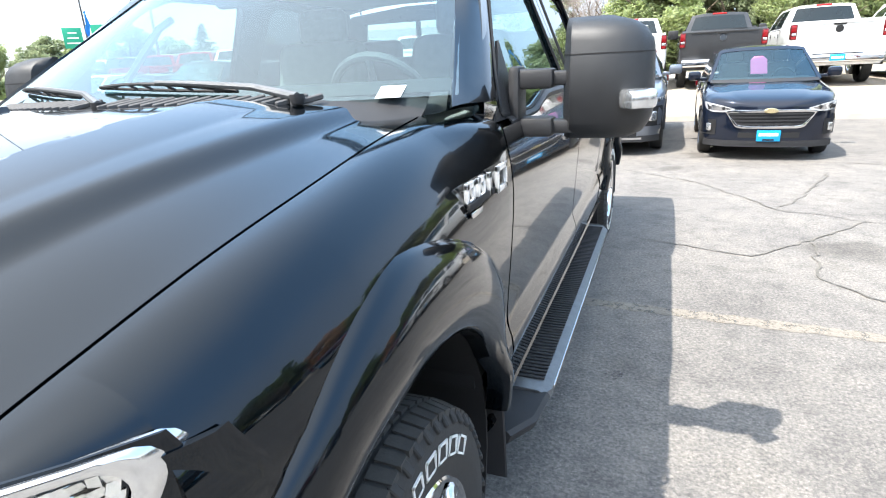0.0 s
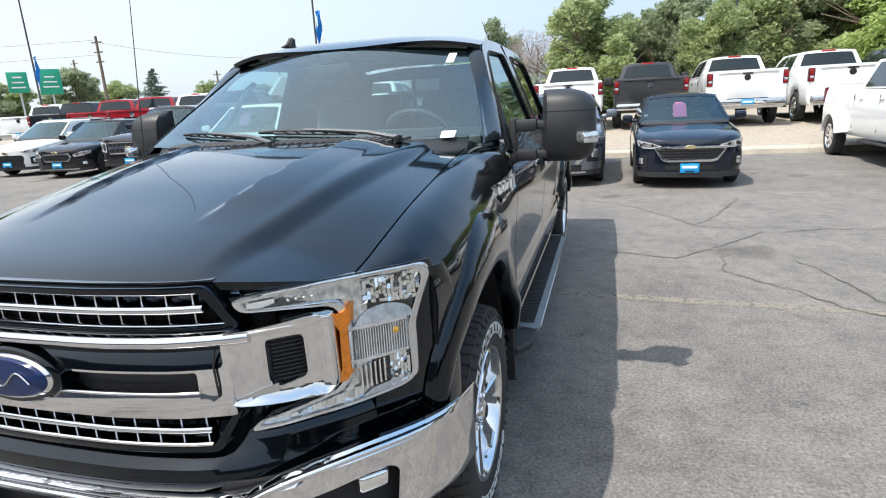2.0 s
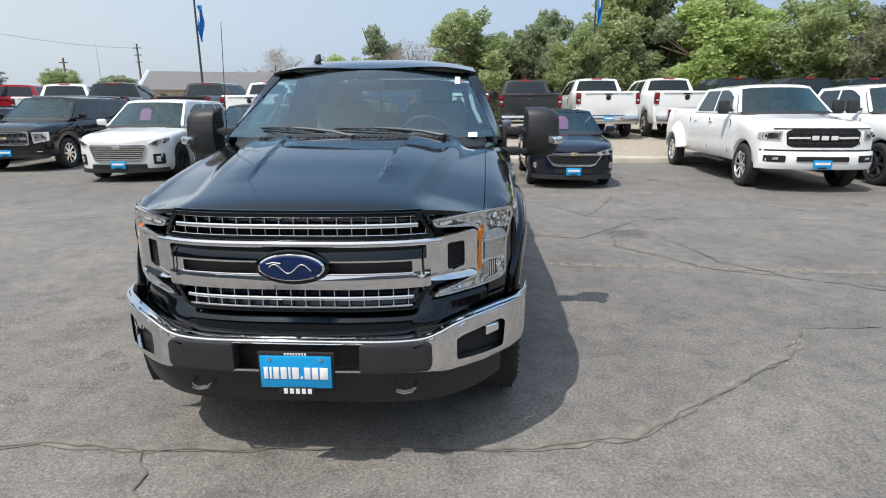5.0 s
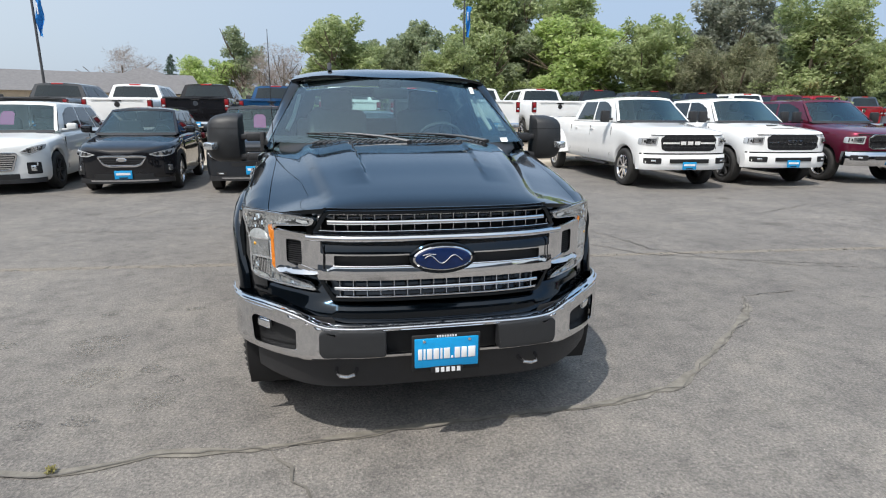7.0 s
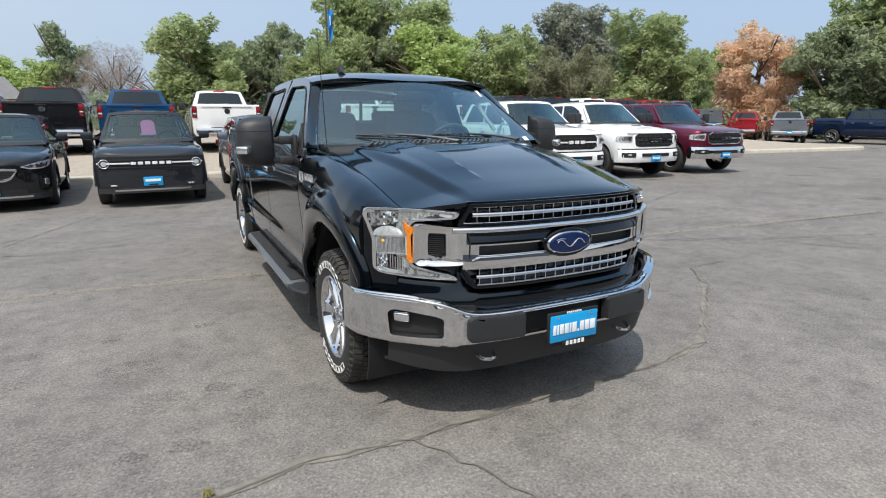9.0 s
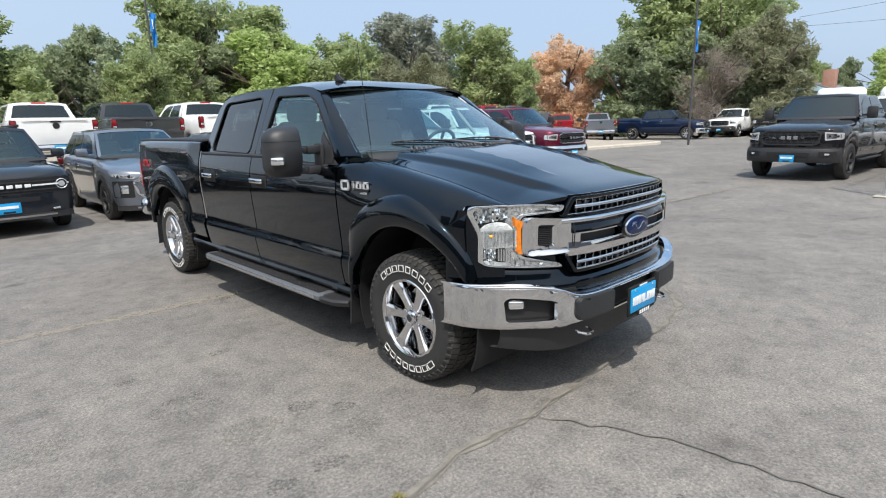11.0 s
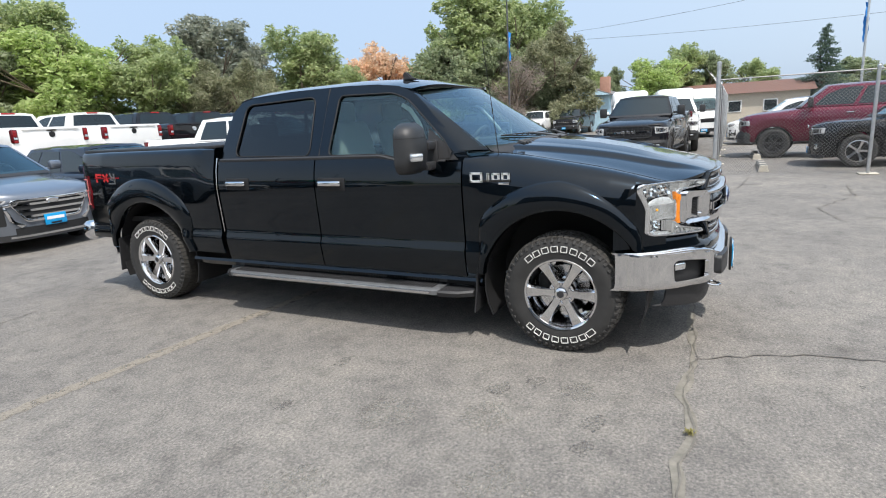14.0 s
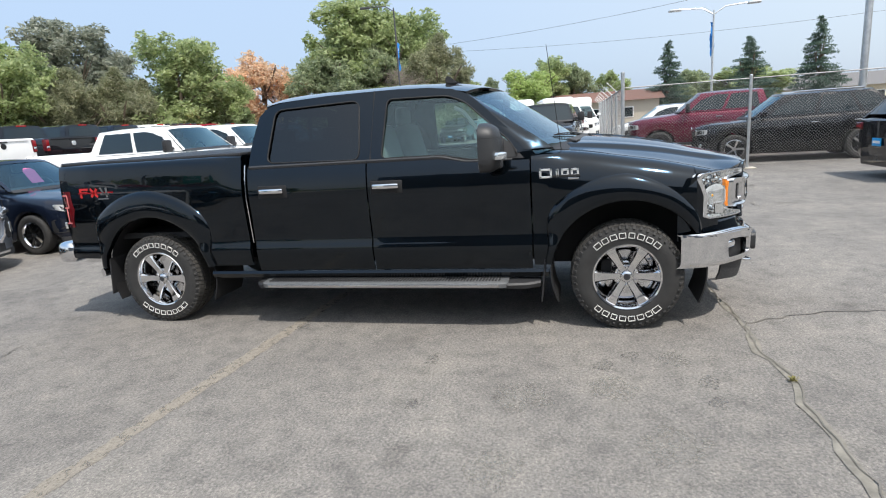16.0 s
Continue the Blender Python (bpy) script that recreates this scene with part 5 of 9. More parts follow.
# ---- trees ----
def leaf_cloud(name, blobs, count, size, mat, seed, droop=0.0, narrow=0.55):
    """A crown: many small pointed leaf sprays scattered through uneven blobs, denser at their skins."""
    rng = np.random.RandomState(seed)
    vol = np.array([b[3] * b[4] * b[5] for b in blobs]) ** 0.75
    pick = rng.choice(len(blobs), count, p=vol / vol.sum())
    B = np.array(blobs)[pick]
    d = rng.normal(size=(count, 3))
    d /= np.linalg.norm(d, axis=1)[:, None]
    r = rng.uniform(0.30, 1.06, count) ** 0.55
    lump = 1 + 0.22 * np.sin(d[:, 0] * 5 + B[:, 0] * 3) * np.sin(d[:, 1] * 4 + B[:, 1]) + 0.18 * np.sin(d[:, 2] * 7 + B[:, 2] * 2)
    c = B[:, :3] + d * (r * lump)[:, None] * B[:, 3:6]
    ax = rng.normal(size=(count, 3)) + d * 0.5 + np.array([0, 0, -droop])
    ax /= np.linalg.norm(ax, axis=1)[:, None]
    up = np.cross(ax, rng.normal(size=(count, 3)))
    up /= np.linalg.norm(up, axis=1)[:, None]
    s = size * rng.uniform(0.55, 1.4, count)[:, None]
    bend = np.cross(ax, up)
    v = np.stack([c - ax * s - up * s * narrow, c + ax * s + bend * s * 0.2, c - ax * s * 0.4 + up * s * narrow], 1).reshape(-1, 3)
    f = np.arange(count * 3).reshape(-1, 3)
    me = bpy.data.meshes.new(name)
    me.from_pydata(v.tolist(), [], f.tolist())
    me.materials.append(mat)
    return me


def limbs_mesh(name, height, spread, seed, r0=0.22, n=7):
    rng = random.Random(seed)
    bm = bmesh.new()
    top = Vector((rng.uniform(-0.3, 0.3), rng.uniform(-0.3, 0.3), height * 0.8))
    pts = [Vector((0, 0, -0.3)), Vector((0.05, 0, height * 0.2)), Vector((top.x * 0.5, top.y * 0.5, height * 0.5)), top]
    tube(bm, pts, r0, 8, r_end=0.04)
    for k in range(n):
        a = rng.uniform(0, 6.28)
        z0 = height * rng.uniform(0.15, 0.6)
        ln = spread * rng.uniform(0.5, 0.95)
        p0 = Vector((0, 0, z0))
        p1 = p0 + Vector((math.cos(a) * ln * 0.5, math.sin(a) * ln * 0.5, height * 0.12))
        p2 = p0 + Vector((math.cos(a) * ln, math.sin(a) * ln, height * rng.uniform(0.18, 0.34)))
        tube(bm, [p0, p1, p2], r0 * 0.42, 6, r_end=0.02)
        for q in range(2):
            b = a + rng.uniform(-0.9, 0.9)
            tube(bm, [p1, p1 + Vector((math.cos(b) * ln * 0.4, math.sin(b) * ln * 0.4, height * 0.16))], r0 * 0.2, 5, r_end=0.012)
    return mesh_from(name, bm, M_BARK)


def crown_blobs(height, spread, n, seed, base=0.12, tall=1.0):
    """Uneven masses up the crown, each broken into smaller clumps on its skin."""
    rng = random.Random(seed)
    out = []
    for k in range(n):
        z = height * lerp(base, 0.90, (k + 0.5) / n)
        f = math.sin(math.pi * min(1.0, 0.22 + 0.72 * (z / height))) ** 0.7
        a = rng.uniform(0, 6.28)
        d = spread * f * rng.uniform(0.15, 0.72)
        r = spread * rng.uniform(0.22, 0.40) * (0.55 + 0.45 * f)
        c = Vector((d * math.cos(a), d * math.sin(a), z))
        out.append((*c, r * 0.9, r * 0.9, r * rng.uniform(0.75, 1.1) * tall))
        for q in range(4):
            w = Vector((rng.gauss(0, 1), rng.gauss(0, 1), rng.gauss(0.25, 0.8) * tall)).normalized()
            rr = r * rng.uniform(0.30, 0.52)
            p = c + w * r * rng.uniform(0.85, 1.15)
            out.append((*p, rr, rr, rr * rng.uniform(0.7, 1.1) * tall))
    return out


TREE_KINDS = {}


def keep_kind(key, trunk, crown):
    """Stores a kind with the true height and half-width of its crown."""
    co = np.empty(len(crown.vertices) * 3)
    crown.vertices.foreach_get("co", co)
    co = co.reshape(-1, 3)
    TREE_KINDS[key] = (trunk, crown, float(np.percentile(co[:, 2], 99.7)), float(np.percentile(np.abs(co[:, 0]), 97)))


def tree_kind(key, height, spread, mat, n_leaf, size, seed, nb=22, base=0.10, droop=0.0, tall=1.0, narrow=0.55, limb=0.16, n_limb=7):
    keep_kind(key, limbs_mesh("trunk", height, spread, seed, limb, n_limb), leaf_cloud("crown", crown_blobs(height, spread, nb, seed, base, tall), n_leaf, size, mat, seed, droop, narrow))


tree_kind("round", 7.0, 2.9, M_LEAF_A, 34000, 0.105, 3, 26)
tree_kind("bright", 6.6, 3.0, M_LEAF_B, 34000, 0.100, 5, 26)
tree_kind("dark", 7.0, 2.6, M_LEAF_C, 32000, 0.105, 7, 24)
tree_kind("tall", 9.5, 3.0, M_LEAF_A, 34000, 0.115, 11, 28, 0.16, 0.3)
tree_kind("grey", 9.5, 2.8, M_LEAF_G, 26000, 0.110, 29, 26, 0.22, 0.4)
tree_kind("pine", 5.6, 1.8, M_LEAF_P, 32000, 0.100, 43, 22, 0.05, -0.5, 1.5, 0.28)
tree_kind("orange", 6.6, 2.4, M_LEAF_D, 24000, 0.085, 13, 24, 0.06)
tree_kind("airy", 8.5, 2.0, M_LEAF_C, 7000, 0.11, 17, 16, 0.35)
tree_kind("twigs", 6.0, 2.4, M_LEAF_E, 15000, 0.085, 19, 20, 0.12, -0.8, 1.4, 0.10, 0.06, 16)


def conifer_kind(key, height, spread, seed):
    """Spruce: drooping whorls of boughs that taper to a spire."""
    rng = random.Random(seed)
    bl = []
    for k in range(30):
        z = height * (0.08 + 0.90 * k / 30)
        w = spread * (1 - k / 31) ** 0.85 * rng.uniform(0.75, 1.2)
        for q in range(6):
            a = rng.uniform(0, 6.28)
            for u in (0.3, 0.6, 0.9):
                bl.append((math.cos(a) * w * u, math.sin(a) * w * u, z - 0.25 * u * w * 0.4, w * 0.20 + 0.06, w * 0.20 + 0.06, 0.13))
    keep_kind(key, limbs_mesh("trunk", height, spread * 0.4, seed, 0.16, 4), leaf_cloud("crown", bl, 20000, 0.105, M_NEEDLE, seed, 0.5, 0.30))


conifer_kind("conifer", 8.0, 2.3, 23)
TREE_WORDS = {"round": "green leafy deciduous tree behind the parked trucks", "bright": "bright green bushy tree behind the lot", "dark": "dark green dense tree behind the lot", "tall": "tall green tree rising over its neighbours", "grey": "tall grey-green tree with loose open crown", "pine": "dense olive green pine with upright plumes", "orange": "tree with dry orange-brown leaves", "airy": "thin sparse tree with open branches", "twigs": "half-bare shrubby tree with greyish twigs", "conifer": "dark green spruce in the distance"}


def tree(key, x, y, top, half, rz=0.0):
    """A tree of a kind, scaled to the height of its top and half its crown's width."""
    trunk, crown, h0, r0 = TREE_KINDS[key]
    root = thing("tree", pose(x, y, 0, 0, 0, rz), TREE_WORDS[key], "tree", "trees behind the lot")
    for nm, me in (("trunk", trunk), ("crown", crown)):
        o = new(nm, me)
        o.parent = root
        o.scale = (half / r0, half / r0, top / h0)
    return root


TREES = """twigs -14.4 41.5 5.8 1.9; conifer -13.6 51.1 6.2 1.5; bright -9.8 47.8 5.7 2.3; airy -7.4 48.2 8.2 1.8; twigs -3.8 42.5 6.4 1.9; twigs -5.8 46.4 5.9 1.9
round 0.4 30.6 6.6 2.4; dark 4.7 31.3 6.6 1.9; round 6.5 28.9 5.5 1.5; dark 2.6 32.5 5.6 2.0; tall 10.0 34.2 9.5 2.5; tall 14.2 33.9 9.2 2.9; round 9.0 32.0 6.6 2.2; bright 15.1 31.3 7.1 2.9
round 18.1 28.7 6.9 2.3; airy 11.7 33.7 9.0 1.5; dark 12.2 33.0 6.4 2.4; pine 19.7 26.5 5.6 1.7; pine 21.6 25.1 5.7 1.65; pine 22.2 23.3 5.0 1.2; grey 27.4 33.2 10.0 2.9; grey 30.1 32.3 8.6 1.8
tall 23.5 22.2 7.3 2.3; dark 23.6 25.2 5.2 1.8; round 26.3 20.9 5.1 1.4; round 40.3 33.3 7.0 1.8; bright 43.7 32.3 7.4 1.8; dark 35.5 31.0 5.0 2.2; orange 42.0 27.9 8.5 3.1; orange 42.6 26.4 7.2 1.9
round 47.8 23.9 10.6 3.2; tall 47.0 21.2 13.1 4.3; round 47.7 16.5 11.6 3.2; dark 43.3 21.9 8.7 3.1; pine 45.7 12.6 9.2 2.9; dark 45.6 18.0 8.8 3.0; twigs 42.7 15.2 6.4 2.1; round 52.2 11.4 6.7 1.4; dark 46.4 14.4 7.5 2.5; tall 52.5 15.7 12.0 4.2; dark 48.2 21.0 9.5 2.8
dark 43.5 35.1 7.5 1.9; round 46.5 34.3 7.8 1.8; dark 58.6 10.0 6.0 1.2; bright 57.2 5.4 6.3 2.6; round 63.4 3.8 7.9 2.6; dark 65.5 0.9 7.2 2.1; round 75.5 -3.7 6.7 2.1; conifer 61.0 -8.8 8.3 2.3
dark 74.5 -13.7 5.8 2.6; conifer 57.0 -15.6 7.6 2.6; conifer 54.0 -20.5 8.4 2.2; round 72.6 -19.5 6.0 4.0; dark 68.0 -11.5 5.6 2.2
dark -45.8 40.9 6.3 2.2; conifer -38.4 42.5 5.9 1.9; round -38.0 50.6 5.0 1.7; round -47.6 47.6 5.4 2.1; round -50.4 38.6 5.2 1.6; dark -36.3 56.6 4.7 2.6; round -49.9 30.3 5.6 1.5; dark -49.2 35.1 5.3 2.1"""
turn = 0
for row in TREES.replace("\n", ";").split(";"):
    key, *nums = row.split()
    turn += 67
    tree(key, *map(float, nums), turn % 360)


def hedge_row():
    """Low brush and far woods closing the view between trunks; unseen trees for reflections."""
    rng = random.Random(4)
    bl = []
    for k in range(150):
        t = k / 149
        x = lerp(-16, 46, t)
        bl.append((x + rng.uniform(-1, 1), 38.5 - 0.08 * x + rng.uniform(-1.5, 1.5), rng.uniform(0.6, 2.4), 1.5, 1.2, 1.3))
    for k in range(60):
        x = lerp(-3, 33, k / 59)
        bl.append((x + rng.uniform(-1, 1), 34.5 - 0.42 * max(0.0, x - 8) + rng.uniform(-1, 1), rng.uniform(0.5, 1.6), 1.3, 1.1, 1.0))
    me = leaf_cloud("brush", bl, 52000, 0.14, M_LEAF_C, 31)
    tagged(new("brush", me), "dark green undergrowth between the tree trunks", "brush", kind="stuff")
    bl = []
    for k in range(220):
        a = lerp(-0.5, 3.9, k / 219)
        R = rng.uniform(92, 120)
        bl.append((R * math.cos(a), R * math.sin(a), rng.uniform(0.6, 2.2), 4.5, 4.5, 1.9))
    me = leaf_cloud("far_woods", bl, 70000, 0.30, M_LEAF_C, 37)
    tagged(new("far_woods", me), "distant line of dark green woods", "woods", kind="stuff")
    # Tree line out of view, added so paint and chrome reflect something darker.
    bl = []
    for k in range(150):
        a = lerp(2.95, 5.3, k / 149)
        R = rng.uniform(50, 66)
        bl.append((R * math.cos(a), R * math.sin(a), rng.uniform(1.0, 6.5), 3.6, 3.6, 3.2))
    me = leaf_cloud("far_woods", bl, 60000, 0.34, M_LEAF_A, 41)
    tagged(new("far_woods", me), "unseen line of green trees behind the camera, added to darken reflections", "woods", kind="stuff")


hedge_row()


# ---- fence, poles, flags, signs ----
def fence():
    root = thing("chain_link_fence", pose(0, 0, 0), "galvanised chain-link fence with barbed-wire arms", "fence")
    leg1 = [(9.95 + k * 2.9, -0.72 - 0.02 * k) for k in range(9)]
    leg2 = [(9.95, -0.72), (10.15, -3.65), (10.35, -6.6), (10.5, -9.6), (10.7, -12.6)]
    Hf = 2.15

    def post(x, y, r, h, arm=None):
        bm = bmesh.new()
        tube(bm, [(x, y, 0), (x, y, h)], r, 10)
        lathe(bm, [(0.0, 0.03), (r * 0.7, 0.02), (r * 1.15, 0.0), (r * 1.15, -0.04)], (x, y, h), 10, 'z')
        p = part("post", bm, M_GALV, root)
        part("footing", box_of((x, y, 0.012), (0.34, 0.34, 0.02), 0.004), M_CONCRETE, p)
        if arm:
            bm = bmesh.new()
            tube(bm, [(x, y, h), (x + arm[0] * 0.28, y + arm[1] * 0.28, h + 0.28)], 0.016, 6)
            part("barb_arm", bm, M_GALV, p)
    post(*leg1[0], 0.045, 2.5)
    for p in leg1[1:]:
        post(*p, 0.032, Hf, (0.0, 1.0))
    for p in leg2[1:]:
        post(*p, 0.034, Hf + 0.05)

    def wires(leg):
        for a, b in zip(leg, leg[1:]):
            bm = bmesh.new()
            A, Bv = Vector((*a, 0)), Vector((*b, 0))
            tube(bm, [A + Vector((0, 0, Hf - 0.02)), Bv + Vector((0, 0, Hf - 0.02))], 0.015, 6)
            part("top_rail", bm, M_WIRE, root)
            # woven mesh: two families of slanted wires
            ln = (Bv - A).length
            d = (Bv - A) / ln
            verts, faces = [], []
            step, w = 0.075, 0.0016
            nrm = Vector((-d.y, d.x, 0))
            for fam in (1, -1):
                n = int((ln + Hf) / step)
                for k in range(n):
                    s0 = k * step - (Hf if fam > 0 else 0)
                    s1 = s0 + fam * Hf if fam > 0 else s0 - Hf
                    z0, z1 = 0.04, Hf - 0.03
                    lo, hi = 0.0, 1.0
                    # clip the slanted wire to the panel
                    ds = s1 - s0
                    for bound, sgn in ((0.0, 1), (ln, -1)):
                        q = (bound - s0) / ds
                        if (ds > 0) == (sgn > 0):
                            lo = max(lo, q)
                        else:
                            hi = min(hi, q)
                    if hi - lo < 0.02:
                        continue
                    P = [A + d * (s0 + ds * u) + Vector((0, 0, lerp(z0, z1, u))) + nrm * 0.004 * fam for u in (lo, hi)]
                    t = (P[1] - P[0]).normalized()
                    o1 = t.cross(nrm).normalized() * w
                    i = len(verts)
                    verts += [P[0] - o1, P[0] + o1, P[1] + o1, P[1] - o1]
                    faces.append((i, i + 1, i + 2, i + 3))
                    o2 = nrm * w * 0.6
                    verts += [P[0] - o2, P[0] + o2, P[1] + o2, P[1] - o2]
                    faces.append((i + 4, i + 5, i + 6, i + 7))
            me = bpy.data.meshes.new("wire_mesh")
            me.from_pydata([tuple(v) for v in verts], [], faces)
            me.materials.append(M_WIRE)
            o = new("wire_mesh", me)
            o.parent = root
    wires(leg1)
    wires(leg2)
    for k in range(3):
        bm = bmesh.new()
        tube(bm, [(leg1[0][0], leg1[0][1] + 0.1 * (k + 0.6), Hf + 0.1 * (k + 0.6)), (leg1[-1][0], leg1[-1][1] + 0.1 * (k + 0.6), Hf + 0.1 * (k + 0.6))], 0.006, 4)
        part("barbed_wire", bm, M_GALV, root)


fence()


def flag_pole(x, y, h, flag_z, lamp=False, mat=M_POLE, double=False):
    root = thing("lamp_post", pose(x, y, 0), "tall lot light pole with a blue banner", "lamp post", "light poles")
    bm = bmesh.new()
    tube(bm, [(0, 0, 0), (0, 0, h)], 0.062, 10, r_end=0.04)
    part("pole", bm, mat, root)
    if lamp or double:
        for sg in ((-1, 1) if double else (1,)):
            bm = bmesh.new()
            tube(bm, [(0, 0, h - 0.2), (0, sg * 0.5, h + 0.12), (0, sg * 1.5, h + 0.18)], 0.03, 6)
            part("arm", bm, mat, root)
            part("lamp_head", box_of((0, sg * 1.75, h + 0.16), (0.22, 0.6, 0.12), 0.05), mat, root)
    bm = bmesh.new()
    rows = []
    for k in range(10):
        v = k / 9
        z = flag_z - 1.6 * v
        rows.append([(0.10 + u * (0.30 - 0.12 * v) + 0.03 * math.sin(9 * v + 3 * u), 0.09 * math.sin(5 * u + 7 * v), z + 0.05 * math.sin(4 * u)) for u in (0, 0.33, 0.66, 1.0)])
    sheet(bm, rows)
    thicken(bm, 0.004)
    fl = part("banner", bm, M_FLAG, root, "bright blue cloth banner")
    part("banner_marking", box_of((0.19, -0.06, flag_z - 0.5), (0.05, 0.004, 0.45)), M_WHITE_MARK, fl)
    return root


flag_pole(7.1, 28.9, 8.2, 7.25)
flag_pole(-12.4, 24.7, 9.2, 6.2)
flag_pole(28.5, 10.8, 8.4, 6.45, lamp=True)
flag_pole(26.0, -6.0, 6.0, 5.45, double=True, mat=M_GALV)
def steel_pole(x, y, h):
    root = thing("steel_pole", pose(x, y, 0), "thick galvanised steel pole behind the fence", "pole")
    bm = bmesh.new()
    tube(bm, [(0, 0, 0), (0, 0, h)], 0.10, 14, r_end=0.085)
    part("shaft", bm, M_GALV, root)
    part("base_collar", box_of((0, 0, 0.09), (0.42, 0.42, 0.18), 0.02), M_CONCRETE, root)


steel_pole(14.0, -7.56, 10.0)
flag_pole(-31.0, 25.0, 9.5, 5.4, double=True)


def utility_pole(x, y, h):
    root = thing("utility_pole", pose(x, y, 0), "weathered wooden utility pole in the distance", "utility pole", "utility poles")
    bm = bmesh.new()
    tube(bm, [(0, 0, 0), (0, 0, h)], 0.16, 8, r_end=0.10)
    part("pole", bm, M_BARK, root)
    for dz, wa in ((0.5, 1.1), (1.3, 0.9), (2.1, 0.8)):
        part("crossarm", box_of((0, 0, h - dz), (wa, 0.1, 0.10)), M_BARK, root)
    return root


for x, y, h in ((-41.0, 39.6, 8.7), (-39.6, 66.2, 9.0), (-46.0, 62.0, 7.1), (-64.0, 58.0, 9.4)):
    utility_pole(x, y, h)
bm = bmesh.new()
tube(bm, [(-37.7, 55.6, 0), (-37.7, 55.6, 8.0)], 0.05, 6, r_end=0.02)
solo("antenna_mast", bm, M_GALV, "thin grey antenna mast in the distance", "mast")


def cable(a, b, sag):
    bm = bmesh.new()
    A, B = Vector(a), Vector(b)
    tube(bm, [A.lerp(B, k / 16) - Vector((0, 0, sag * 4 * (k / 16) * (1 - k / 16))) for k in range(17)], 0.013, 4)
    solo("power_line", bm, M_POLE, "thin overhead power line", "power line", "power lines")


cable((58, 14, 9.2), (58, -40, 9.6), 0.8)
cable((58, 14, 10.0), (30, -40, 12.5), 1.2)
cable((-41, 39.6, 8.2), (-39.6, 66.2, 8.5), 0.5)
cable((-41, 39.6, 8.4), (-80, 20, 8.4), 0.6)
cable((-41, 39.6, 7.2), (-80, 20, 7.2), 0.6)


def road_sign(x, y):
    root = thing("highway_sign", pose(x, y, 0, 0, 0, 46), "pair of green highway direction signs on posts", "road sign")
    for dx, w, h in ((-1.0, 1.3, 1.5), (1.05, 1.5, 1.9)):
        bm = bmesh.new()
        rbox(bm, (dx, 0, 4.75), (w, 0.06, h), 0.02)
        p = part("sign_panel", bm, M_SIGN, root)
        for k in range(3):
            part("lettering", box_of((dx, -0.036, 4.38 + k * 0.37), (w * (0.7 - 0.12 * k), 0.006, 0.10)), M_WHITE_MARK, p)
        bm = bmesh.new()
        tube(bm, [(dx, 0.08, 0), (dx, 0.08, 5.2)], 0.07, 6)
        part("sign_post", bm, M_GALV, root)


road_sign(-40.8, 32.9)


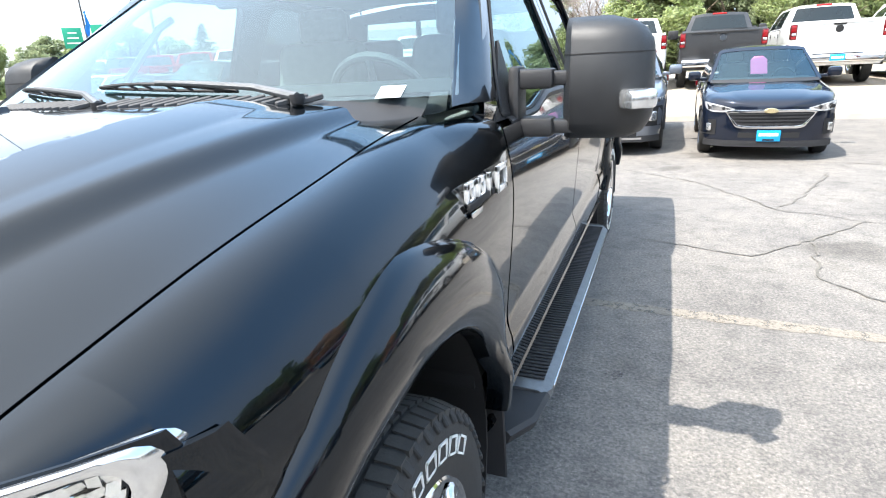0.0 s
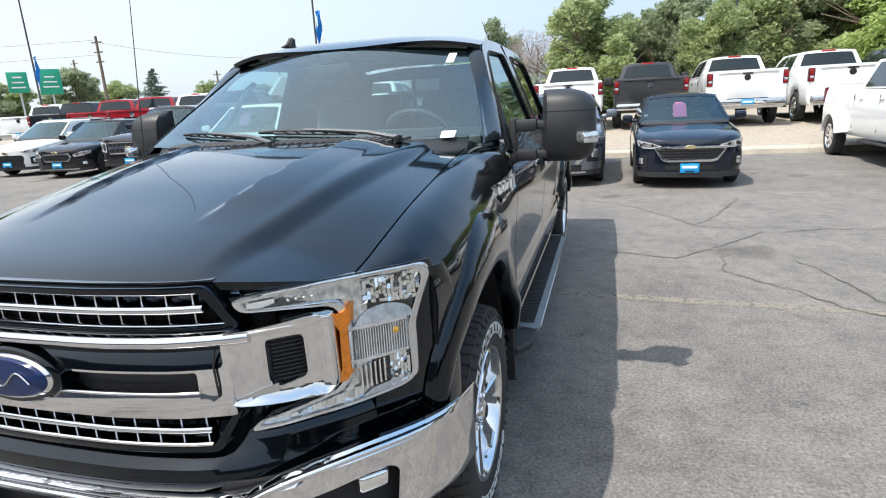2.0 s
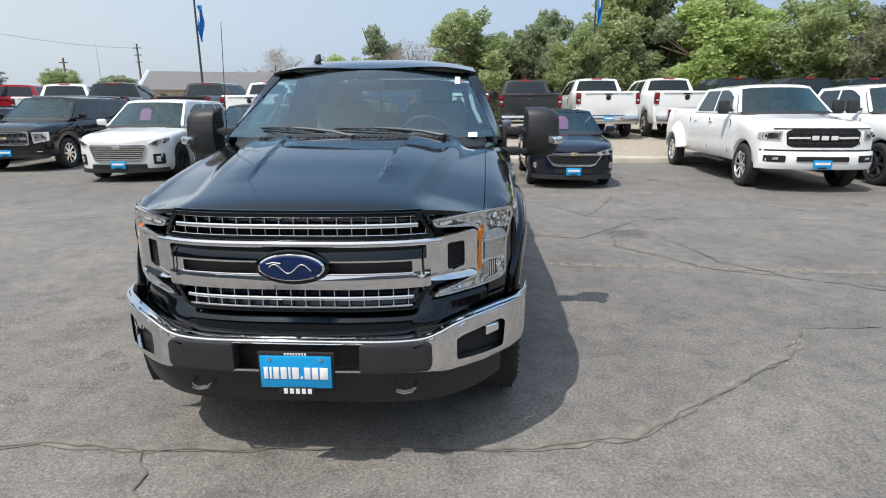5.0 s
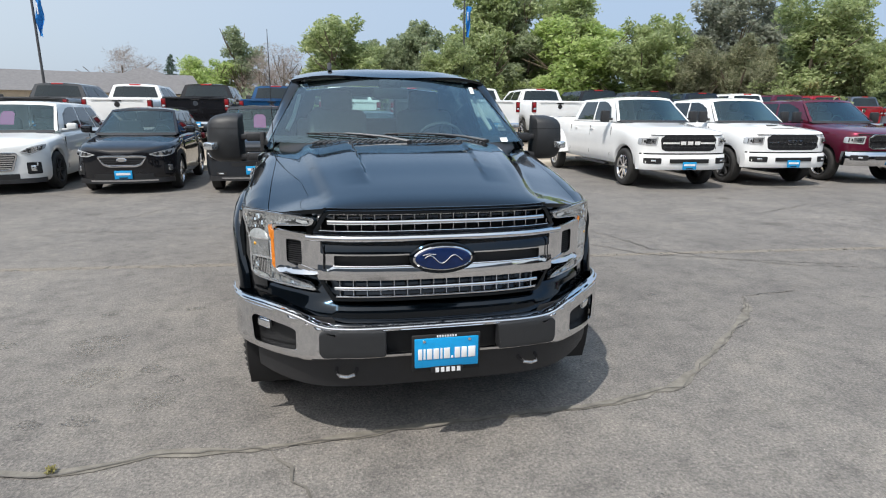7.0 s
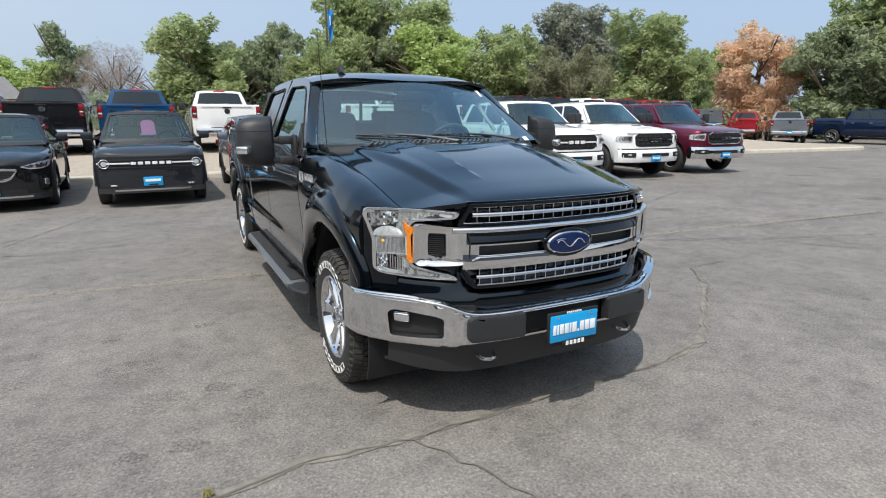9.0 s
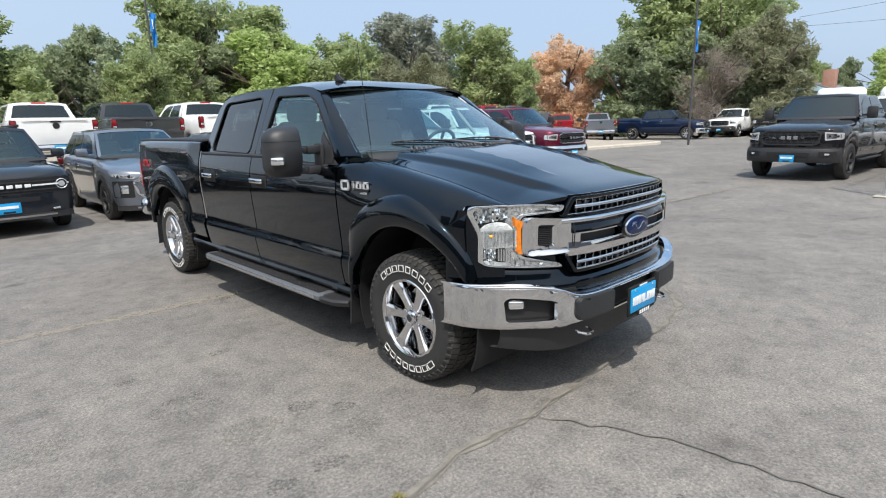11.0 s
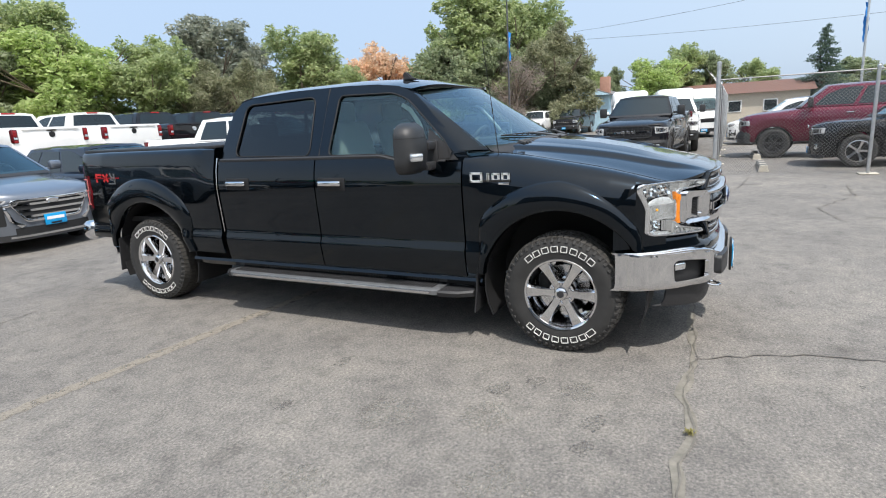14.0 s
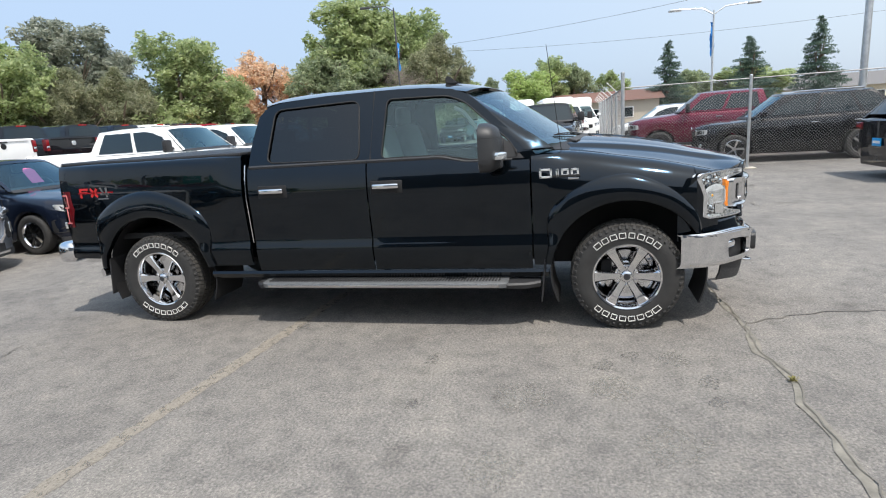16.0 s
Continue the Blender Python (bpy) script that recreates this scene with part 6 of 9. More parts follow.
# ---- houses ----
def house(x, y, rz, w, d, h, rise, wall, roofm, label, chimney=False, gable=False, wing=False):
    root = thing("house", pose(x, y, 0, 0, 0, rz), label, "house", "houses in the distance")
    part("wall", box_of((0, 0, h / 2), (w, d, h)), wall, root, smooth=False)
    bm = bmesh.new()
    e = 0.5
    hx = w / 2 + e
    base = [(-w / 2 - e, -d / 2 - e, h), (w / 2 + e, -d / 2 - e, h), (w / 2 + e, d / 2 + e, h), (-w / 2 - e, d / 2 + e, h)]
    b = [bm.verts.new(p) for p in base] + [bm.verts.new((-hx, 0, h + rise)), bm.verts.new((hx, 0, h + rise))]
    for f in ((0, 1, 5, 4), (2, 3, 4, 5), (1, 2, 5), (3, 0, 4), (3, 2, 1, 0)):
        bm.faces.new([b[i] for i in f])
    bmesh.ops.recalc_face_normals(bm, faces=bm.faces)
    rf = part("roof", bm, roofm, root, smooth=False)
    if wing:
        # hipped cross wing at one end, and white boards along the open gable of the other
        bm = bmesh.new()
        x0, x1, yo, zr = w / 2 - 6.6, w / 2 + 1.3, d / 2 + 1.0, h + rise + 0.45
        v = [bm.verts.new(p) for p in ((x0, -yo, h - 0.05), (x1, -yo, h - 0.05), (x1, yo, h - 0.05), (x0, yo, h - 0.05), ((x0 + x1) / 2, -0.8, zr), ((x0 + x1) / 2, 0.8, zr))]
        for f in ((0, 1, 4), (1, 2, 5, 4), (2, 3, 5), (3, 0, 4, 5), (3, 2, 1, 0)):
            bm.faces.new([v[i] for i in f])
        bmesh.ops.recalc_face_normals(bm, faces=bm.faces)
        part("wing_roof", bm, roofm, root, smooth=False)
        part("wing_wall", box_of(((x0 + x1) / 2, 0, h / 2 - 0.04), (x1 - x0 - 1.0, 2 * yo - 1.0, h - 0.08)), wall, root, smooth=False)
        for ys_ in (-1, 1):
            bm = bmesh.new()
            tube(bm, [(-w / 2 - e - 0.02, ys_ * (d / 2 + e), h), (-w / 2 - e - 0.02, 0, h + rise)], 0.12, 4)
            part("rake_board", bm, M_WHITE_MARK, rf)
    if chimney:
        part("chimney", box_of((-w * 0.42, -d * 0.44, h + rise * 0.3), (0.8, 0.8, 2.2), 0.02), M_BRICK_W, rf)
    if gable:
        for ex in (-1, 1):
            bm = bmesh.new()
            tri = [[bm.verts.new((ex * (w / 2 + o), py, pz)) for py, pz in ((-d / 2 - 0.2, h + 0.02), (d / 2 + 0.2, h + 0.02), (0, h + rise - 0.12))] for o in (-0.1, e + 0.012)]
            bm.faces.new(tri[0])
            bm.faces.new(tri[1])
            for k in range(3):
                bm.faces.new([tri[0][k], tri[0][(k + 1) % 3], tri[1][(k + 1) % 3], tri[1][k]])
            bmesh.ops.recalc_face_normals(bm, faces=bm.faces)
            part("gable", bm, wall, root, smooth=False)
        for dy in (-2.6, -0.6, 1.6):
            wd = part("window", box_of((-w / 2 - 0.03, dy, h * 0.72), (0.08, 0.8, 1.1), 0.02), M_WHITE_MARK, root)
            part("pane", box_of((-w / 2 - 0.075, dy, h * 0.72), (0.01, 0.64, 0.94)), M_CAR_GLASS, wd)
    for k in range(int(w // 3)):
        xx = -w / 2 + 1.5 + k * 3
        wd = part("window", box_of((xx, -d / 2 - 0.02, h * 0.55), (1.2, 0.08, 1.1), 0.02), M_WHITE_MARK, root)
        part("pane", box_of((xx, -d / 2 - 0.065, h * 0.55), (1.02, 0.01, 0.92)), M_CAR_GLASS, wd)
    return root


house(-15.6, 38.3, 20, 11.6, 8.0, 2.65, 1.35, M_WALL_TAN, M_ROOF, "low tan building with a grey shingle roof and white gable trim", wing=True)
house(52.0, 12.3, 0, 10, 8, 3.05, 1.5, M_WALL_BLUE, M_ROOF, "light blue house with a brick chimney", chimney=True, gable=True)
house(62.0, -2.3, -90, 10.6, 8, 2.65, 1.15, M_WALL_TAN, M_ROOF_RED, "long tan ranch house with a brown roof")
house(84.0, -30.0, -85, 26, 9, 2.7, 1.8, M_WALL_TAN, M_ROOF, "long low house with a grey-brown roof")


def wheel_stop(x):
    root = thing("wheel_stop", pose(x, -1.76, 0), "low concrete wheel stop with black and white stripes", "wheel stop", "striped wheel stops")
    n = 7
    for k in range(n):
        bm = bmesh.new()
        x0, x1 = k * 0.24, (k + 1) * 0.24
        prof = [(-0.11, 0.0), (-0.085, 0.12), (-0.06, 0.145), (0.06, 0.145), (0.085, 0.12), (0.11, 0.0)]
        rows = [[(q + (0.05 - 0.35 * abs(o)), o, h) for o, h in prof] for q in (x0, x1)]
        vs = sheet(bm, rows)
        if k in (0, n - 1):
            q = x0 if k == 0 else x1
            bm.faces.new([bm.verts.new((q + (0.05 - 0.35 * abs(o)), o, h)) for o, h in prof])
        bmesh.ops.recalc_face_normals(bm, faces=bm.faces)
        part("stripe", bm, M_PLASTIC if k % 2 else M_CONCRETE, root, smooth=False)


for x in (10.75, 14.2):
    wheel_stop(x)

# ---- the black crew-cab pickup ----
WB, ZC = 3.988, 0.400
FX = [0.0, 0.20, 0.40, 0.52, 0.60, 0.70, 0.78, 0.86, 0.91, 0.945, 0.97]
FY = [-0.912, -0.908, -0.885, -0.850, -0.812, -0.735, -0.660, -0.560, -0.480, -0.40, -0.30]
truck = thing("pickup_truck", pose(0, 0, 0), "black crew-cab pickup with chrome grille and bumper on dusty all-terrain tyres", "pickup")
BZ = [0.40, 0.47, 0.53, 0.60, 0.655, 0.69, 0.725, 0.80, 0.95, 1.06, 1.13, 1.19, 1.26, 1.33, 1.40, 1.44]
BX = [0.925, 0.950, 0.966, 0.976, 0.984, 0.974, 0.962, 0.966, 0.978, 0.985, 0.986, 0.980, 0.966, 0.945, 0.928, 0.922]


def side_x(y, z):
    x = tab(z, BZ, BX)
    x -= tab(y, [-0.75, -0.60, -0.46, -0.30, -0.10, 0.15], [0.16, 0.092, 0.045, 0.018, 0.004, 0.0])
    if y > 3.0:
        x = lerp(x, tab(z, [0.40, 0.53, 0.655, 0.69, 0.725, 0.95, 1.2, 1.33, 1.40, 1.44], [0.94, 0.965, 0.985, 0.975, 0.965, 0.985, 0.982, 0.972, 0.960, 0.945]), min(1, (y - 3.0) / 0.25))
        x -= tab(y, [4.55, 4.85, 5.0], [0.0, 0.02, 0.05])
    return x


def arch_z(y, z):
    for yc, r in ((0.0, 0.545), (WB, 0.545)):
        d = abs(y - yc)
        if d < r:
            z = max(z, ZC + 0.03 + math.sqrt(r * r - d * d))
    return z


def flank_x(y, z):
    if y < 0.64 and z > fender_base(y):
        pts = [(side_x(y, fender_base(y)), fender_base(y))] + fender_section(max(y, -0.46))
        return tab(z, [p[1] for p in pts], [p[0] for p in pts])
    return side_x(y, z)


def side_panel(name, sg, ys, zb, zt, nz, label="", top_rows=None):
    """A body panel on one flank, between two height curves, with folded edges."""
    bm = bmesh.new()
    rows = []
    for y in ys:
        b, t = zb(y), zt(y)
        row = []
        zs = [b + (t - b) * k / nz for k in range(nz + 1)]
        for zz in zs:
            row.append((sg * side_x(y, zz), y, zz))
        if top_rows:
            row += [(sg * q[0], y if len(q) == 2 else q[2], q[1]) for q in top_rows(y)]
        rows.append(row)
    sheet(bm, rows)
    thicken(bm, 0.018)
    # the skin must face outwards
    return part(name, bm, M_BLACK, truck, label)


def smooth_ys(a, b, n, extra=()):
    return sorted(set([round(float(v), 4) for v in np.linspace(a, b, n)] + [round(v, 4) for v in extra if a < v < b]))


ARCH_F = [0.545 * math.cos(k * math.pi / 16) for k in range(17)]
ARCH_R = [WB + v for v in ARCH_F]

HG_Y = [-0.66, -0.55, -0.30, -0.05, 0.25, 0.55, 0.66]
HG_X = [0.768, 0.776, 0.783, 0.788, 0.793, 0.796, 0.796]


def hood_gap(y):
    return tab(y, HG_Y, HG_X)


def hood_edge_z(y):
    return curve(y, [-0.90, -0.80, -0.70, -0.62, -0.46, -0.25, 0.0, 0.30, 0.55, 0.70], [1.085, 1.105, 1.118, 1.132, 1.172, 1.222, 1.268, 1.318, 1.345, 1.352])


def fender_section(y):
    """Upper fender: from the flank over a generous curve to the hood gap."""
    x1, z1 = hood_gap(y) + 0.004, hood_edge_z(y) - 0.002
    z0 = tab(y, [-0.46, -0.2, 0.2, 0.66], [0.985, 1.00, 1.03, 1.05])
    x0 = side_x(y, z0)
    w = min(1.0, max(0.0, (0.655 - y) / 0.30))
    w = w * w * (3 - 2 * w)
    out = []
    n = 18
    for k in range(1, n + 1):
        a = k / n * math.pi / 2
        ex, ez = x1 + (x0 - x1) * math.cos(a) ** 0.92, z0 + (z1 - z0) * math.sin(a) ** 1.0
        t = k / n
        if t < 0.75:
            dz = lerp(z0, 1.30, t / 0.75)
            dx = side_x(y, dz)
        else:
            q = (t - 0.75) / 0.25
            dz, dx = lerp(1.30, z1, math.sin(q * math.pi / 2)), lerp(side_x(y, 1.30), x1, q)
        out.append((lerp(dx, ex, w), lerp(dz, ez, w)))
    return out


def fender_base(y):
    return tab(y, [-0.46, -0.2, 0.2, 0.66], [0.985, 1.00, 1.03, 1.05])


SILL = 0.47


def belt_drop(y):
    return curve(y, [0.60, 1.12, 1.24, 1.36, 1.60], [0.046, 0.046, 0.023, 0.0, 0.0])


for sg in (-1, 1):
    side_panel("fender", sg, smooth_ys(-0.462, 0.662, 30, ARCH_F), lambda y: min(arch_z(y, 0.50 if y > 0 else 0.66), fender_base(y) - 0.004), fender_base, 12, top_rows=fender_section)
    # the fender's tip between hood and headlight
    bm = bmesh.new()
    rows = []
    for k in range(15):
        y = lerp(-0.640, -0.458, k / 14)
        xo = tab(y, [-0.66, -0.56, -0.48, -0.458], [0.780, 0.852, 0.892, 0.900])
        xi, zi = hood_gap(y) + 0.004, hood_edge_z(y) - 0.002
        zo = tab(xo, [0.78, 0.86, 0.915], [1.118, 1.112, 1.106])
        rows.append([(sg * (xi + (xo - xi) * math.cos(a / 8 * math.pi / 2) ** 0.92), y, zo + (zi - zo) * math.sin(a / 8 * math.pi / 2)) for a in range(9)])
    sheet(bm, rows)
    thicken(bm, 0.012)
    part("fender_tip", bm, M_BLACK, truck)
    door_f = side_panel("front_door", sg, smooth_ys(0.674, 1.928, 16), lambda y: SILL, lambda y: 1.335 - belt_drop(y), 24)
    door_r = side_panel("rear_door", sg, smooth_ys(1.940, 2.975, 14), lambda y: max(SILL, arch_z(y, 0) + 0.0), lambda y: 1.335, 24)
    side_panel("bed_side", sg, smooth_ys(3.035, 4.90, 34, ARCH_R), lambda y: arch_z(y, 0.52 if y < 4.3 else 0.60), lambda y: 1.43, 26, top_rows=lambda y: [(side_x(y, 1.43) - 0.02, 1.445), (side_x(y, 1.43) - 0.10, 1.448), (side_x(y, 1.43) - 0.11, 1.43)])
    # rocker below the doors
    bm = bmesh.new()
    rows = []
    for y in smooth_ys(0.56, 3.46, 14):
        rows.append([(sg * (side_x(y, 0.47) - o), y, z) for o, z in ((0.012, 0.462), (0.002, 0.44), (0.03, 0.40), (0.16, 0.385))])
    sheet(bm, rows)
    thicken(bm, 0.015)
    part("rocker", bm, M_BLACK, truck)
    # wheel-arch flares, proud of the panel
    for yc, nm in ((0.0, "front"), (WB, "rear")):
        bm = bmesh.new()
        rows = []
        for k in range(41):
            a = math.radians(lerp(9, 171, k / 40))
            row = []
            front = max(0.0, -math.cos(a)) if yc == 0.0 else 0.0
            low = min(1.0, max(0.0, (math.sin(a) - 0.30) / 0.42))
            low = low * low * (3 - 2 * low)
            grow = (0.30 + 0.70 * low) * (1.0 if yc == 0.0 else 1.20)
            for r, o in ((0.535, -0.03), (0.535, 0.014), (0.541, 0.026), (0.553, 0.033), (0.59, 0.038), (0.63, 0.037), (0.67, 0.031), (0.70, 0.022), (0.715, 0.014), (0.722, 0.006), (0.730, -0.008)):
                r = 0.535 + (r - 0.535) * grow * (1 - 0.62 * front)
                y, z = yc + r * math.cos(a), ZC + 0.03 + r * math.sin(a)
                zz = z
                xf = flank_x(max(y, -0.62), min(max(zz, 0.45), 1.3))
                if y < -0.40:
                    xf = min(xf, tab(y, FY, FX) + 0.012)
                row.append((sg * (xf + o), y, zz))
            rows.append(row)
        sheet(bm, rows)
        bmesh.ops.recalc_face_normals(bm, faces=bm.faces)
        part("wheel_arch_flare", bm, M_BLACK, truck)
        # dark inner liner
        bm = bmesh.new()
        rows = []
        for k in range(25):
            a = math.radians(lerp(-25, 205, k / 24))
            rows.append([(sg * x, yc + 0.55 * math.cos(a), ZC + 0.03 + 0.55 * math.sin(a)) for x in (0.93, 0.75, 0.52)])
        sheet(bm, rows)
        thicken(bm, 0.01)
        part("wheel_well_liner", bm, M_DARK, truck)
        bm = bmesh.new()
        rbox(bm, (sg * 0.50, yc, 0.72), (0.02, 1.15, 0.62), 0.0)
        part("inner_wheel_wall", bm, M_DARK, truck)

    # door handles
    for y0, dr in ((1.70, door_f), (2.68, door_r)):
        # Near-black plate stands for the shaded hollow behind the handle.
        bm = bmesh.new()
        rbox(bm, (sg * (side_x(y0, 1.14) - 0.004), y0 + 0.075, 1.137), (0.014, 0.262, 0.100), 0.0068, 2)
        part("handle_shade_plate", bm, M_DARK, dr)
        bm = bmesh.new()
        rbox(bm, (sg * (side_x(y0, 1.14) + 0.024), y0 + 0.075, 1.145), (0.026, 0.215, 0.040), 0.012, 3)
        part("door_handle", bm, M_CHROME, dr, "chrome door handle")
    # belt moulding under the glass
    bm = bmesh.new()
    rows = []
    for y in smooth_ys(0.80, 2.96, 44):
        z = 1.337 - belt_drop(y)
        rows.append([(sg * (side_x(y, 1.33) + o), y, z + h) for o, h in ((0.004, -0.012), (0.007, 0.004), (-0.006, 0.014), (-0.03, 0.014))])
    sheet(bm, rows)
    thicken(bm, 0.004)
    part("belt_moulding", bm, M_PLASTIC, truck)


# ---- hood ----
def hood_point(u, v):
    """u across (-1..1), v from cowl (0) to nose (1)."""
    a = abs(u)
    yf = curve(a * 0.768, [0.0, 0.20, 0.40, 0.52, 0.60, 0.70, 0.768], [-0.894, -0.891, -0.872, -0.838, -0.801, -0.724, -0.650])
    yb = 0.215 + 0.30 * a * a
    y = lerp(yb, yf, v)
    x = u * hood_gap(y)
    zc = curve(y, [-0.91, -0.88, -0.83, -0.70, -0.5, -0.25, 0.0, 0.25, 0.45, 0.6], [1.150, 1.168, 1.190, 1.224, 1.268, 1.325, 1.368, 1.396, 1.408, 1.412])
    ze = hood_edge_z(y)
    z = ze + (zc - ze) * (1 - a ** 3.6)
    # raised middle with soft shoulders, and two fine creases on it
    back = min(1, max(0, (0.5 - y) / 1.2))
    xs = lerp(0.68, 0.50, back)
    t = min(1, max(0, (xs + 0.035 - abs(x)) / 0.075))
    z += 0.026 * (t * t * (3 - 2 * t) - 1) * min(1, max(0, (y + 0.86) / 0.25)) * (1 - a ** 10)
    xc = lerp(0.37, 0.28, back)
    t = min(1, max(0, (abs(x) - xc) / 0.014))
    fade = min(1, max(0, (y + 0.60) / 0.20)) * min(1, max(0, (0.52 - y) / 0.2))
    z += 0.016 * (t * t * (3 - 2 * t)) * fade * max(0.0, 1 - max(0.0, abs(x) - xc) / 0.16)
    return (x, y, z)


bm = bmesh.new()
us = sorted(set([round(v, 4) for v in np.linspace(-1, 1, 141)]))
rows = [[hood_point(u, v) for u in us] for v in np.linspace(0, 1, 56)]
sheet(bm, rows)
thicken(bm, 0.02)
part("hood", bm, M_BLACK, truck)

# hood nose roll down to the grille
bm = bmesh.new()
rows = []
for u in np.linspace(-0.74, 0.74, 33):
    p = hood_point(u, 1.0)
    rows.append([(p[0], p[1] + 0.004, p[2] - 0.016), (p[0], p[1] + 0.010, p[2] - 0.03), (p[0], p[1] + 0.03, p[2] - 0.06)])
sheet(bm, rows)
thicken(bm, 0.01)
part("hood_lip", bm, M_BLACK, truck)


# ---- cowl, wipers ----
def shield_y(x, z):
    half = tab(z, [1.33, 1.45, 1.65, 1.90], [0.885, 0.850, 0.755, 0.650])
    return 0.335 + (z - 1.40) / 0.665 + 0.235 * (abs(x) / half) ** 2.0


bm = bmesh.new()
rows = []
for k in range(25):
    x = lerp(-0.80, 0.80, k / 24)
    y0 = 0.205 + 0.31 * (x / 0.8) ** 2
    y1 = shield_y(x, 1.40) + 0.03
    rows.append([(x, y0 - 0.05, 1.372 - 0.05 * (abs(x) / 0.8) ** 3), (x, y0 + 0.01, 1.386 - 0.03 * (abs(x) / 0.8) ** 3), (x, y1, 1.398)])
sheet(bm, rows)
thicken(bm, 0.01)
cowl = part("cowl_panel", bm, M_PLASTIC, truck)
for k in range(34):
    x = lerp(-0.56, 0.56, k / 33)
    if abs(x) < 0.05:
        continue
    bm = bmesh.new()
    rbox(bm, (x, shield_y(x, 1.40) - 0.060, 1.401 - 0.010 * (x / 0.6) ** 2), (0.014, 0.082, 0.014), 0.003, 1, Matrix.Rotation(radians(-36), 4, 'Z') @ Matrix.Rotation(radians(10), 4, 'X'))
    part("cowl_slat", bm, M_TRIM_IN, cowl)
for x0, x1 in ((0.55, -0.12), (0.02, -0.62)):
    def on_glass(q, lift):
        """A point along the wiper's sweep (0 pivot end, 1 tip), lifted off the glass."""
        x, z = lerp(x0, x1, q), lerp(1.408, 1.440, q)
        return (x, shield_y(x, z) - 0.012 - 0.83 * lift, z + 0.55 * lift)
    bm = bmesh.new()
    tube(bm, [(x0, shield_y(x0, 1.38) - 0.050, 1.402), on_glass(0.22, 0.022), on_glass(0.45, 0.036), on_glass(0.62, 0.038)], 0.011, 8, r_end=0.005)
    # Lighter grey than the blade puts the arm's sun glare into its colour.
    wp = part("wiper_arm", bm, M_STEP, truck, "wiper arm, light grey for its sunlit glare")
    bm = bmesh.new()
    lathe(bm, [(0.0, -0.012), (0.015, -0.010), (0.018, 0.0), (0.018, 0.012)], (x0, shield_y(x0, 1.38) - 0.050, 1.396), 12, 'z')
    part("pivot_cap", bm, M_PLASTIC, wp)
    bm = bmesh.new()
    tube(bm, [on_glass(lerp(0.30, 1.0, k / 12), 0.0) for k in range(13)], 0.0045, 6)
    blade = part("wiper_blade", bm, M_DARK, wp)
    bm = bmesh.new()
    tube(bm, [on_glass(lerp(0.30, 1.0, k / 12), 0.004 + 0.026 * math.sin(math.pi * k / 12)) for k in range(13)], 0.0048, 6)
    part("blade_frame", bm, M_PLASTIC, blade)
    for s_ in (0.14, 0.3, 0.42, 0.58, 0.7, 0.86):
        bm = bmesh.new()
        q = lerp(0.30, 1.0, s_)
        tube(bm, [on_glass(q - 0.02, 0.0), on_glass(q, 0.004 + 0.026 * math.sin(math.pi * s_))], 0.004, 5)
        part("blade_claw", bm, M_PLASTIC, blade)


# ---- cab: roof, pillars, glass ----
def green_x(y, z):
    t = min(1.0, max(0.0, (z - 1.335) / 0.56))
    return lerp(0.934, 0.700, t ** 1.12) - tab(y, [0.6, 1.0, 2.6, 3.0], [0.02, 0.0, 0.0, 0.03])




def roof_edge(y):
    return tab(y, [1.10, 1.35, 1.7, 2.3, 2.75, 2.97], [1.800, 1.850, 1.872, 1.868, 1.845, 1.800])


WIN_F = [(1.815, 1.352), (1.785, 1.800), (1.300, 1.790), (1.16, 1.735), (0.815, 1.425), (0.750, 1.308), (1.12, 1.308), (1.34, 1.352)]
WIN_R = [(2.815, 1.365), (2.765, 1.785), (2.02, 1.808), (1.995, 1.352)]
SIDE_OUT = [(0.640, 1.330), (0.70, 1.405), (0.86, 1.545), (1.02, 1.690), (1.14, 1.790), (1.26, 1.838), (1.45, 1.862), (1.75, 1.872), (2.10, 1.870), (2.40, 1.862), (2.70, 1.845), (2.84, 1.815), (2.92, 1.74), (2.965, 1.55), (2.99, 1.337), (1.36, 1.337), (1.12, 1.291), (0.640, 1.291)]


def glass_half(z):
    """Half the width of the windscreen at a height; the pillars broaden upwards."""
    return green_x(0.9, z) - tab(z, [1.38, 1.82], [0.036, 0.066])


def to_side(p, sg, o=0.0):
    return Vector((sg * (green_x(p[0], p[1]) + o), p[0], p[1]))


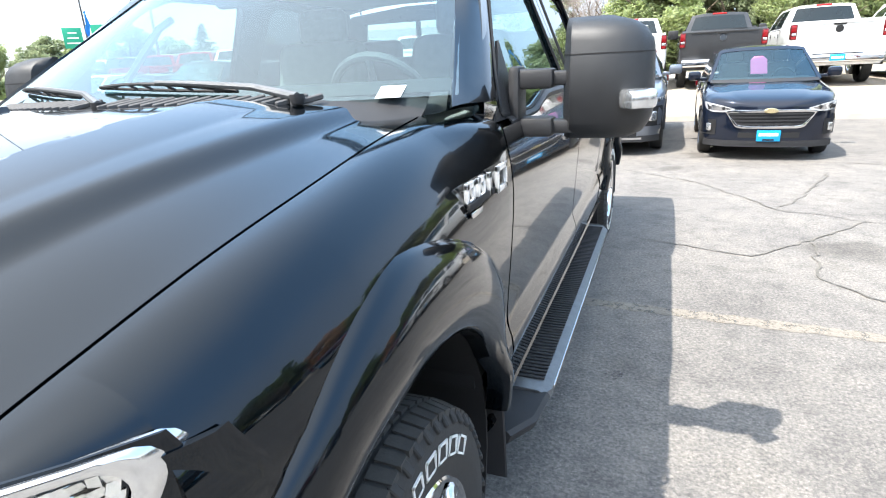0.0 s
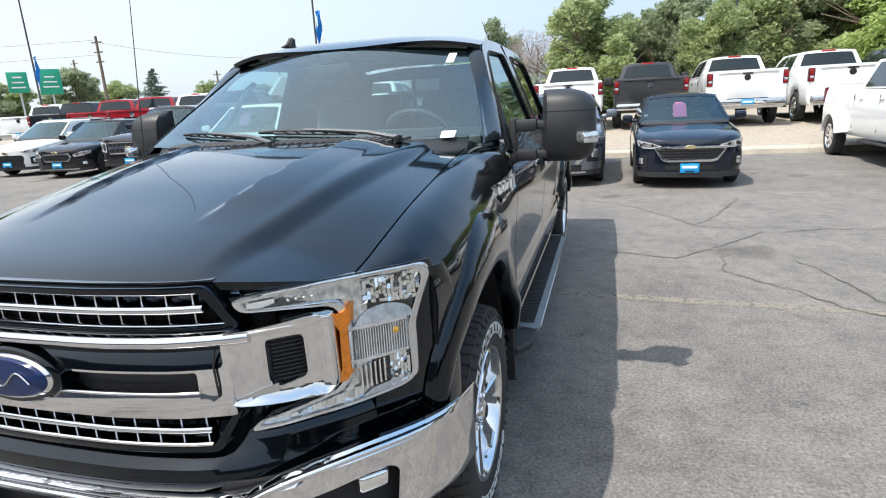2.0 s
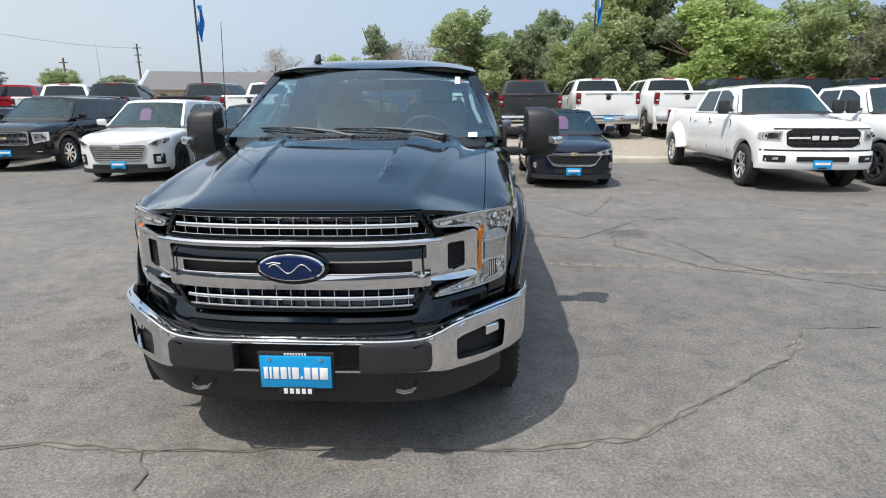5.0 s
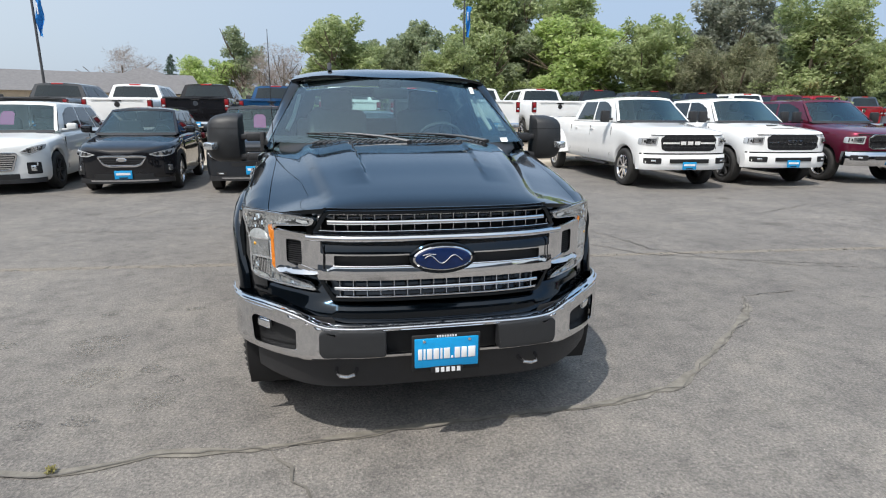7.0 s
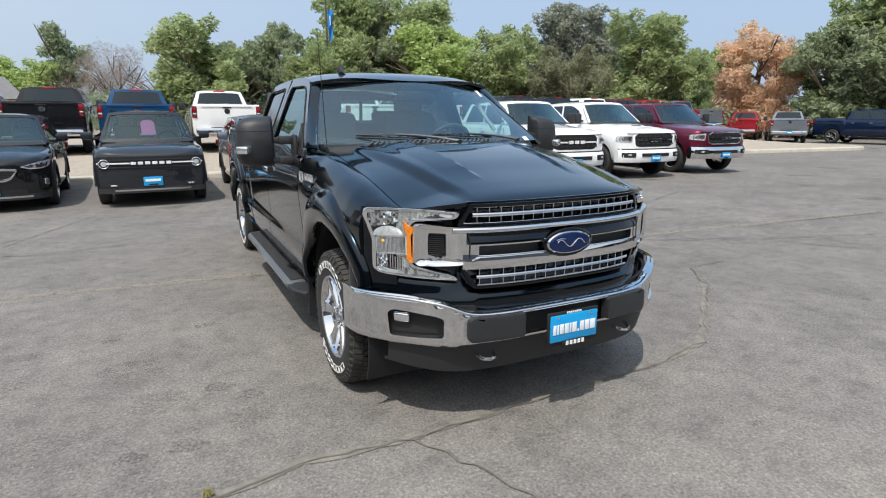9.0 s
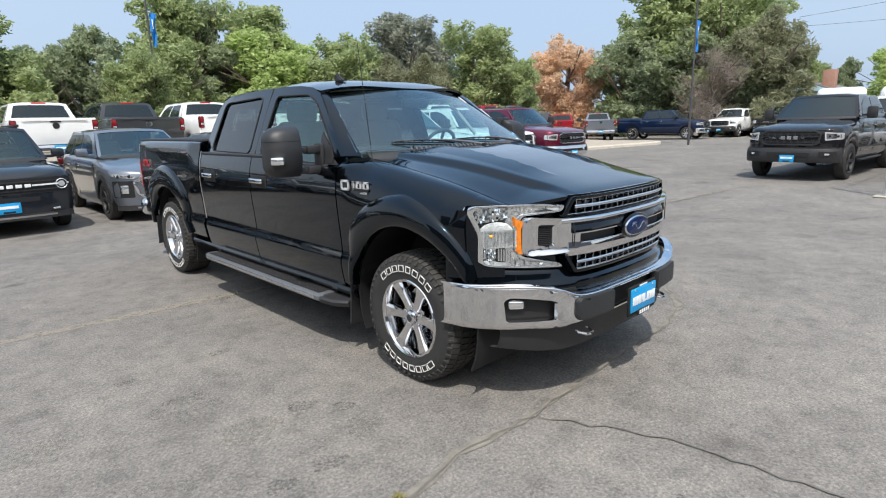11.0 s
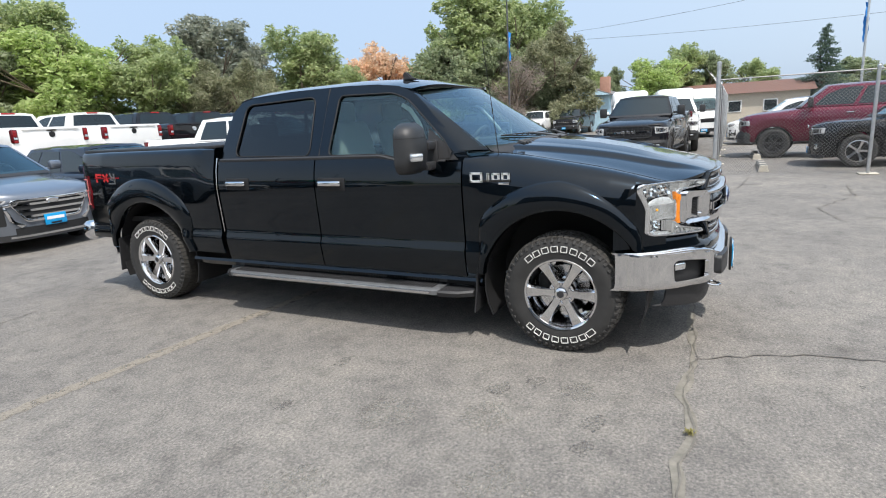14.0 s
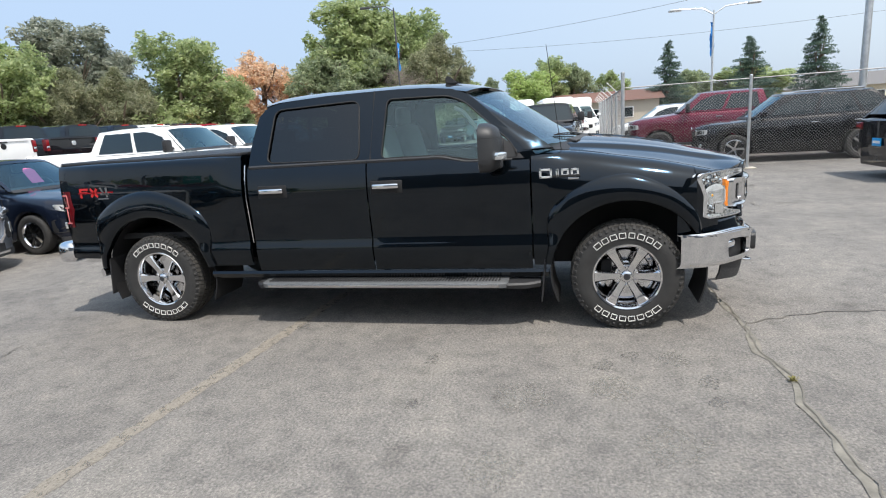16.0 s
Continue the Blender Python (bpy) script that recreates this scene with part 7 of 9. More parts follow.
for sg in (-1, 1):
    bm = bmesh.new()
    wf, wr_ = rounded([(p[0], p[1], 0) for p in WIN_F], 0.05), rounded([(p[0], p[1], 0) for p in WIN_R], 0.07)
    dense = []
    for a, b in zip(SIDE_OUT, SIDE_OUT[1:] + SIDE_OUT[:1]):
        for k in range(4):
            dense.append((lerp(a[0], b[0], k / 4), lerp(a[1], b[1], k / 4)))
    poly_face(bm, [to_side(p, sg) for p in dense], [[to_side(p, sg) for p in wf], [to_side(p, sg) for p in wr_]])
    bmesh.ops.recalc_face_normals(bm, faces=bm.faces)
    if sum((f.normal.x for f in bm.faces)) * sg < 0:
        bmesh.ops.reverse_faces(bm, faces=bm.faces)
    r = bmesh.ops.solidify(bm, geom=list(bm.faces), thickness=0.03)
    pil = part("door_frame", bm, M_BLACK, truck)
    for w, mat, nm in ((wf, M_SIDE_GLASS, "front_side_window"), (wr_, M_PRIVACY, "rear_side_window")):
        bm = bmesh.new()
        poly_face(bm, [to_side(p, sg, -0.014) for p in w], [])
        bmesh.ops.recalc_face_normals(bm, faces=bm.faces)
        g = part(nm, bm, mat, truck)
        bm = bmesh.new()
        tube(bm, [to_side(p, sg, 0.001) for p in w], 0.006, 5, close=True)
        part("window_seal", bm, M_DARK, g)
    # upright of the door split and the front quarter sail
    bm = bmesh.new()
    pts = [(1.905, 1.345), (1.895, 1.865)]
    tube(bm, [to_side(p, sg, 0.0) for p in pts], 0.006, 5)
    part("door_gap", bm, M_DARK, pil)
    bm = bmesh.new()
    poly_face(bm, [to_side(p, sg, 0.006) for p in ((0.715, 1.30), (0.955, 1.30), (0.955, 1.52), (0.80, 1.40))], [])
    thicken(bm, 0.012)
    part("mirror_sail", bm, M_PLASTIC, truck)
    # A-pillar
    bm = bmesh.new()
    rows = []
    for z in np.linspace(1.36, 1.812, 10):
        xg = green_x(0.9, z)
        ys_ = tab(z, [p[1] for p in SIDE_OUT[:6]], [p[0] for p in SIDE_OUT[:6]])
        xi = glass_half(z) - 0.008
        yi = shield_y(xi, z)
        rows.append([(sg * (xg + 0.0), ys_ + 0.05, z), (sg * (xg - 0.004), ys_ - 0.005, z), (sg * (xg - 0.035), lerp(ys_, yi, 0.5) - 0.012, z + 0.002), (sg * xi, yi - 0.006, z)])
    sheet(bm, rows)
    thicken(bm, 0.02)
    part("windshield_pillar", bm, M_BLACK, truck)

# roof skin
bm = bmesh.new()
rows = []
for k in range(29):
    v = k / 28
    row = []
    for q in range(33):
        f = -1 + q / 16
        zs = 1.822 - 0.030 * f * f
        y0 = shield_y(f * 0.68, zs)
        y1 = 2.950 - 0.09 * f * f
        y = lerp(y0, y1, v)
        edge = roof_edge(y)
        crown = 1.928 + curve(y, [0.95, 1.05, 1.2, 1.45, 1.8, 2.4, 2.8, 3.0], [-0.108, -0.072, -0.036, -0.010, 0.004, 0.0, -0.02, -0.07])
        z = edge + (crown - edge) * (1 - abs(f) ** 3.2)
        x = f * green_x(y, edge)
        row.append((x, y, z))
    rows.append(row)
sheet(bm, rows)
thicken(bm, 0.02)
part("roof", bm, M_BLACK, truck)
bm = bmesh.new()
rows = []
for k in range(9):
    y = lerp(1.25, 2.88, k / 8)
    rows.append([(x, y, 1.862 - 0.02 * (x / 0.66) ** 2) for x in np.linspace(-0.66, 0.66, 7)])
sheet(bm, rows)
thicken(bm, 0.008)
part("headliner", bm, M_HEADLINER, truck)

# windscreen
bm = bmesh.new()
rows = []
for v in np.linspace(0, 1, 10):
    row = []
    for f in np.linspace(-1, 1, 25):
        zz = lerp(1.385, 1.824 - 0.030 * f * f, v)
        x = f * glass_half(zz)
        row.append((x, shield_y(x, zz) + 0.004, zz))
    rows.append(row)
sheet(bm, rows)
bmesh.ops.recalc_face_normals(bm, faces=bm.faces)
ws = part("windshield", bm, M_WINDSHIELD, truck)
# dark border band round the glass
bm = bmesh.new()
rows = []
for f in np.linspace(-1, 1, 25):
    row = []
    for z in (1.395, 1.425):
        x = f * (green_x(0.9, z) - 0.060)
        row.append((x, shield_y(x, z) + 0.016, z))
    rows.append(row)
sheet(bm, rows)
rows = []
for f in np.linspace(-1, 1, 25):
    row = []
    for z in (1.813, 1.827):
        zz = z - 0.030 * f * f
        x = f * (glass_half(zz) - 0.010)
        row.append((x, shield_y(x, zz) + 0.016, zz))
    rows.append(row)
sheet(bm, rows)
thicken(bm, 0.003)
part("glass_border", bm, M_DARK, ws)
for x, z, w, h, nm in ((0.612, 1.748, 0.036, 0.05, "sticker"), (0.722, 1.400, 0.056, 0.026, "paper_tag")):
    bm = bmesh.new()
    rows = [[(x + dx, shield_y(x + dx, z + dz) - 0.003, z + dz) for dx in (-w / 2, 0, w / 2)] for dz in (-h / 2, h / 2)]
    sheet(bm, rows)
    thicken(bm, 0.001)
    part(nm, bm, M_WHITE_MARK, ws, "small white paper tag on the glass")
part("camera_housing", box_of((-0.02, shield_y(0, 1.79) + 0.10, 1.785), (0.16, 0.12, 0.06), 0.02), M_DARK, ws)
bm = bmesh.new()
rbox(bm, (-0.02, shield_y(0, 1.72) + 0.12, 1.715), (0.26, 0.04, 0.075), 0.02)
part("rear_view_mirror", bm, M_DARK, truck)

# cab back wall with its window
bm = bmesh.new()
outer = [(-0.90, 2.985, 1.337), (0.90, 2.985, 1.337), (0.80, 2.955, 1.60), (0.70, 2.885, 1.80), (0.30, 2.925, 1.84), (-0.30, 2.925, 1.84), (-0.70, 2.885, 1.80), (-0.80, 2.955, 1.60)]
hole = [(-0.68, 2.977, 1.42), (0.68, 2.977, 1.42), (0.60, 2.920, 1.74), (-0.60, 2.920, 1.74)]
poly_face(bm, outer, [hole])
thicken(bm, 0.02)
part("cab_back", bm, M_BLACK, truck)
bm = bmesh.new()
poly_face(bm, [(p[0], p[1] - 0.004, p[2]) for p in hole], [])
bw = part("back_window", bm, M_SIDE_GLASS, truck)
for x in (-0.24, 0.24):
    part("slider_rail", box_of((x, 2.965, 1.59), (0.03, 0.03, 0.34), 0.006, 2, Matrix.Rotation(radians(4), 4, 'X')), M_DARK, bw)
part("cab_lower_back", box_of((0, 2.99, 0.95), (1.86, 0.03, 0.80)), M_BLACK, truck)

# antenna fin and mast
bm = bmesh.new()
fin = [(-0.085, 0.0), (0.060, 0.0), (0.058, 0.062), (0.028, 0.066), (-0.02, 0.022)]
prism(bm, [(1.31 + a, 1.890 + b) for a, b in fin], -0.472, -0.438, "yz")
bmesh.ops.bevel(bm, geom=list(bm.edges), offset=0.008, segments=2, affect='EDGES')
part("roof_fin", bm, M_PLASTIC, truck)
bm = bmesh.new()
tube(bm, [(-0.83, 0.43, 1.25), (-0.83, 0.45, 1.33), (-0.835, 0.54, 2.08)], 0.004, 5, r_end=0.002)
lathe(bm, [(0.0, 0.05), (0.014, 0.03), (0.016, 0.0)], (-0.83, 0.43, 1.285), 8, 'z')
part("radio_mast", bm, M_DARK, truck)

# ---- interior ----
part("floor_pan", box_of((0, 1.75, 0.62), (1.82, 2.5, 0.06)), M_DARK, truck)
bm = bmesh.new()
rbox(bm, (0, 0.83, 1.27), (1.66, 0.55, 0.20), 0.06, 3)
rbox(bm, (0, 0.98, 1.05), (1.60, 0.30, 0.36), 0.05)
rbox(bm, (0.38, 0.90, 1.375), (0.42, 0.26, 0.07), 0.03)
part("dashboard", bm, M_TRIM_IN, truck)
for sg in (-1, 1):
    st = part("front_seat", box_of((sg * 0.40, 1.62, 0.92), (0.54, 0.54, 0.22), 0.07, 3), M_SEAT, truck)
    part("seat_back", box_of((sg * 0.40, 1.93, 1.28), (0.52, 0.16, 0.66), 0.07, 3, Matrix.Rotation(radians(-14), 4, 'X')), M_SEAT, st)
    bm = bmesh.new()
    rbox(bm, (sg * 0.40, 2.02, 1.68), (0.28, 0.10, 0.18), 0.045, 3)
    for q in (-0.06, 0.06):
        tube(bm, [(sg * 0.40 + q, 2.01, 1.55), (sg * 0.40 + q, 2.02, 1.66)], 0.007, 6)
    part("headrest", bm, M_SEAT, st)
    part("rear_headrest", box_of((sg * 0.48, 2.86, 1.55), (0.30, 0.10, 0.16), 0.04, 3), M_SEAT, truck)
    bm = bmesh.new()
    rbox(bm, (sg * 0.90, 1.85, 1.16), (0.03, 2.1, 0.30), 0.01)
    part("door_trim", bm, M_TRIM_IN, truck)
bench = part("rear_bench", box_of((0, 2.55, 0.92), (1.60, 0.5, 0.22), 0.06, 3), M_SEAT, truck)
part("bench_back", box_of((0, 2.84, 1.22), (1.60, 0.14, 0.60), 0.06, 3), M_SEAT, bench)
bm = bmesh.new()
R3 = Matrix.Translation((0.38, 1.12, 1.33)) @ Matrix.Rotation(radians(-62), 4, 'X')
tube(bm, [R3 @ Vector((0.19 * math.cos(a), 0.19 * math.sin(a), 0)) for a in (2 * math.pi * k / 28 for k in range(28))], 0.016, 8, close=True)
for a in (0.3, math.pi - 0.3, -math.pi / 2):
    tube(bm, [R3 @ Vector((0, 0, -0.02)), R3 @ Vector((0.18 * math.cos(a), 0.18 * math.sin(a), 0))], 0.014, 6)
lathe(bm, [(0.0, 0.0), (0.06, 0.005), (0.065, 0.03)], (0.38, 1.10, 1.32), 12, 'y')
part("steering_wheel", bm, M_TRIM_IN, truck)
bm = bmesh.new()
for sg in (-1, 1):
    tube(bm, [(sg * 0.78, 1.04, 1.45), (sg * 0.73, 1.10, 1.55), (sg * 0.70, 1.19, 1.66), (sg * 0.69, 1.26, 1.70)], 0.016, 6)
part("grab_handle", bm, M_HEADLINER, truck)


# ---- front end ----


def nose(x):
    return curve(abs(x), FX, FY)


def on_nose(off):
    return lambda x, z: (x, nose(x) - off, z)


# body-colour backing behind grille, lamps and the valance
bm = bmesh.new()
rows = []
for x in np.linspace(-0.93, 0.93, 61):
    y = nose(x)
    e = min(1.0, max(0.0, (abs(x) - 0.50) / 0.10))
    zs = ((0.55, 0.05), (0.60, 0.015), (0.645, -0.015), (0.675, -0.018), (0.70, -0.012 + 0.006 * e), (0.725, 0.018 - 0.012 * e), (0.75, 0.045 - 0.035 * e), (0.772, 0.05 - 0.03 * e), (0.80, 0.065), (0.95, 0.075), (1.08, 0.085))
    rows.append([(x, y + dy, z) for z, dy in zs])
sheet(bm, rows)
thicken(bm, 0.02)
part("front_fascia", bm, M_BLACK, truck)
part("radiator_core", strip_of(-0.60, 0.60, 0.74, 1.13, nose, -0.075, 0.02, 16), M_DARK, truck)
for sg in (-1, 1):
    corner = [(0.80, 0.66), (0.955, 0.66), (0.955, 1.0), (0.935, 1.10), (0.80, 1.10)]
    part("fender_corner", panel(flip(corner, sg), [], on_nose(-0.008), 0.02), M_BLACK, truck)

grille = part("grille", strip_of(-0.52, 0.52, 1.140, 1.168, nose, -0.014, 0.05, 24), M_BLACK, truck)
UP_HOLE = [(-0.500, 1.143), (0.500, 1.143), (0.548, 1.062), (-0.548, 1.062)]
UP_OUT = [(-0.515, 1.160), (0.515, 1.160), (0.575, 1.052), (-0.575, 1.052)]
LO_HOLE = [(-0.535, 0.846), (0.535, 0.846), (0.478, 0.757), (-0.478, 0.757)]
LO_OUT = [(-0.560, 0.856), (0.560, 0.856), (0.495, 0.742), (-0.495, 0.742)]
for out_, hole_ in ((UP_OUT, UP_HOLE), (LO_OUT, LO_HOLE)):
    part("grille_surround", panel(rnd(out_, 0.02), [rnd(hole_, 0.015)], on_nose(0.004), 0.06, 0.05, 0.003), M_BLACK, grille)


def grid_field(hole, bars, nv):
    """Chrome lattice of one grille opening: thin uprights, a broad bar and thin edges."""
    (x1, zt), (x0, zb) = hole[1], hole[2]
    for zz, hh, oo, fw in bars:
        w = lerp(x0, x1, (zz - zb) / (zt - zb)) * fw
        bm = bmesh.new()
        rail(bm, -w, w, zz - hh / 2, zz + hh / 2, nose, oo, 0.004, 0.02, 22, 4)
        part("grille_bar", bm, M_CHROME, grille)
    wide = max(x0, x1)
    for k in range(nv):
        x = lerp(-wide * 0.97, wide * 0.97, k / (nv - 1))
        lo, hi = zb, zt
        if abs(x) > min(x0, x1):
            q = (abs(x) - min(x0, x1)) / abs(x1 - x0)
            if x0 > x1:
                hi = lerp(zt, zb, q)
            else:
                lo = lerp(zb, zt, q)
        part("grille_slat", box_of((x, nose(x) + 0.030, (lo + hi) / 2), (0.0042, 0.03, hi - lo), 0.001, 1), M_BRIGHT, grille)


grid_field(UP_HOLE, [(1.106, 0.017, 0.004, 0.965), (1.140, 0.006, -0.012, 0.99), (1.066, 0.007, -0.006, 0.99)], 19)
grid_field(LO_HOLE, [(0.802, 0.015, 0.004, 0.95), (0.842, 0.005, -0.012, 0.98), (0.762, 0.010, 0.0, 0.99)], 18)

# the broad chrome bar: bright upper rail, dark band, flat lower rail round a slot
bm = bmesh.new()
rail(bm, -0.60, 0.60, 1.022, 1.052, nose, 0.026, 0.012, 0.07, 30)
part("chrome_rail", bm, M_CHROME, grille, "bright chrome rail of the grille")
SLOT = rnd([(-0.480, 0.914), (0.480, 0.914), (0.480, 0.960), (-0.480, 0.960)], 0.006, 2)
FACE = rnd([(-0.556, 0.846), (0.556, 0.846), (0.548, 1.024), (-0.548, 1.024)], 0.01, 2)


def bar_face(x, z):
    return (x, nose(x) - 0.022 + 0.030 * max(0.0, (z - 0.975) / 0.05) ** 1.5 - 0.010 * max(0.0, 1 - abs(z - 0.880) / 0.035), z)


# Gloss black band paints the dark reflection on the bar's upper half.
part("dark_reflection_band", panel(rnd([(-0.536, 0.968), (0.536, 0.968), (0.540, 1.022), (-0.540, 1.022)], 0.008, 2), [], lambda x, z: (x, bar_face(x, z)[1] - 0.004, z), 0.012, 0.03), M_BLACK, grille, "gloss black band standing for the dark reflection in the grille bar")
part("chrome_face", panel(FACE, [SLOT], bar_face, 0.05, 0.022), M_CHROME, grille, "flat chrome face of the grille bar")
bm = bmesh.new()
rail(bm, -0.485, 0.485, 0.908, 0.918, nose, 0.028, 0.006, 0.03, 22)
part("slot_edge", bm, M_CHROME, grille)
part("grille_slot", strip_of(-0.49, 0.49, 0.905, 0.965, nose, -0.012, 0.03, 20), M_DARK, grille)

LAMP = [(0.556, 1.118), (0.64, 1.127), (0.73, 1.131), (0.82, 1.130), (0.906, 1.122), (0.915, 1.085), (0.902, 1.035), (0.884, 0.965), (0.886, 0.815), (0.862, 0.797), (0.75, 0.792), (0.560, 0.786), (0.582, 0.812), (0.66, 0.829), (0.742, 0.852), (0.758, 0.90), (0.760, 1.02), (0.742, 1.068), (0.66, 1.079), (0.572, 1.087)]
INNER = [(0.578, 1.110), (0.64, 1.117), (0.73, 1.121), (0.82, 1.120), (0.893, 1.112), (0.902, 1.084), (0.890, 1.036), (0.872, 0.965), (0.874, 0.822), (0.856, 0.808), (0.75, 0.803), (0.577, 0.797), (0.590, 0.805), (0.66, 0.819), (0.750, 0.842), (0.770, 0.89), (0.772, 1.03), (0.752, 1.078), (0.66, 1.088), (0.585, 1.095)]
for sg in (-1, 1):
    # rounded chrome loop that clips into the lamp
    loop = rnd([(0.535, 1.050), (0.745, 1.066), (0.748, 0.856), (0.54, 0.872)], 0.028, 5)
    hole = rnd([(0.622, 1.020), (0.690, 1.020), (0.692, 0.915), (0.640, 0.900), (0.622, 0.912)], 0.012, 3)

    def loop_map(x, z):
        ax = abs(x)
        d = min(abs(z - 1.06), abs(z - 0.862), abs(0.748 - ax))
        return (x, nose(x) - 0.036 + 0.014 * min(1.0, d / 0.022) ** 2 - 0.006 * max(0, 1 - d / 0.01), z)
    part("lamp_bracket", panel(flip(loop, sg), [flip(hole, sg)], loop_map, 0.06, 0.016, 0.003), M_CHROME, grille, "rounded chrome bracket round a dark vent")
    part("bracket_notch", panel(flip([(0.545, 0.884), (0.640, 0.890), (0.640, 0.912)], sg), [], on_nose(0.026), 0.01), M_BRIGHT, grille)
    bm = bmesh.new()
    tube(bm, [(sg * 0.532, nose(0.532) - 0.030, 1.020), (sg * 0.524, nose(0.524) - 0.031, 0.975), (sg * 0.527, nose(0.527) - 0.031, 0.90)], 0.003, 5)
    part("bracket_seam", bm, M_DARK, grille)
    vent = part("bracket_vent", strip_of(sg * 0.618, sg * 0.697, 0.90, 1.024, nose, -0.006, 0.02, 5), M_DARK, grille)
    for k in range(11):
        part("vent_slat", strip_of(sg * 0.624, sg * 0.690, 0.910 + k * 0.010, 0.9135 + k * 0.010, nose, 0.004, 0.008, 3), M_PLASTIC, vent)

    # headlamp: bright C-shaped bezel, dark shell, reflectors, amber marker, clear cover
    lamp = part("headlight", panel(flip(rnd(LAMP, 0.02, 3), sg), [flip(rnd(INNER, 0.015, 3), sg)], on_nose(0.002), 0.05, 0.03, 0.003), M_BEZEL, truck, "clear C-shaped headlight with chrome reflectors")
    part("lamp_gasket", panel(flip([(0.5 + (q[0] - 0.5) * 1.0 + (0.006 if q[0] > 0.75 else -0.008), q[1] + (0.003 if q[1] > 1.09 else (-0.008 if q[1] < 0.82 else 0.0))) for q in LAMP], sg), [], on_nose(-0.014), 0.006, 0.05), M_BLACK, lamp)
    part("lamp_shell", panel(flip(INNER, sg), [], on_nose(-0.010), 0.003, 0.05), M_LAMP_BACK, lamp)
    # domed shelf over the turn signal, finely grained
    bm = bmesh.new()
    rows = []
    for k in range(17):
        a = math.pi * k / 16
        x = 0.829 + 0.052 * math.cos(a)
        zt = 0.994 - 0.1 * (x - 0.82) + 0.046 * math.sin(a)
        rows.append([(sg * x, nose(x) + d, lerp(0.994 - 0.1 * (x - 0.82), zt, u)) for u, d in ((0.0, -0.005), (0.35, -0.004), (0.7, 0.0), (1.0, 0.007))])
    sheet(bm, rows)
    thicken(bm, 0.001)
    part("optic_shelf", bm, M_LAMP_GRAIN, lamp, "grey grained shelf")
    # fluted turn-signal block with its orange bulb behind
    part("turn_signal_block", panel(flip([(0.779, 0.908), (0.872, 0.898), (0.872, 0.986), (0.779, 0.996)], sg), [], on_nose(-0.003), 0.005), M_LAMP_GRAIN, lamp)
    for k in range(20):
        x = lerp(0.782, 0.869, k / 19)
        part("optic_flute", box_of((sg * x, nose(x) - 0.001, 0.948 - 0.10 * (x - 0.82)), (0.0024, 0.007, 0.082)), M_LAMP_BODY, lamp)
    for z0 in (0.905, 0.993):
        part("optic_edge", strip_of(sg * 0.772, sg * 0.872, lambda x: z0 - 0.1 * (abs(x) - 0.82) - 0.004, lambda x: z0 - 0.1 * (abs(x) - 0.82) + 0.004, nose, 0.006, 0.012, 5), M_LAMP_BODY, lamp)
    bm = bmesh.new()
    bmesh.ops.create_uvsphere(bm, u_segments=10, v_segments=6, radius=0.009)
    bmesh.ops.translate(bm, vec=(sg * 0.848, nose(0.848) + 0.001, 0.962), verts=bm.verts)
    part("signal_bulb", bm, M_AMBER_PALE, lamp)
    # tall flutes of the lower bowl
    for k in range(6):
        x = 0.782 + 0.0085 * k
        part("bowl_flute", box_of((sg * x, nose(x) + 0.001, 0.858 + 0.0012 * k), (0.0045, 0.010, 0.066), 0.001, 1), M_REFLECTOR, lamp)
    # bright wedge and dark fillet in the upper arm
    part("arm_wedge", panel(flip([(0.588, 1.096), (0.640, 1.092), (0.640, 1.111), (0.592, 1.107)], sg), [], on_nose(0.003), 0.003), M_LAMP_SHELL, lamp)
    part("arm_fillet", panel(flip([(0.612, 1.092), (0.700, 1.091), (0.655, 1.106)], sg), [], on_nose(0.0045), 0.002), M_MIRROR_SHELL, lamp)
    for k in range(4):
        x = 0.665 + k * 0.014
        part("arm_facet", box_of((sg * x, nose(x) - 0.004, 1.101), (0.008, 0.005, 0.008), 0.002, 1), M_CHROME, lamp)
    rng = random.Random(5)
    # mosaics of small tilted mirrors: outer top corner, lower bowl, lower arm
    for x0, x1, zb_, zt_, nx, nz in ((0.795, 0.896, lambda x: 1.046 - 0.25 * (x - 0.83), lambda x: 1.111, 14, 6),
                                     (0.834, 0.871, lambda x: 0.812, lambda x: 0.896, 6, 9),
                                     (0.640, 0.780, lambda x: 0.804 + 0.04 * (x - 0.64), lambda x: 0.812 + 0.20 * (x - 0.64), 16, 1)):
        bm = bmesh.new()
        for i in range(nx):
            for k in range(nz):
                if rng.random() < 0.05:
                    continue
                cell = []
                tx, tz = rng.uniform(-0.9, 0.9), rng.uniform(-0.9, 0.9)
                for di, dk in ((0, 0), (1, 0), (1, 1), (0, 1)):
                    x = lerp(x0, x1, (i + di) / nx)
                    z = lerp(zb_(x), zt_(x), (k + dk) / nz)
                    cell.append(bm.verts.new((sg * x, nose(x) + 0.002 + 0.0075 * max(-1.0, min(1.0, tx * (di - 0.5) + tz * (dk - 0.5))), z)))
                bm.faces.new(cell)
        part("reflector_mosaic", bm, M_REFLECTOR, lamp, "faceted mirror reflector", smooth=False)
    part("lower_recess", panel(flip([(0.780, 0.806), (0.868, 0.806), (0.868, 0.828), (0.800, 0.822)], sg), [], on_nose(-0.001), 0.002), M_LAMP_GRAIN, lamp)
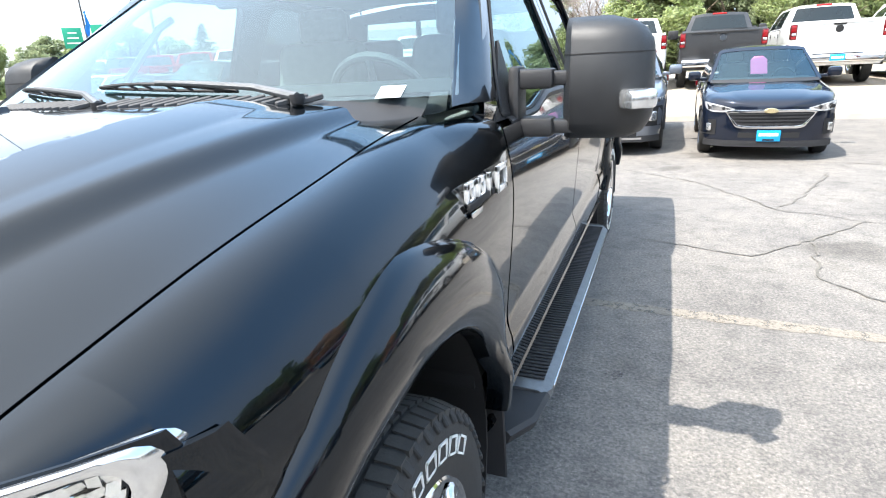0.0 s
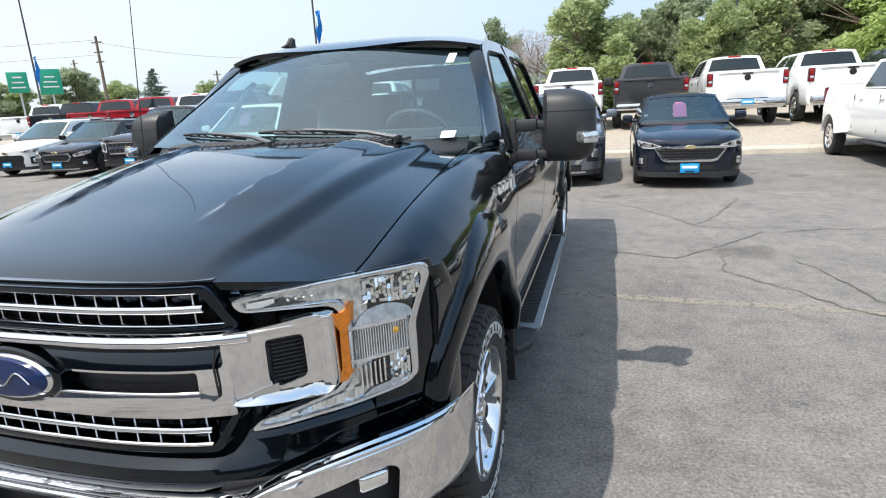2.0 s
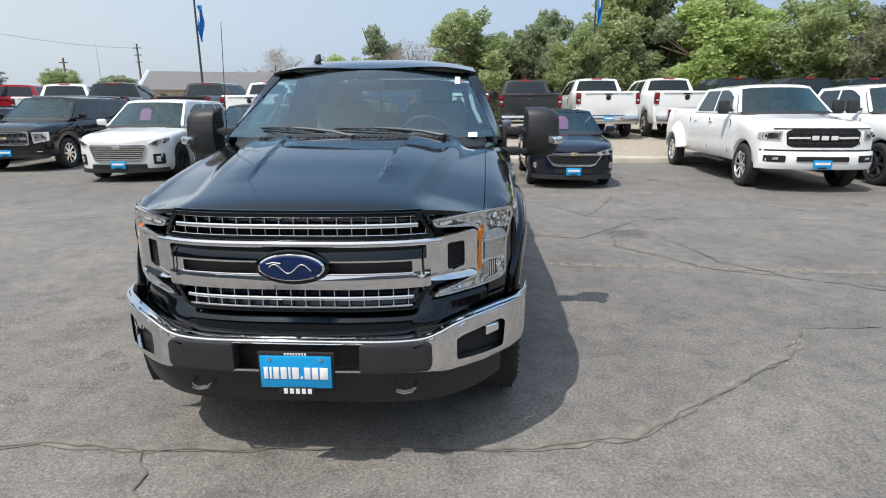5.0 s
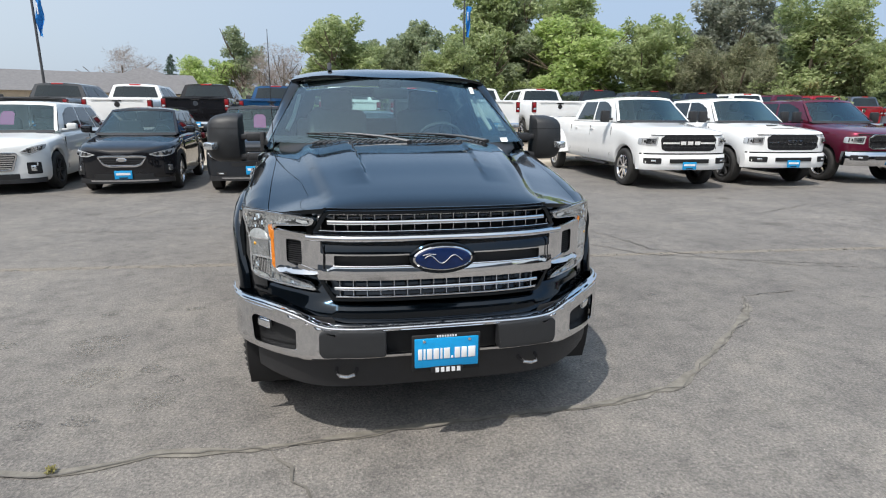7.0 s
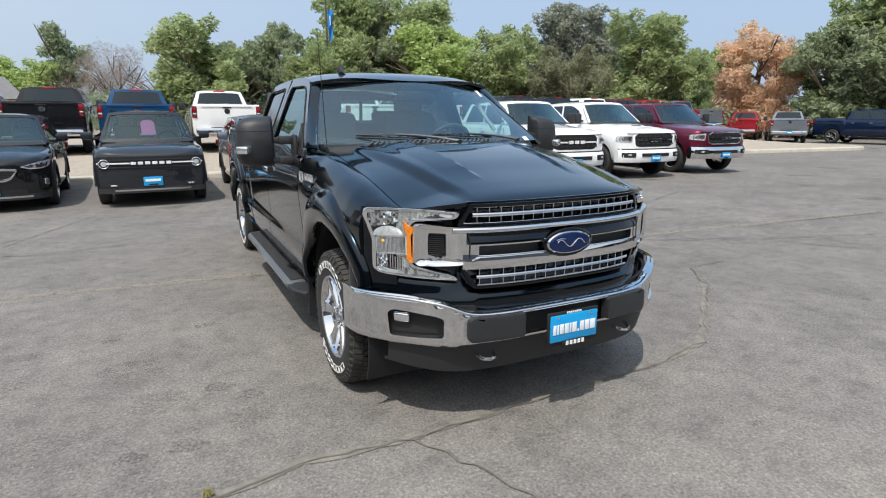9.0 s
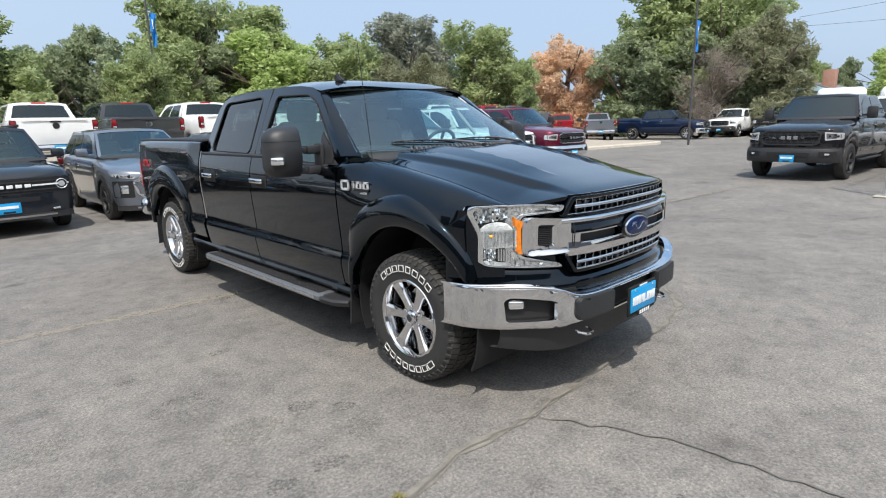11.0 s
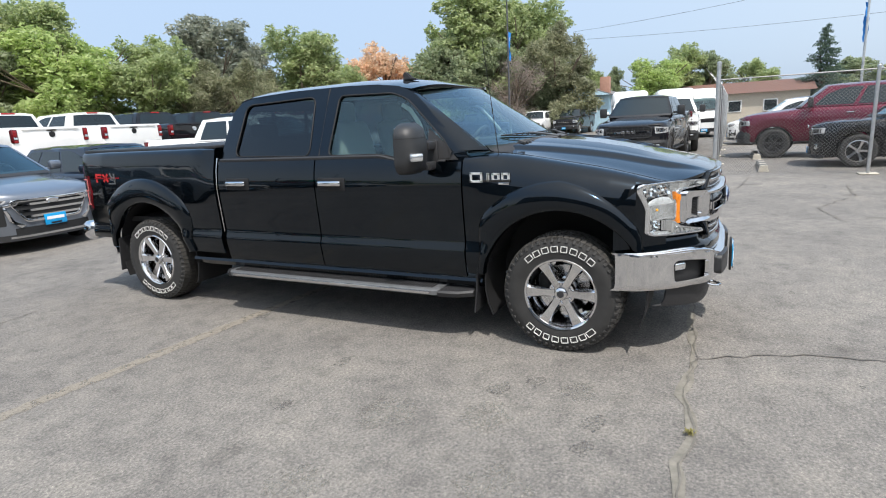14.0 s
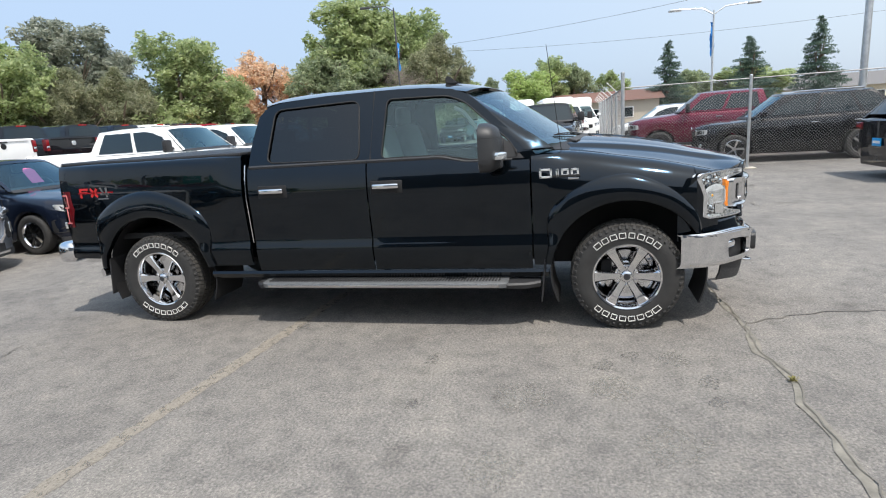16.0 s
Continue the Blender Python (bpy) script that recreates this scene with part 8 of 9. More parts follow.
    part("amber_marker", panel(flip([(0.738, 1.040), (0.764, 1.050), (0.775, 1.066), (0.772, 1.02), (0.765, 1.005), (0.765, 0.90), (0.768, 0.885), (0.757, 0.868), (0.738, 0.866), (0.750, 0.90), (0.752, 1.0)], sg), [], on_nose(0.010), 0.02), M_AMBER, lamp, "amber side reflector")
    for k in range(12):
        part("serration", box_of((sg * 0.769, nose(0.769) - 0.008, 0.908 + 0.0075 * k), (0.005, 0.004, 0.0035)), M_WHITE_MARK, lamp)
    bm = bmesh.new()
    poly_face(bm, [(sg * q[0], nose(q[0]) - 0.0075, q[1]) for q in INNER], [])
    bmesh.ops.recalc_face_normals(bm, faces=bm.faces)
    part("lamp_cover", bm, M_LAMP_LENS, lamp)

# oval emblem
bm = bmesh.new()
def oval(bm, rx, rz, y0, y1, dome=0.0):
    n = 40
    rings = []
    for s_, y in ((1.0, y1), (1.0, y0), (0.93, y0 - 0.006), (0.5, y0 - 0.006 - dome * 0.7), (0.01, y0 - 0.006 - dome)):
        rings.append([(rx * s_ * math.cos(2 * math.pi * k / n), y, 0.946 + rz * s_ * math.sin(2 * math.pi * k / n)) for k in range(n)])
    sheet(bm, rings, close=True)
    bmesh.ops.recalc_face_normals(bm, faces=bm.faces)
oval(bm, 0.152, 0.073, -0.948, -0.90)
emb = part("emblem", bm, M_BLACK, grille, "oval blue emblem with chrome rim")
bm = bmesh.new()
oval(bm, 0.136, 0.058, -0.956, -0.94)
part("emblem_rim", bm, M_CHROME, emb)
bm = bmesh.new()
oval(bm, 0.127, 0.051, -0.962, -0.95, 0.004)
part("emblem_field", bm, M_EMBLEM, emb)
bm = bmesh.new()
tube(bm, [(-0.084 + 0.168 * t, -0.9735, 0.946 + 0.018 * math.sin(2 * math.pi * 1.5 * t + 0.4)) for t in [k / 60 for k in range(61)]], 0.0024, 5)
tube(bm, [(-0.094, -0.9735, 0.966), (-0.066, -0.9735, 0.972), (-0.036, -0.9735, 0.968)], 0.0022, 5)
part("emblem_script", bm, M_BRIGHT, emb, "slim silver strokes")


# bumper
def bump_plan(x):
    return curve(abs(x), [0.0, 0.30, 0.50, 0.62, 0.74, 0.86, 0.94, 0.985, 1.0], [-0.955, -0.952, -0.930, -0.895, -0.820, -0.700, -0.585, -0.470, -0.36])


def bump_top(x):
    return curve(abs(x), [0.0, 0.40, 0.50, 0.56, 0.64, 0.72, 0.82, 1.0], [0.642, 0.642, 0.646, 0.658, 0.692, 0.712, 0.722, 0.710])


def bump_bot(x):
    return tab(abs(x), [0.0, 0.5, 0.60, 0.75, 1.0], [0.470, 0.470, 0.462, 0.470, 0.470])


def bump_map(x, z):
    t, b = bump_top(x), bump_bot(x)
    up, dn = max(0.0, 1 - (t - z) / 0.022), max(0.0, 1 - (z - b) / 0.03)
    lip = max(0.0, 1 - abs(t - z - 0.020) / 0.016)
    return (x, bump_plan(x) - 0.004 + 0.030 * up ** 2 + 0.03 * dn ** 2 - 0.006 * lip, z)


edge_x = list(np.linspace(-0.998, 0.998, 61))
B_OUT = [(x, bump_top(x)) for x in edge_x] + [(x, bump_bot(x)) for x in edge_x[::-1]]
FOG = [(0.662, 0.618), (0.664, 0.522), (0.868, 0.516), (0.876, 0.630), (0.858, 0.650), (0.80, 0.648), (0.70, 0.632)]
B_HOLES = [rnd([(-0.30, 0.500), (0.30, 0.500), (0.30, 0.618), (-0.30, 0.618)], 0.01, 2)] + [flip(rnd(FOG, 0.014, 3), q) for q in (-1, 1)]
bumper = part("front_bumper", panel(B_OUT, B_HOLES, bump_map, 0.022, 0.024), M_CHROME, truck, "broad chrome front bumper")
part("bumper_backing", strip_of(-0.92, 0.92, 0.485, 0.668, bump_plan, -0.055, 0.03, 30), M_DARK, bumper)
bm = bmesh.new()
rail(bm, -0.995, 0.995, lambda x: bump_top(x) - 0.022, lambda x: bump_top(x) - 0.006, bump_plan, 0.004, 0.007, 0.02, 60, 5)
part("bumper_edge", bm, M_CHROME, bumper)
for sg in (-1, 1):
    pad = rnd([(0.262, 0.500), (0.548, 0.500), (0.562, 0.524), (0.560, 0.610), (0.538, 0.628), (0.262, 0.622)], 0.016, 4)
    part("bumper_pad", panel(flip(pad, sg), [], lambda x, z: (x, bump_plan(x) - 0.032, z), 0.06, 0.04, 0.010), M_MIRROR_SHELL, bumper, "textured dark bumper pad")
    part("fog_edge", panel(flip([(0.664, 0.516), (0.868, 0.510), (0.868, 0.517), (0.664, 0.524)], sg), [], lambda x, z: (x, bump_plan(x) - 0.008, z), 0.05), M_CHROME, bumper)
    # fog lamp deep in its recess, with a dark ring
    bm = bmesh.new()
    rbox(bm, (sg * 0.812, bump_plan(0.812) + 0.040, 0.606), (0.088, 0.03, 0.052), 0.014, 3, Matrix.Rotation(radians(sg * 44), 4, 'Z'))
    fog = part("fog_lamp", bm, M_REFLECTOR, bumper, "small clear fog lamp")
    for k in range(5):
        q = (k - 2) * 0.018
        part("fog_flute", box_of((sg * (0.812 + q * 0.72), bump_plan(0.815) + 0.026 + q * 0.70, 0.606), (0.003, 0.006, 0.040)), M_DARK, fog)
    # tow hook: a flat bright loop
    bm = bmesh.new()
    cx = sg * 0.442
    tube(bm, [(cx - 0.040, -0.84, 0.425), (cx - 0.048, -0.90, 0.408), (cx - 0.030, -0.935, 0.402), (cx, -0.945, 0.400), (cx + 0.030, -0.935, 0.402), (cx + 0.048, -0.90, 0.408), (cx + 0.040, -0.84, 0.425)], 0.009, 8)
    part("tow_hook", bm, M_BRIGHT, bumper)
bm = bmesh.new()
rows = []
for x in np.linspace(-0.86, 0.86, 31):
    y = bump_plan(x) + 0.05
    lift = 0.045 * max(0.0, (abs(x) - 0.45) / 0.41) ** 2
    rows.append([(x, y, 0.475), (x, y + 0.01, 0.40), (x, y + 0.030, 0.310 + lift), (x, y + 0.08, 0.300 + lift)])
sheet(bm, rows)
thicken(bm, 0.012)
part("air_dam", bm, M_PLASTIC, truck, "black plastic air dam under the bumper")

# number plate holder: frame, blue plate, bars of lettering
px = 0.008
plate = part("plate", box_of((px, -1.004, 0.515), (0.318, 0.016, 0.178), 0.006), M_DARK, truck, "blue dealer plate in a black frame")
part("plate_face", box_of((px, -1.0155, 0.520), (0.296, 0.008, 0.140), 0.003), M_PLATE, plate)
xx = -0.132
for w, h in ((0.018, 0.052), (0.010, 0.052), (0.024, 0.052), (0.026, 0.052), (0.010, 0.052), (0.028, 0.052), (0.010, 0.012), (0.026, 0.052), (0.026, 0.052), (0.034, 0.052)):
    part("lettering", box_of((px + xx + w / 2, -1.021, 0.516 - (0.052 - h) / 2), (w, 0.004, h), 0.002), M_WHITE_MARK, plate)
    xx += w + 0.006
part("plate_tab", box_of((px, -1.0205, 0.437), (0.15, 0.006, 0.034), 0.003), M_DARK, plate)
for k in range(5):
    part("lettering", box_of((px - 0.045 + k * 0.025, -1.0245, 0.438), (0.016, 0.003, 0.022)), M_WHITE_MARK, plate)
for k in range(8):
    part("lettering", box_of((px - 0.042 + k * 0.012, -1.0135, 0.597), (0.007, 0.003, 0.009)), M_WHITE_MARK, plate)
for q in (-0.105, 0.105):
    bm = bmesh.new()
    lathe(bm, [(0.0, 0.006), (0.007, 0.004), (0.008, 0.0)], (px + q, -1.0195, 0.578), 8, 'y', -1)
    part("bolt", bm, M_CHROME, plate)


# ---- wheels ----
def hero_wheel(x, y, sg, steer=0.0):
    hub = new("wheel")
    hub.parent = truck
    hub.matrix_basis = pose(x, y, ZC, 0, 0, steer)
    s = sg
    bm = bmesh.new()
    prof = [(0.238, -0.115), (0.245, -0.13), (0.30, -0.142), (0.355, -0.137), (0.385, -0.118), (0.394, -0.09), (0.397, 0.0), (0.394, 0.09), (0.385, 0.118), (0.355, 0.137), (0.30, 0.142), (0.262, 0.136), (0.245, 0.13), (0.238, 0.115)]
    lathe(bm, prof, (0, 0, 0), 64)
    ty = part("tyre", bm, M_RUBBER, hub, "all-terrain tyre with white sidewall marks")
    # tread blocks, shared by the whole tyre
    bm = bmesh.new()
    for k in range(64):
        a = 2 * math.pi * k / 64
        for w0, w1, rr, ph in ((-0.126, -0.078, 0.4015, 0.0), (-0.066, -0.012, 0.4035, 0.5), (0.012, 0.066, 0.4035, 0.0), (0.078, 0.126, 0.4015, 0.5)):
            aa = a + ph * 2 * math.pi / 64
            da = 0.036
            sk = 0.016 if w0 < 0 else -0.016
            top, bot = rr, 0.385
            vs = []
            for r_ in (top, bot):
                for dw, sa in ((w0, -1), (w1, -1), (w1, 1), (w0, 1)):
                    ang = aa + sa * da + sk * (dw - w0) / 0.05
                    rr_ = r_ - (0.012 if abs(dw) > 0.12 else 0.0)
                    vs.append(bm.verts.new((dw, rr_ * math.cos(ang), rr_ * math.sin(ang))))
            bm.faces.new(vs[:4])
            for i in range(4):
                bm.faces.new((vs[i], vs[(i + 1) % 4], vs[4 + (i + 1) % 4], vs[4 + i]))
    bmesh.ops.recalc_face_normals(bm, faces=bm.faces)
    part("tread", bm, M_RUBBER_DUSTY, ty, "dusty chunky tread", smooth=False)
    # shoulder lugs on the outer wall
    bm = bmesh.new()
    rbox(bm, (0, 0, 0), (0.012, 0.020, 0.034), 0.003, 1)
    me = mesh_from("shoulder_lug", bm, M_RUBBER)
    for k in range(48):
        o = new("shoulder_lug", me)
        o.parent = ty
        o.matrix_basis = Matrix.Rotation(2 * math.pi * k / 48, 4, 'X') @ Matrix.Translation((s * 0.129, 0, 0.372)) @ Matrix.Rotation(s * radians(-38), 4, 'Y')
    # raised white lettering, as bars along two arcs
    for c0, n, widths in ((90, 8, (1.1, 1.0, 1.0, 1.0, 0.9, 1.0, 1.0, 1.0)), (270, 8, (1.25, 1.0, 1.0, 1.0, 1.0, 0.9, 1.0, 1.0))):
        for k in range(n):
            a = math.radians(c0 + (k - (n - 1) / 2) * 11.6)
            bm = bmesh.new()
            w, h, t = 0.0245 * widths[k], 0.021, 0.0052
            for (ya, yb, za, zb) in ((-w, w, h - t, h), (-w, w, -h, -h + t), (-w, -w + t, -h, h), (w - t, w, -h, h)):
                rbox(bm, (0, (ya + yb) / 2, (za + zb) / 2), (0.004, yb - ya, zb - za))
            bmesh.ops.transform(bm, matrix=Matrix.Rotation(a - math.pi / 2, 4, 'X') @ Matrix.Translation((s * 0.1415, 0, 0.314)), verts=bm.verts)
            part("sidewall_mark", bm, M_LETTER, ty)
    # rim barrel and face
    bm = bmesh.new()
    lathe(bm, [(0.244, 0.115), (0.250, 0.128), (0.243, 0.136), (0.232, 0.132), (0.222, 0.112), (0.212, 0.05), (0.205, -0.06), (0.10, -0.075), (0.0, -0.075)], (0, 0, 0), 64, 'x', s)
    rim = part("rim", bm, M_CHROME, hub, "chrome-clad six-spoke wheel")
    bm = bmesh.new()
    lathe(bm, [(0.0, -0.02), (0.17, -0.02), (0.17, -0.045), (0.0, -0.045)], (0, 0, 0), 40, 'x', s)
    part("brake_rotor", bm, M_BRIGHT, hub)
    part("brake_caliper", box_of((s * -0.012, 0.14, 0.03), (0.06, 0.08, 0.15), 0.02), M_DARK, hub)
    for k in range(6):
        a = math.radians(60 * k + 30)
        bm = bmesh.new()
        rows = []
        for r, w, h in ((0.045, 0.030, 0.098), (0.085, 0.030, 0.100), (0.13, 0.031, 0.106), (0.18, 0.037, 0.114), (0.222, 0.046, 0.122), (0.236, 0.048, 0.120)):
            rows.append([(s * hh, ww, r) for ww, hh in ((-w, h - 0.05), (-w, h - 0.014), (-w * 0.72, h), (w * 0.72, h), (w, h - 0.014), (w, h - 0.05))])
        sheet(bm, rows)
        bmesh.ops.recalc_face_normals(bm, faces=bm.faces)
        bmesh.ops.transform(bm, matrix=Matrix.Rotation(a, 4, 'X'), verts=bm.verts)
        part("spoke", bm, M_CHROME, rim)
        bm = bmesh.new()
        lathe(bm, [(0.0, 0.022), (0.009, 0.021), (0.0115, 0.014), (0.012, -0.02)], (0, 0, 0), 6, 'x', s)
        b2 = math.radians(60 * k)
        bmesh.ops.translate(bm, vec=(s * 0.085, 0.067 * math.sin(b2), 0.067 * math.cos(b2)), verts=bm.verts)
        part("lug_nut", bm, M_CHROME, rim)
    bm = bmesh.new()
    lathe(bm, [(0.0, 0.122), (0.030, 0.120), (0.040, 0.113), (0.043, 0.095), (0.088, 0.088), (0.095, 0.07), (0.095, 0.0)], (0, 0, 0), 28, 'x', s)
    part("hub_cap", bm, M_CHROME, rim)
    bm = bmesh.new()
    lathe(bm, [(0.0, 0.1245), (0.022, 0.1235), (0.024, 0.121)], (0, 0, 0), 16, 'x', s)
    part("cap_badge", bm, M_PLASTIC, rim)
    return hub


for sg in (-1, 1):
    hero_wheel(sg * 0.835, 0.0, sg, 0.0)
    hero_wheel(sg * 0.835, WB, sg)
part("chassis_rail", box_of((-0.42, 1.95, 0.50), (0.09, 5.3, 0.16), 0.01), M_DARK, truck)
part("chassis_rail", box_of((0.42, 1.95, 0.50), (0.09, 5.3, 0.16), 0.01), M_DARK, truck)
for yy in (0.0, WB):
    bm = bmesh.new()
    tube(bm, [(-0.75, yy, ZC), (0.75, yy, ZC)], 0.05, 8)
    part("axle", bm, M_DARK, truck)
part("engine_block", box_of((0, -0.15, 0.62), (0.86, 0.95, 0.46), 0.05), M_DARK, truck)
part("fuel_tank", box_of((0.1, 2.3, 0.52), (0.7, 1.5, 0.2), 0.04), M_DARK, truck)

# ---- mirrors, running boards, badges, mud flaps ----
for sg in (-1, 1):
    mir = part("towing_mirror", bmesh.new(), M_MIRROR_SHELL, truck, "large black telescoping towing mirror")
    bm = bmesh.new()
    rows = []
    for k in range(21):
        v = k / 20
        z = lerp(1.232, 1.566, v)
        wi = 1.075 + 0.004 * v
        wo = curve(v, [0, 0.06, 0.25, 0.75, 0.90, 0.97, 1.0], [1.262, 1.300, 1.324, 1.318, 1.290, 1.250, 1.205])
        d = curve(v, [0, 0.08, 0.5, 0.85, 0.95, 1.0], [0.060, 0.092, 0.115, 0.098, 0.07, 0.035])
        yb = 0.985
        ring = []
        for fx, fy in ((0, 0), (0.0, 0.55), (0.10, 0.9), (0.30, 1.0), (0.62, 0.97), (0.88, 0.80), (0.98, 0.50), (1.0, 0.15), (1.0, 0.0)):
            ring.append((sg * lerp(wi, wo, fx), yb - d * 1.28 * fy, z))
        rows.append(ring)
    vs = sheet(bm, rows, close=True)
    bm.faces.new(vs[0])
    bm.faces.new(vs[-1][::-1])
    bmesh.ops.recalc_face_normals(bm, faces=bm.faces)
    bm.to_mesh(mir.data)
    bm.free()
    mir.data.shade_smooth()
    mir.data.set_sharp_from_angle(angle=radians(40))
    bm = bmesh.new()
    sheet(bm, [[(sg * (1.195 + (abs(q[0]) - 1.195) * 1.012), q[1] - (0.0015 if q[1] < 0.98 else 0), zq) for q in rows[14]] for zq in (1.4645, 1.4675)], close=True)
    part("cap_seam", bm, M_DARK, mir)
    for z, zz in ((1.405, 1.415), (1.268, 1.278)):
        bm = bmesh.new()
        rbox(bm, (sg * 0.995, 0.905, z), (0.115, 0.080, 0.056), 0.012, 2)
        rbox(bm, (sg * 1.065, 0.91, z), (0.11, 0.055, 0.040), 0.010, 2)
        part("mirror_arm", bm, M_PLASTIC, mir)
    bm = bmesh.new()
    rbox(bm, (sg * 0.940, 0.905, 1.335), (0.035, 0.10, 0.215), 0.014, 2)
    part("mirror_base", bm, M_PLASTIC, mir)
    bm = bmesh.new()
    rbox(bm, (sg * 1.285, 0.845, 1.345), (0.085, 0.065, 0.052), 0.012, 2, Matrix.Rotation(radians(sg * 38), 4, 'Z'))
    part("mirror_lamp", bm, M_LAMP_BODY, mir, "clear turn signal lamp in the mirror")
    bm = bmesh.new()
    rbox(bm, (sg * 1.195, 0.989, 1.40), (0.20, 0.006, 0.27), 0.002, 1)
    part("mirror_glass", bm, M_CHROME, mir)

    # running board
    bm = bmesh.new()
    rows = []
    for y in (0.86, 0.90, 2.88, 2.93):
        e = 0.0 if 0.87 < y < 2.9 else 0.02
        rows.append([(sg * x, y, z) for x, z in ((0.88, 0.385), (0.90, 0.392), (1.035 - e, 0.388), (1.055 - e, 0.376), (1.055 - e, 0.345), (1.02 - e, 0.335), (0.88, 0.340))])
    vs = sheet(bm, rows, close=True)
    bm.faces.new(vs[0])
    bm.faces.new(vs[-1][::-1])
    bmesh.ops.recalc_face_normals(bm, faces=bm.faces)
    board = part("running_board", bm, M_STEP, truck, "grey ribbed running board with bright edge")
    for k in range(80):
        y = 0.93 + k * 0.0245
        bm = bmesh.new()
        rbox(bm, (sg * 0.965, y, 0.3945), (0.12, 0.011, 0.008), 0.002, 1)
        part("step_rib", bm, M_PLASTIC, board)
    part("edge_strip", box_of((sg * 1.0565, 1.90, 0.362), (0.006, 1.94, 0.024), 0.002), M_BRIGHT, board)
    for y0, y1 in ((0.62, 0.87), (2.92, 3.0)):
        bm = bmesh.new()
        rows = [[(sg * x, y, z) for x, z in ((0.88, 0.38), (xo, 0.380), (xo + 0.012, 0.365), (xo, 0.335), (0.88, 0.34))] for y, xo in ((y0, 0.97 if y0 < 1 else 1.04), (lerp(y0, y1, 0.4), 1.03), (y1, 1.045))][:: 1 if y0 < 1 else -1]
        if y0 > 1:
            rows = [[(sg * x, y, z) for x, z in ((0.88, 0.38), (xo, 0.380), (xo + 0.012, 0.365), (xo, 0.335), (0.88, 0.34))] for y, xo in ((2.925, 1.04), (2.97, 1.02), (3.0, 0.98))]
        vs = sheet(bm, rows, close=True)
        bm.faces.new(vs[0])
        bm.faces.new(vs[-1][::-1])
        bmesh.ops.recalc_face_normals(bm, faces=bm.faces)
        part("end_cap", bm, M_PLASTIC, board)
    for y in (1.1, 1.9, 2.7):
        part("board_bracket", box_of((sg * 0.84, y, 0.40), (0.14, 0.06, 0.05), 0.01), M_DARK, board)

    # fender badge: outlined plain shapes
    bdg = part("fender_badge", box_of((sg * (flank_x(0.45, 1.16) + 0.003), 0.445, 1.158), (0.008, 0.25, 0.018), 0.003), M_DARK, truck, "chrome badge on the fender")
    for y0, w, h in ((0.560, 0.090, 0.068), (0.478, 0.020, 0.056), (0.424, 0.056, 0.056), (0.356, 0.058, 0.056)):
        for (ya, yb, za, zb) in ((-w / 2, w / 2, h / 2 - 0.015, h / 2), (-w / 2, w / 2, -h / 2, -h / 2 + 0.015), (-w / 2, -w / 2 + 0.015, -h / 2, h / 2), (w / 2 - 0.015, w / 2, -h / 2, h / 2)):
            part("badge_stroke", box_of((sg * (flank_x(y0, 1.182) + 0.006), y0 + (ya + yb) / 2, 1.182 + (za + zb) / 2), (0.010, yb - ya, zb - za), 0.002), M_LAMP_SHELL, bdg)
    part("badge_stroke", box_of((sg * (flank_x(0.36, 1.14) + 0.006), 0.365, 1.140), (0.006, 0.075, 0.014), 0.002), M_CHROME, bdg)
    # bed decal
    dec = part("bed_decal", box_of((sg * (side_x(4.5, 1.2) + 0.0015), 4.49, 1.20), (0.003, 0.37, 0.012), 0.0), M_RED, truck, "red and grey off-road decal")
    for yd, wd, hd, dz, lean, md in ((4.655, 0.022, 0.085, 0.0, 0, M_RED_INK), (4.605, 0.075, 0.020, 0.032, 0, M_RED_INK), (4.612, 0.060, 0.018, 0.002, 0, M_RED_INK),
                                     (4.505, 0.022, 0.100, 0.0, 45, M_RED_INK), (4.505, 0.022, 0.100, 0.0, -45, M_RED_INK),
                                     (4.372, 0.020, 0.085, 0.0, 0, M_STEP), (4.395, 0.085, 0.018, -0.012, 0, M_STEP), (4.415, 0.016, 0.075, 0.012, -32, M_STEP), (4.415, 0.11, 0.010, -0.055, 0, M_STEP)):
        part("decal_stroke", box_of((sg * (side_x(yd, 1.2) + 0.0035), yd, 1.20 + dz), (0.003, wd, hd), 0, 2, Matrix.Rotation(radians(lean), 4, 'X')), md, dec)

    # mud flaps
    for y in (0.60, WB + 0.53):
        bm = bmesh.new()
        rbox(bm, (sg * 0.86, y, 0.43 if y > 1 else 0.38), (0.22, 0.012, 0.34), 0.004, 1, Matrix.Rotation(radians(6), 4, 'X'))
        part("mud_flap", bm, M_PLASTIC, truck)

    # tail lamp
    bm = bmesh.new()
    rows = []
    for y, o in ((4.785, 0.003), (4.82, 0.006), (4.87, 0.004), (4.905, -0.02), (4.92, -0.10)):
        rows.append([(sg * (side_x(min(y, 4.9), z) + o), y - (0.016 if 0.95 < z < 1.1 else 0.0) + (0.02 if y < 4.8 and z < 1.06 else 0.0), z) for z in (0.895, 0.93, 1.00, 1.06, 1.12, 1.18, 1.22)])
    sheet(bm, rows)
    thicken(bm, 0.012)
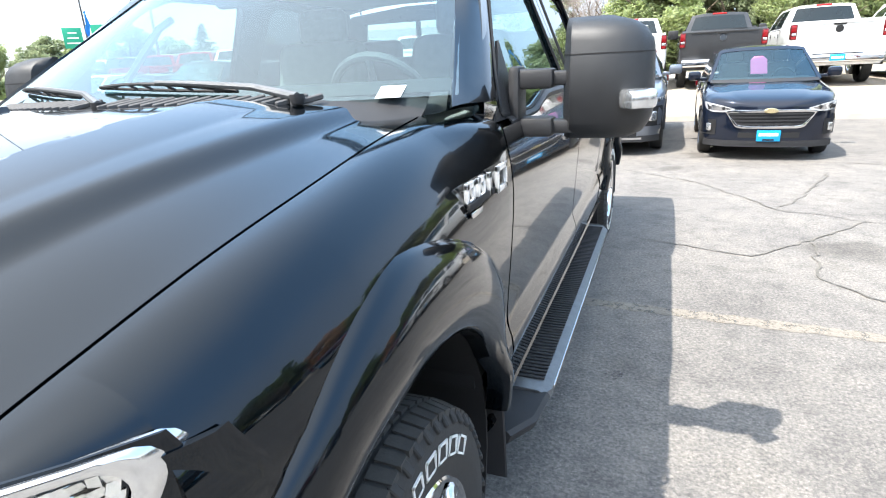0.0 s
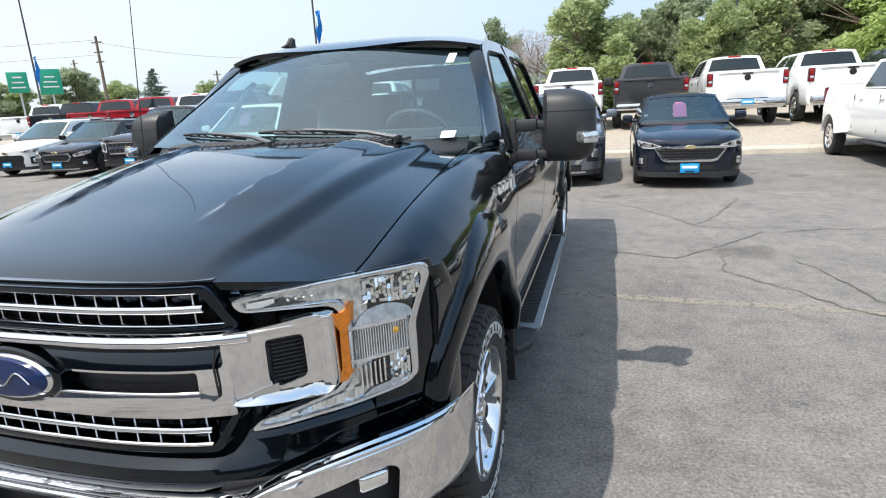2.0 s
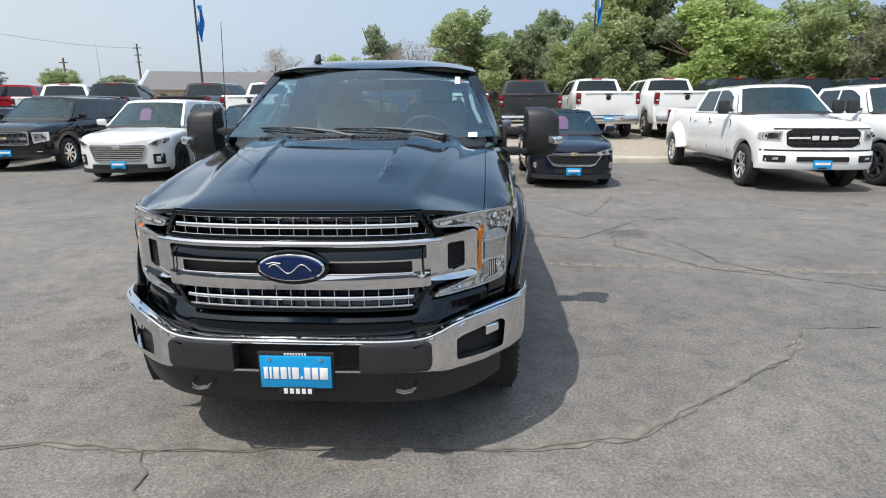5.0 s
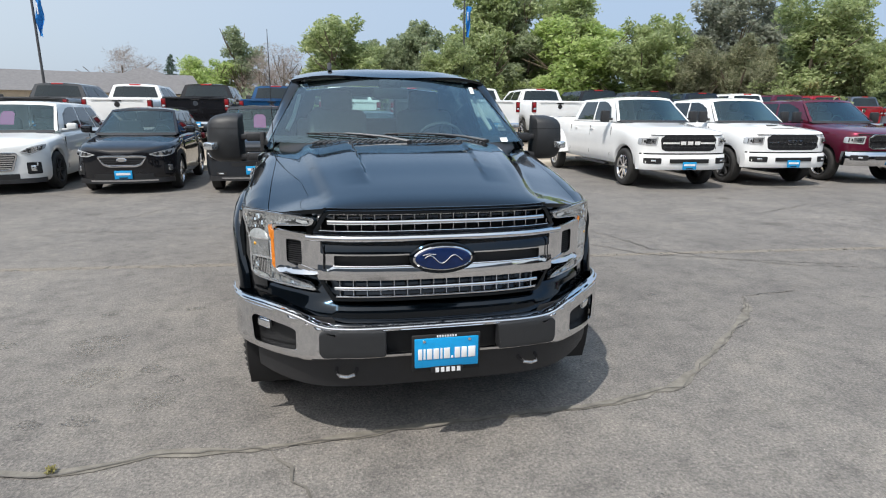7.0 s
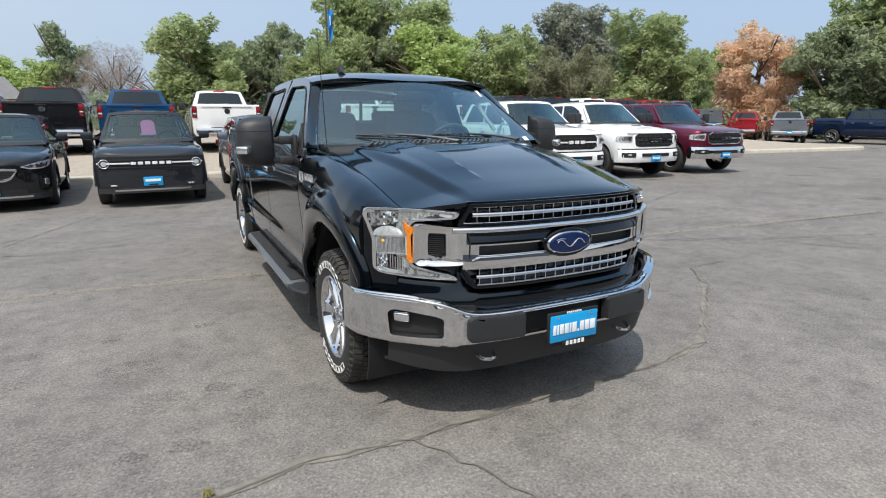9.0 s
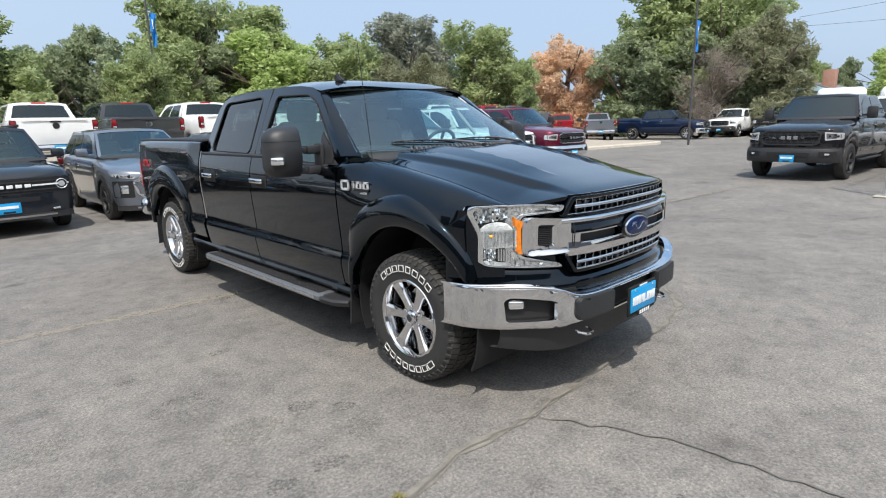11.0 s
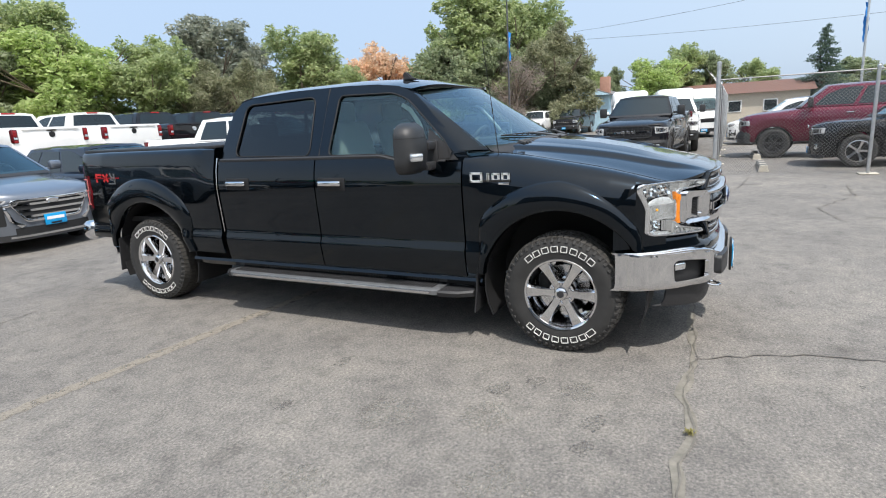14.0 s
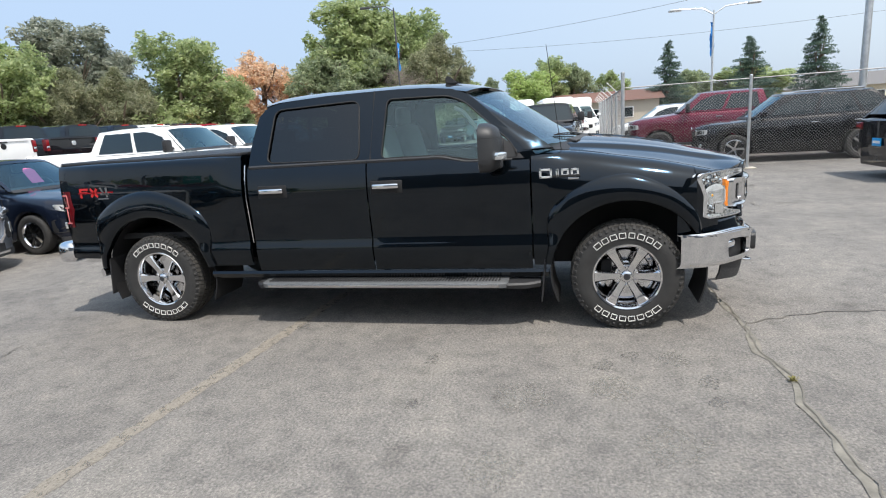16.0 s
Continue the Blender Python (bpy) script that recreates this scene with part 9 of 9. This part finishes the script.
    tl = part("tail_light", bm, M_RED_DEEP, truck, "tall dark red tail light with pale C-shaped line")
    for zt_, wz in ((1.185, 0.05), (1.075, 0.045), (0.935, 0.05)):
        part("tail_lens_bar", box_of((sg * (side_x(4.83, zt_) + 0.009), 4.845, zt_), (0.005, wz, 0.012), 0.002), M_RED_PALE, tl)
    for yt_, z0_, z1_ in ((4.822, 1.075, 1.185), (4.848, 0.935, 1.075)):
        part("tail_lens_bar", box_of((sg * (side_x(yt_, 1.08) + 0.009), yt_, (z0_ + z1_) / 2), (0.005, 0.010, z1_ - z0_), 0.002), M_RED_PALE, tl)
    # rear bumper corner
    part("rear_bumper_corner", box_of((sg * 0.80, 4.99, 0.655), (0.34, 0.19, 0.20), 0.06, 3), M_CHROME, truck)
    # cab-to-bed gap edge
    bm = bmesh.new()
    tube(bm, [(sg * (side_x(3.0, z) - 0.004), 3.002, z) for z in (0.72, 0.9, 1.1, 1.25, 1.36)], 0.007, 6)
    part("gap_trim", bm, M_BRIGHT, truck)

part("rear_bumper", box_of((0, 5.01, 0.655), (1.32, 0.20, 0.18), 0.05, 3), M_CHROME, truck)
bm = bmesh.new()
rows = []
for x in np.linspace(-0.90, 0.90, 13):
    rows.append([(x, 4.90, 0.76), (x, 4.925, 0.85), (x, 4.92, 1.25), (x, 4.935, 1.40), (x, 4.90, 1.44)])
sheet(bm, rows)
thicken(bm, 0.04)
part("tailgate", bm, M_BLACK, truck)
bm = bmesh.new()
rbox(bm, (0, 3.97, 1.452), (1.82, 1.84, 0.035), 0.014, 2)
part("tonneau_cover", bm, M_TONNEAU, truck, "black soft tonneau cover over the bed")
part("bed_front_wall", box_of((0, 3.05, 1.0), (1.80, 0.03, 0.85)), M_BLACK, truck)
part("bed_floor", box_of((0, 3.97, 0.78), (1.70, 1.80, 0.05)), M_DARK, truck)
bm = bmesh.new()
tube(bm, [(-0.62, 4.40, 0.46), (-0.72, 4.56, 0.46), (-0.93, 4.635, 0.455)], 0.04, 12)
part("exhaust_tip", bm, M_CHROME, truck, "chrome exhaust tip")
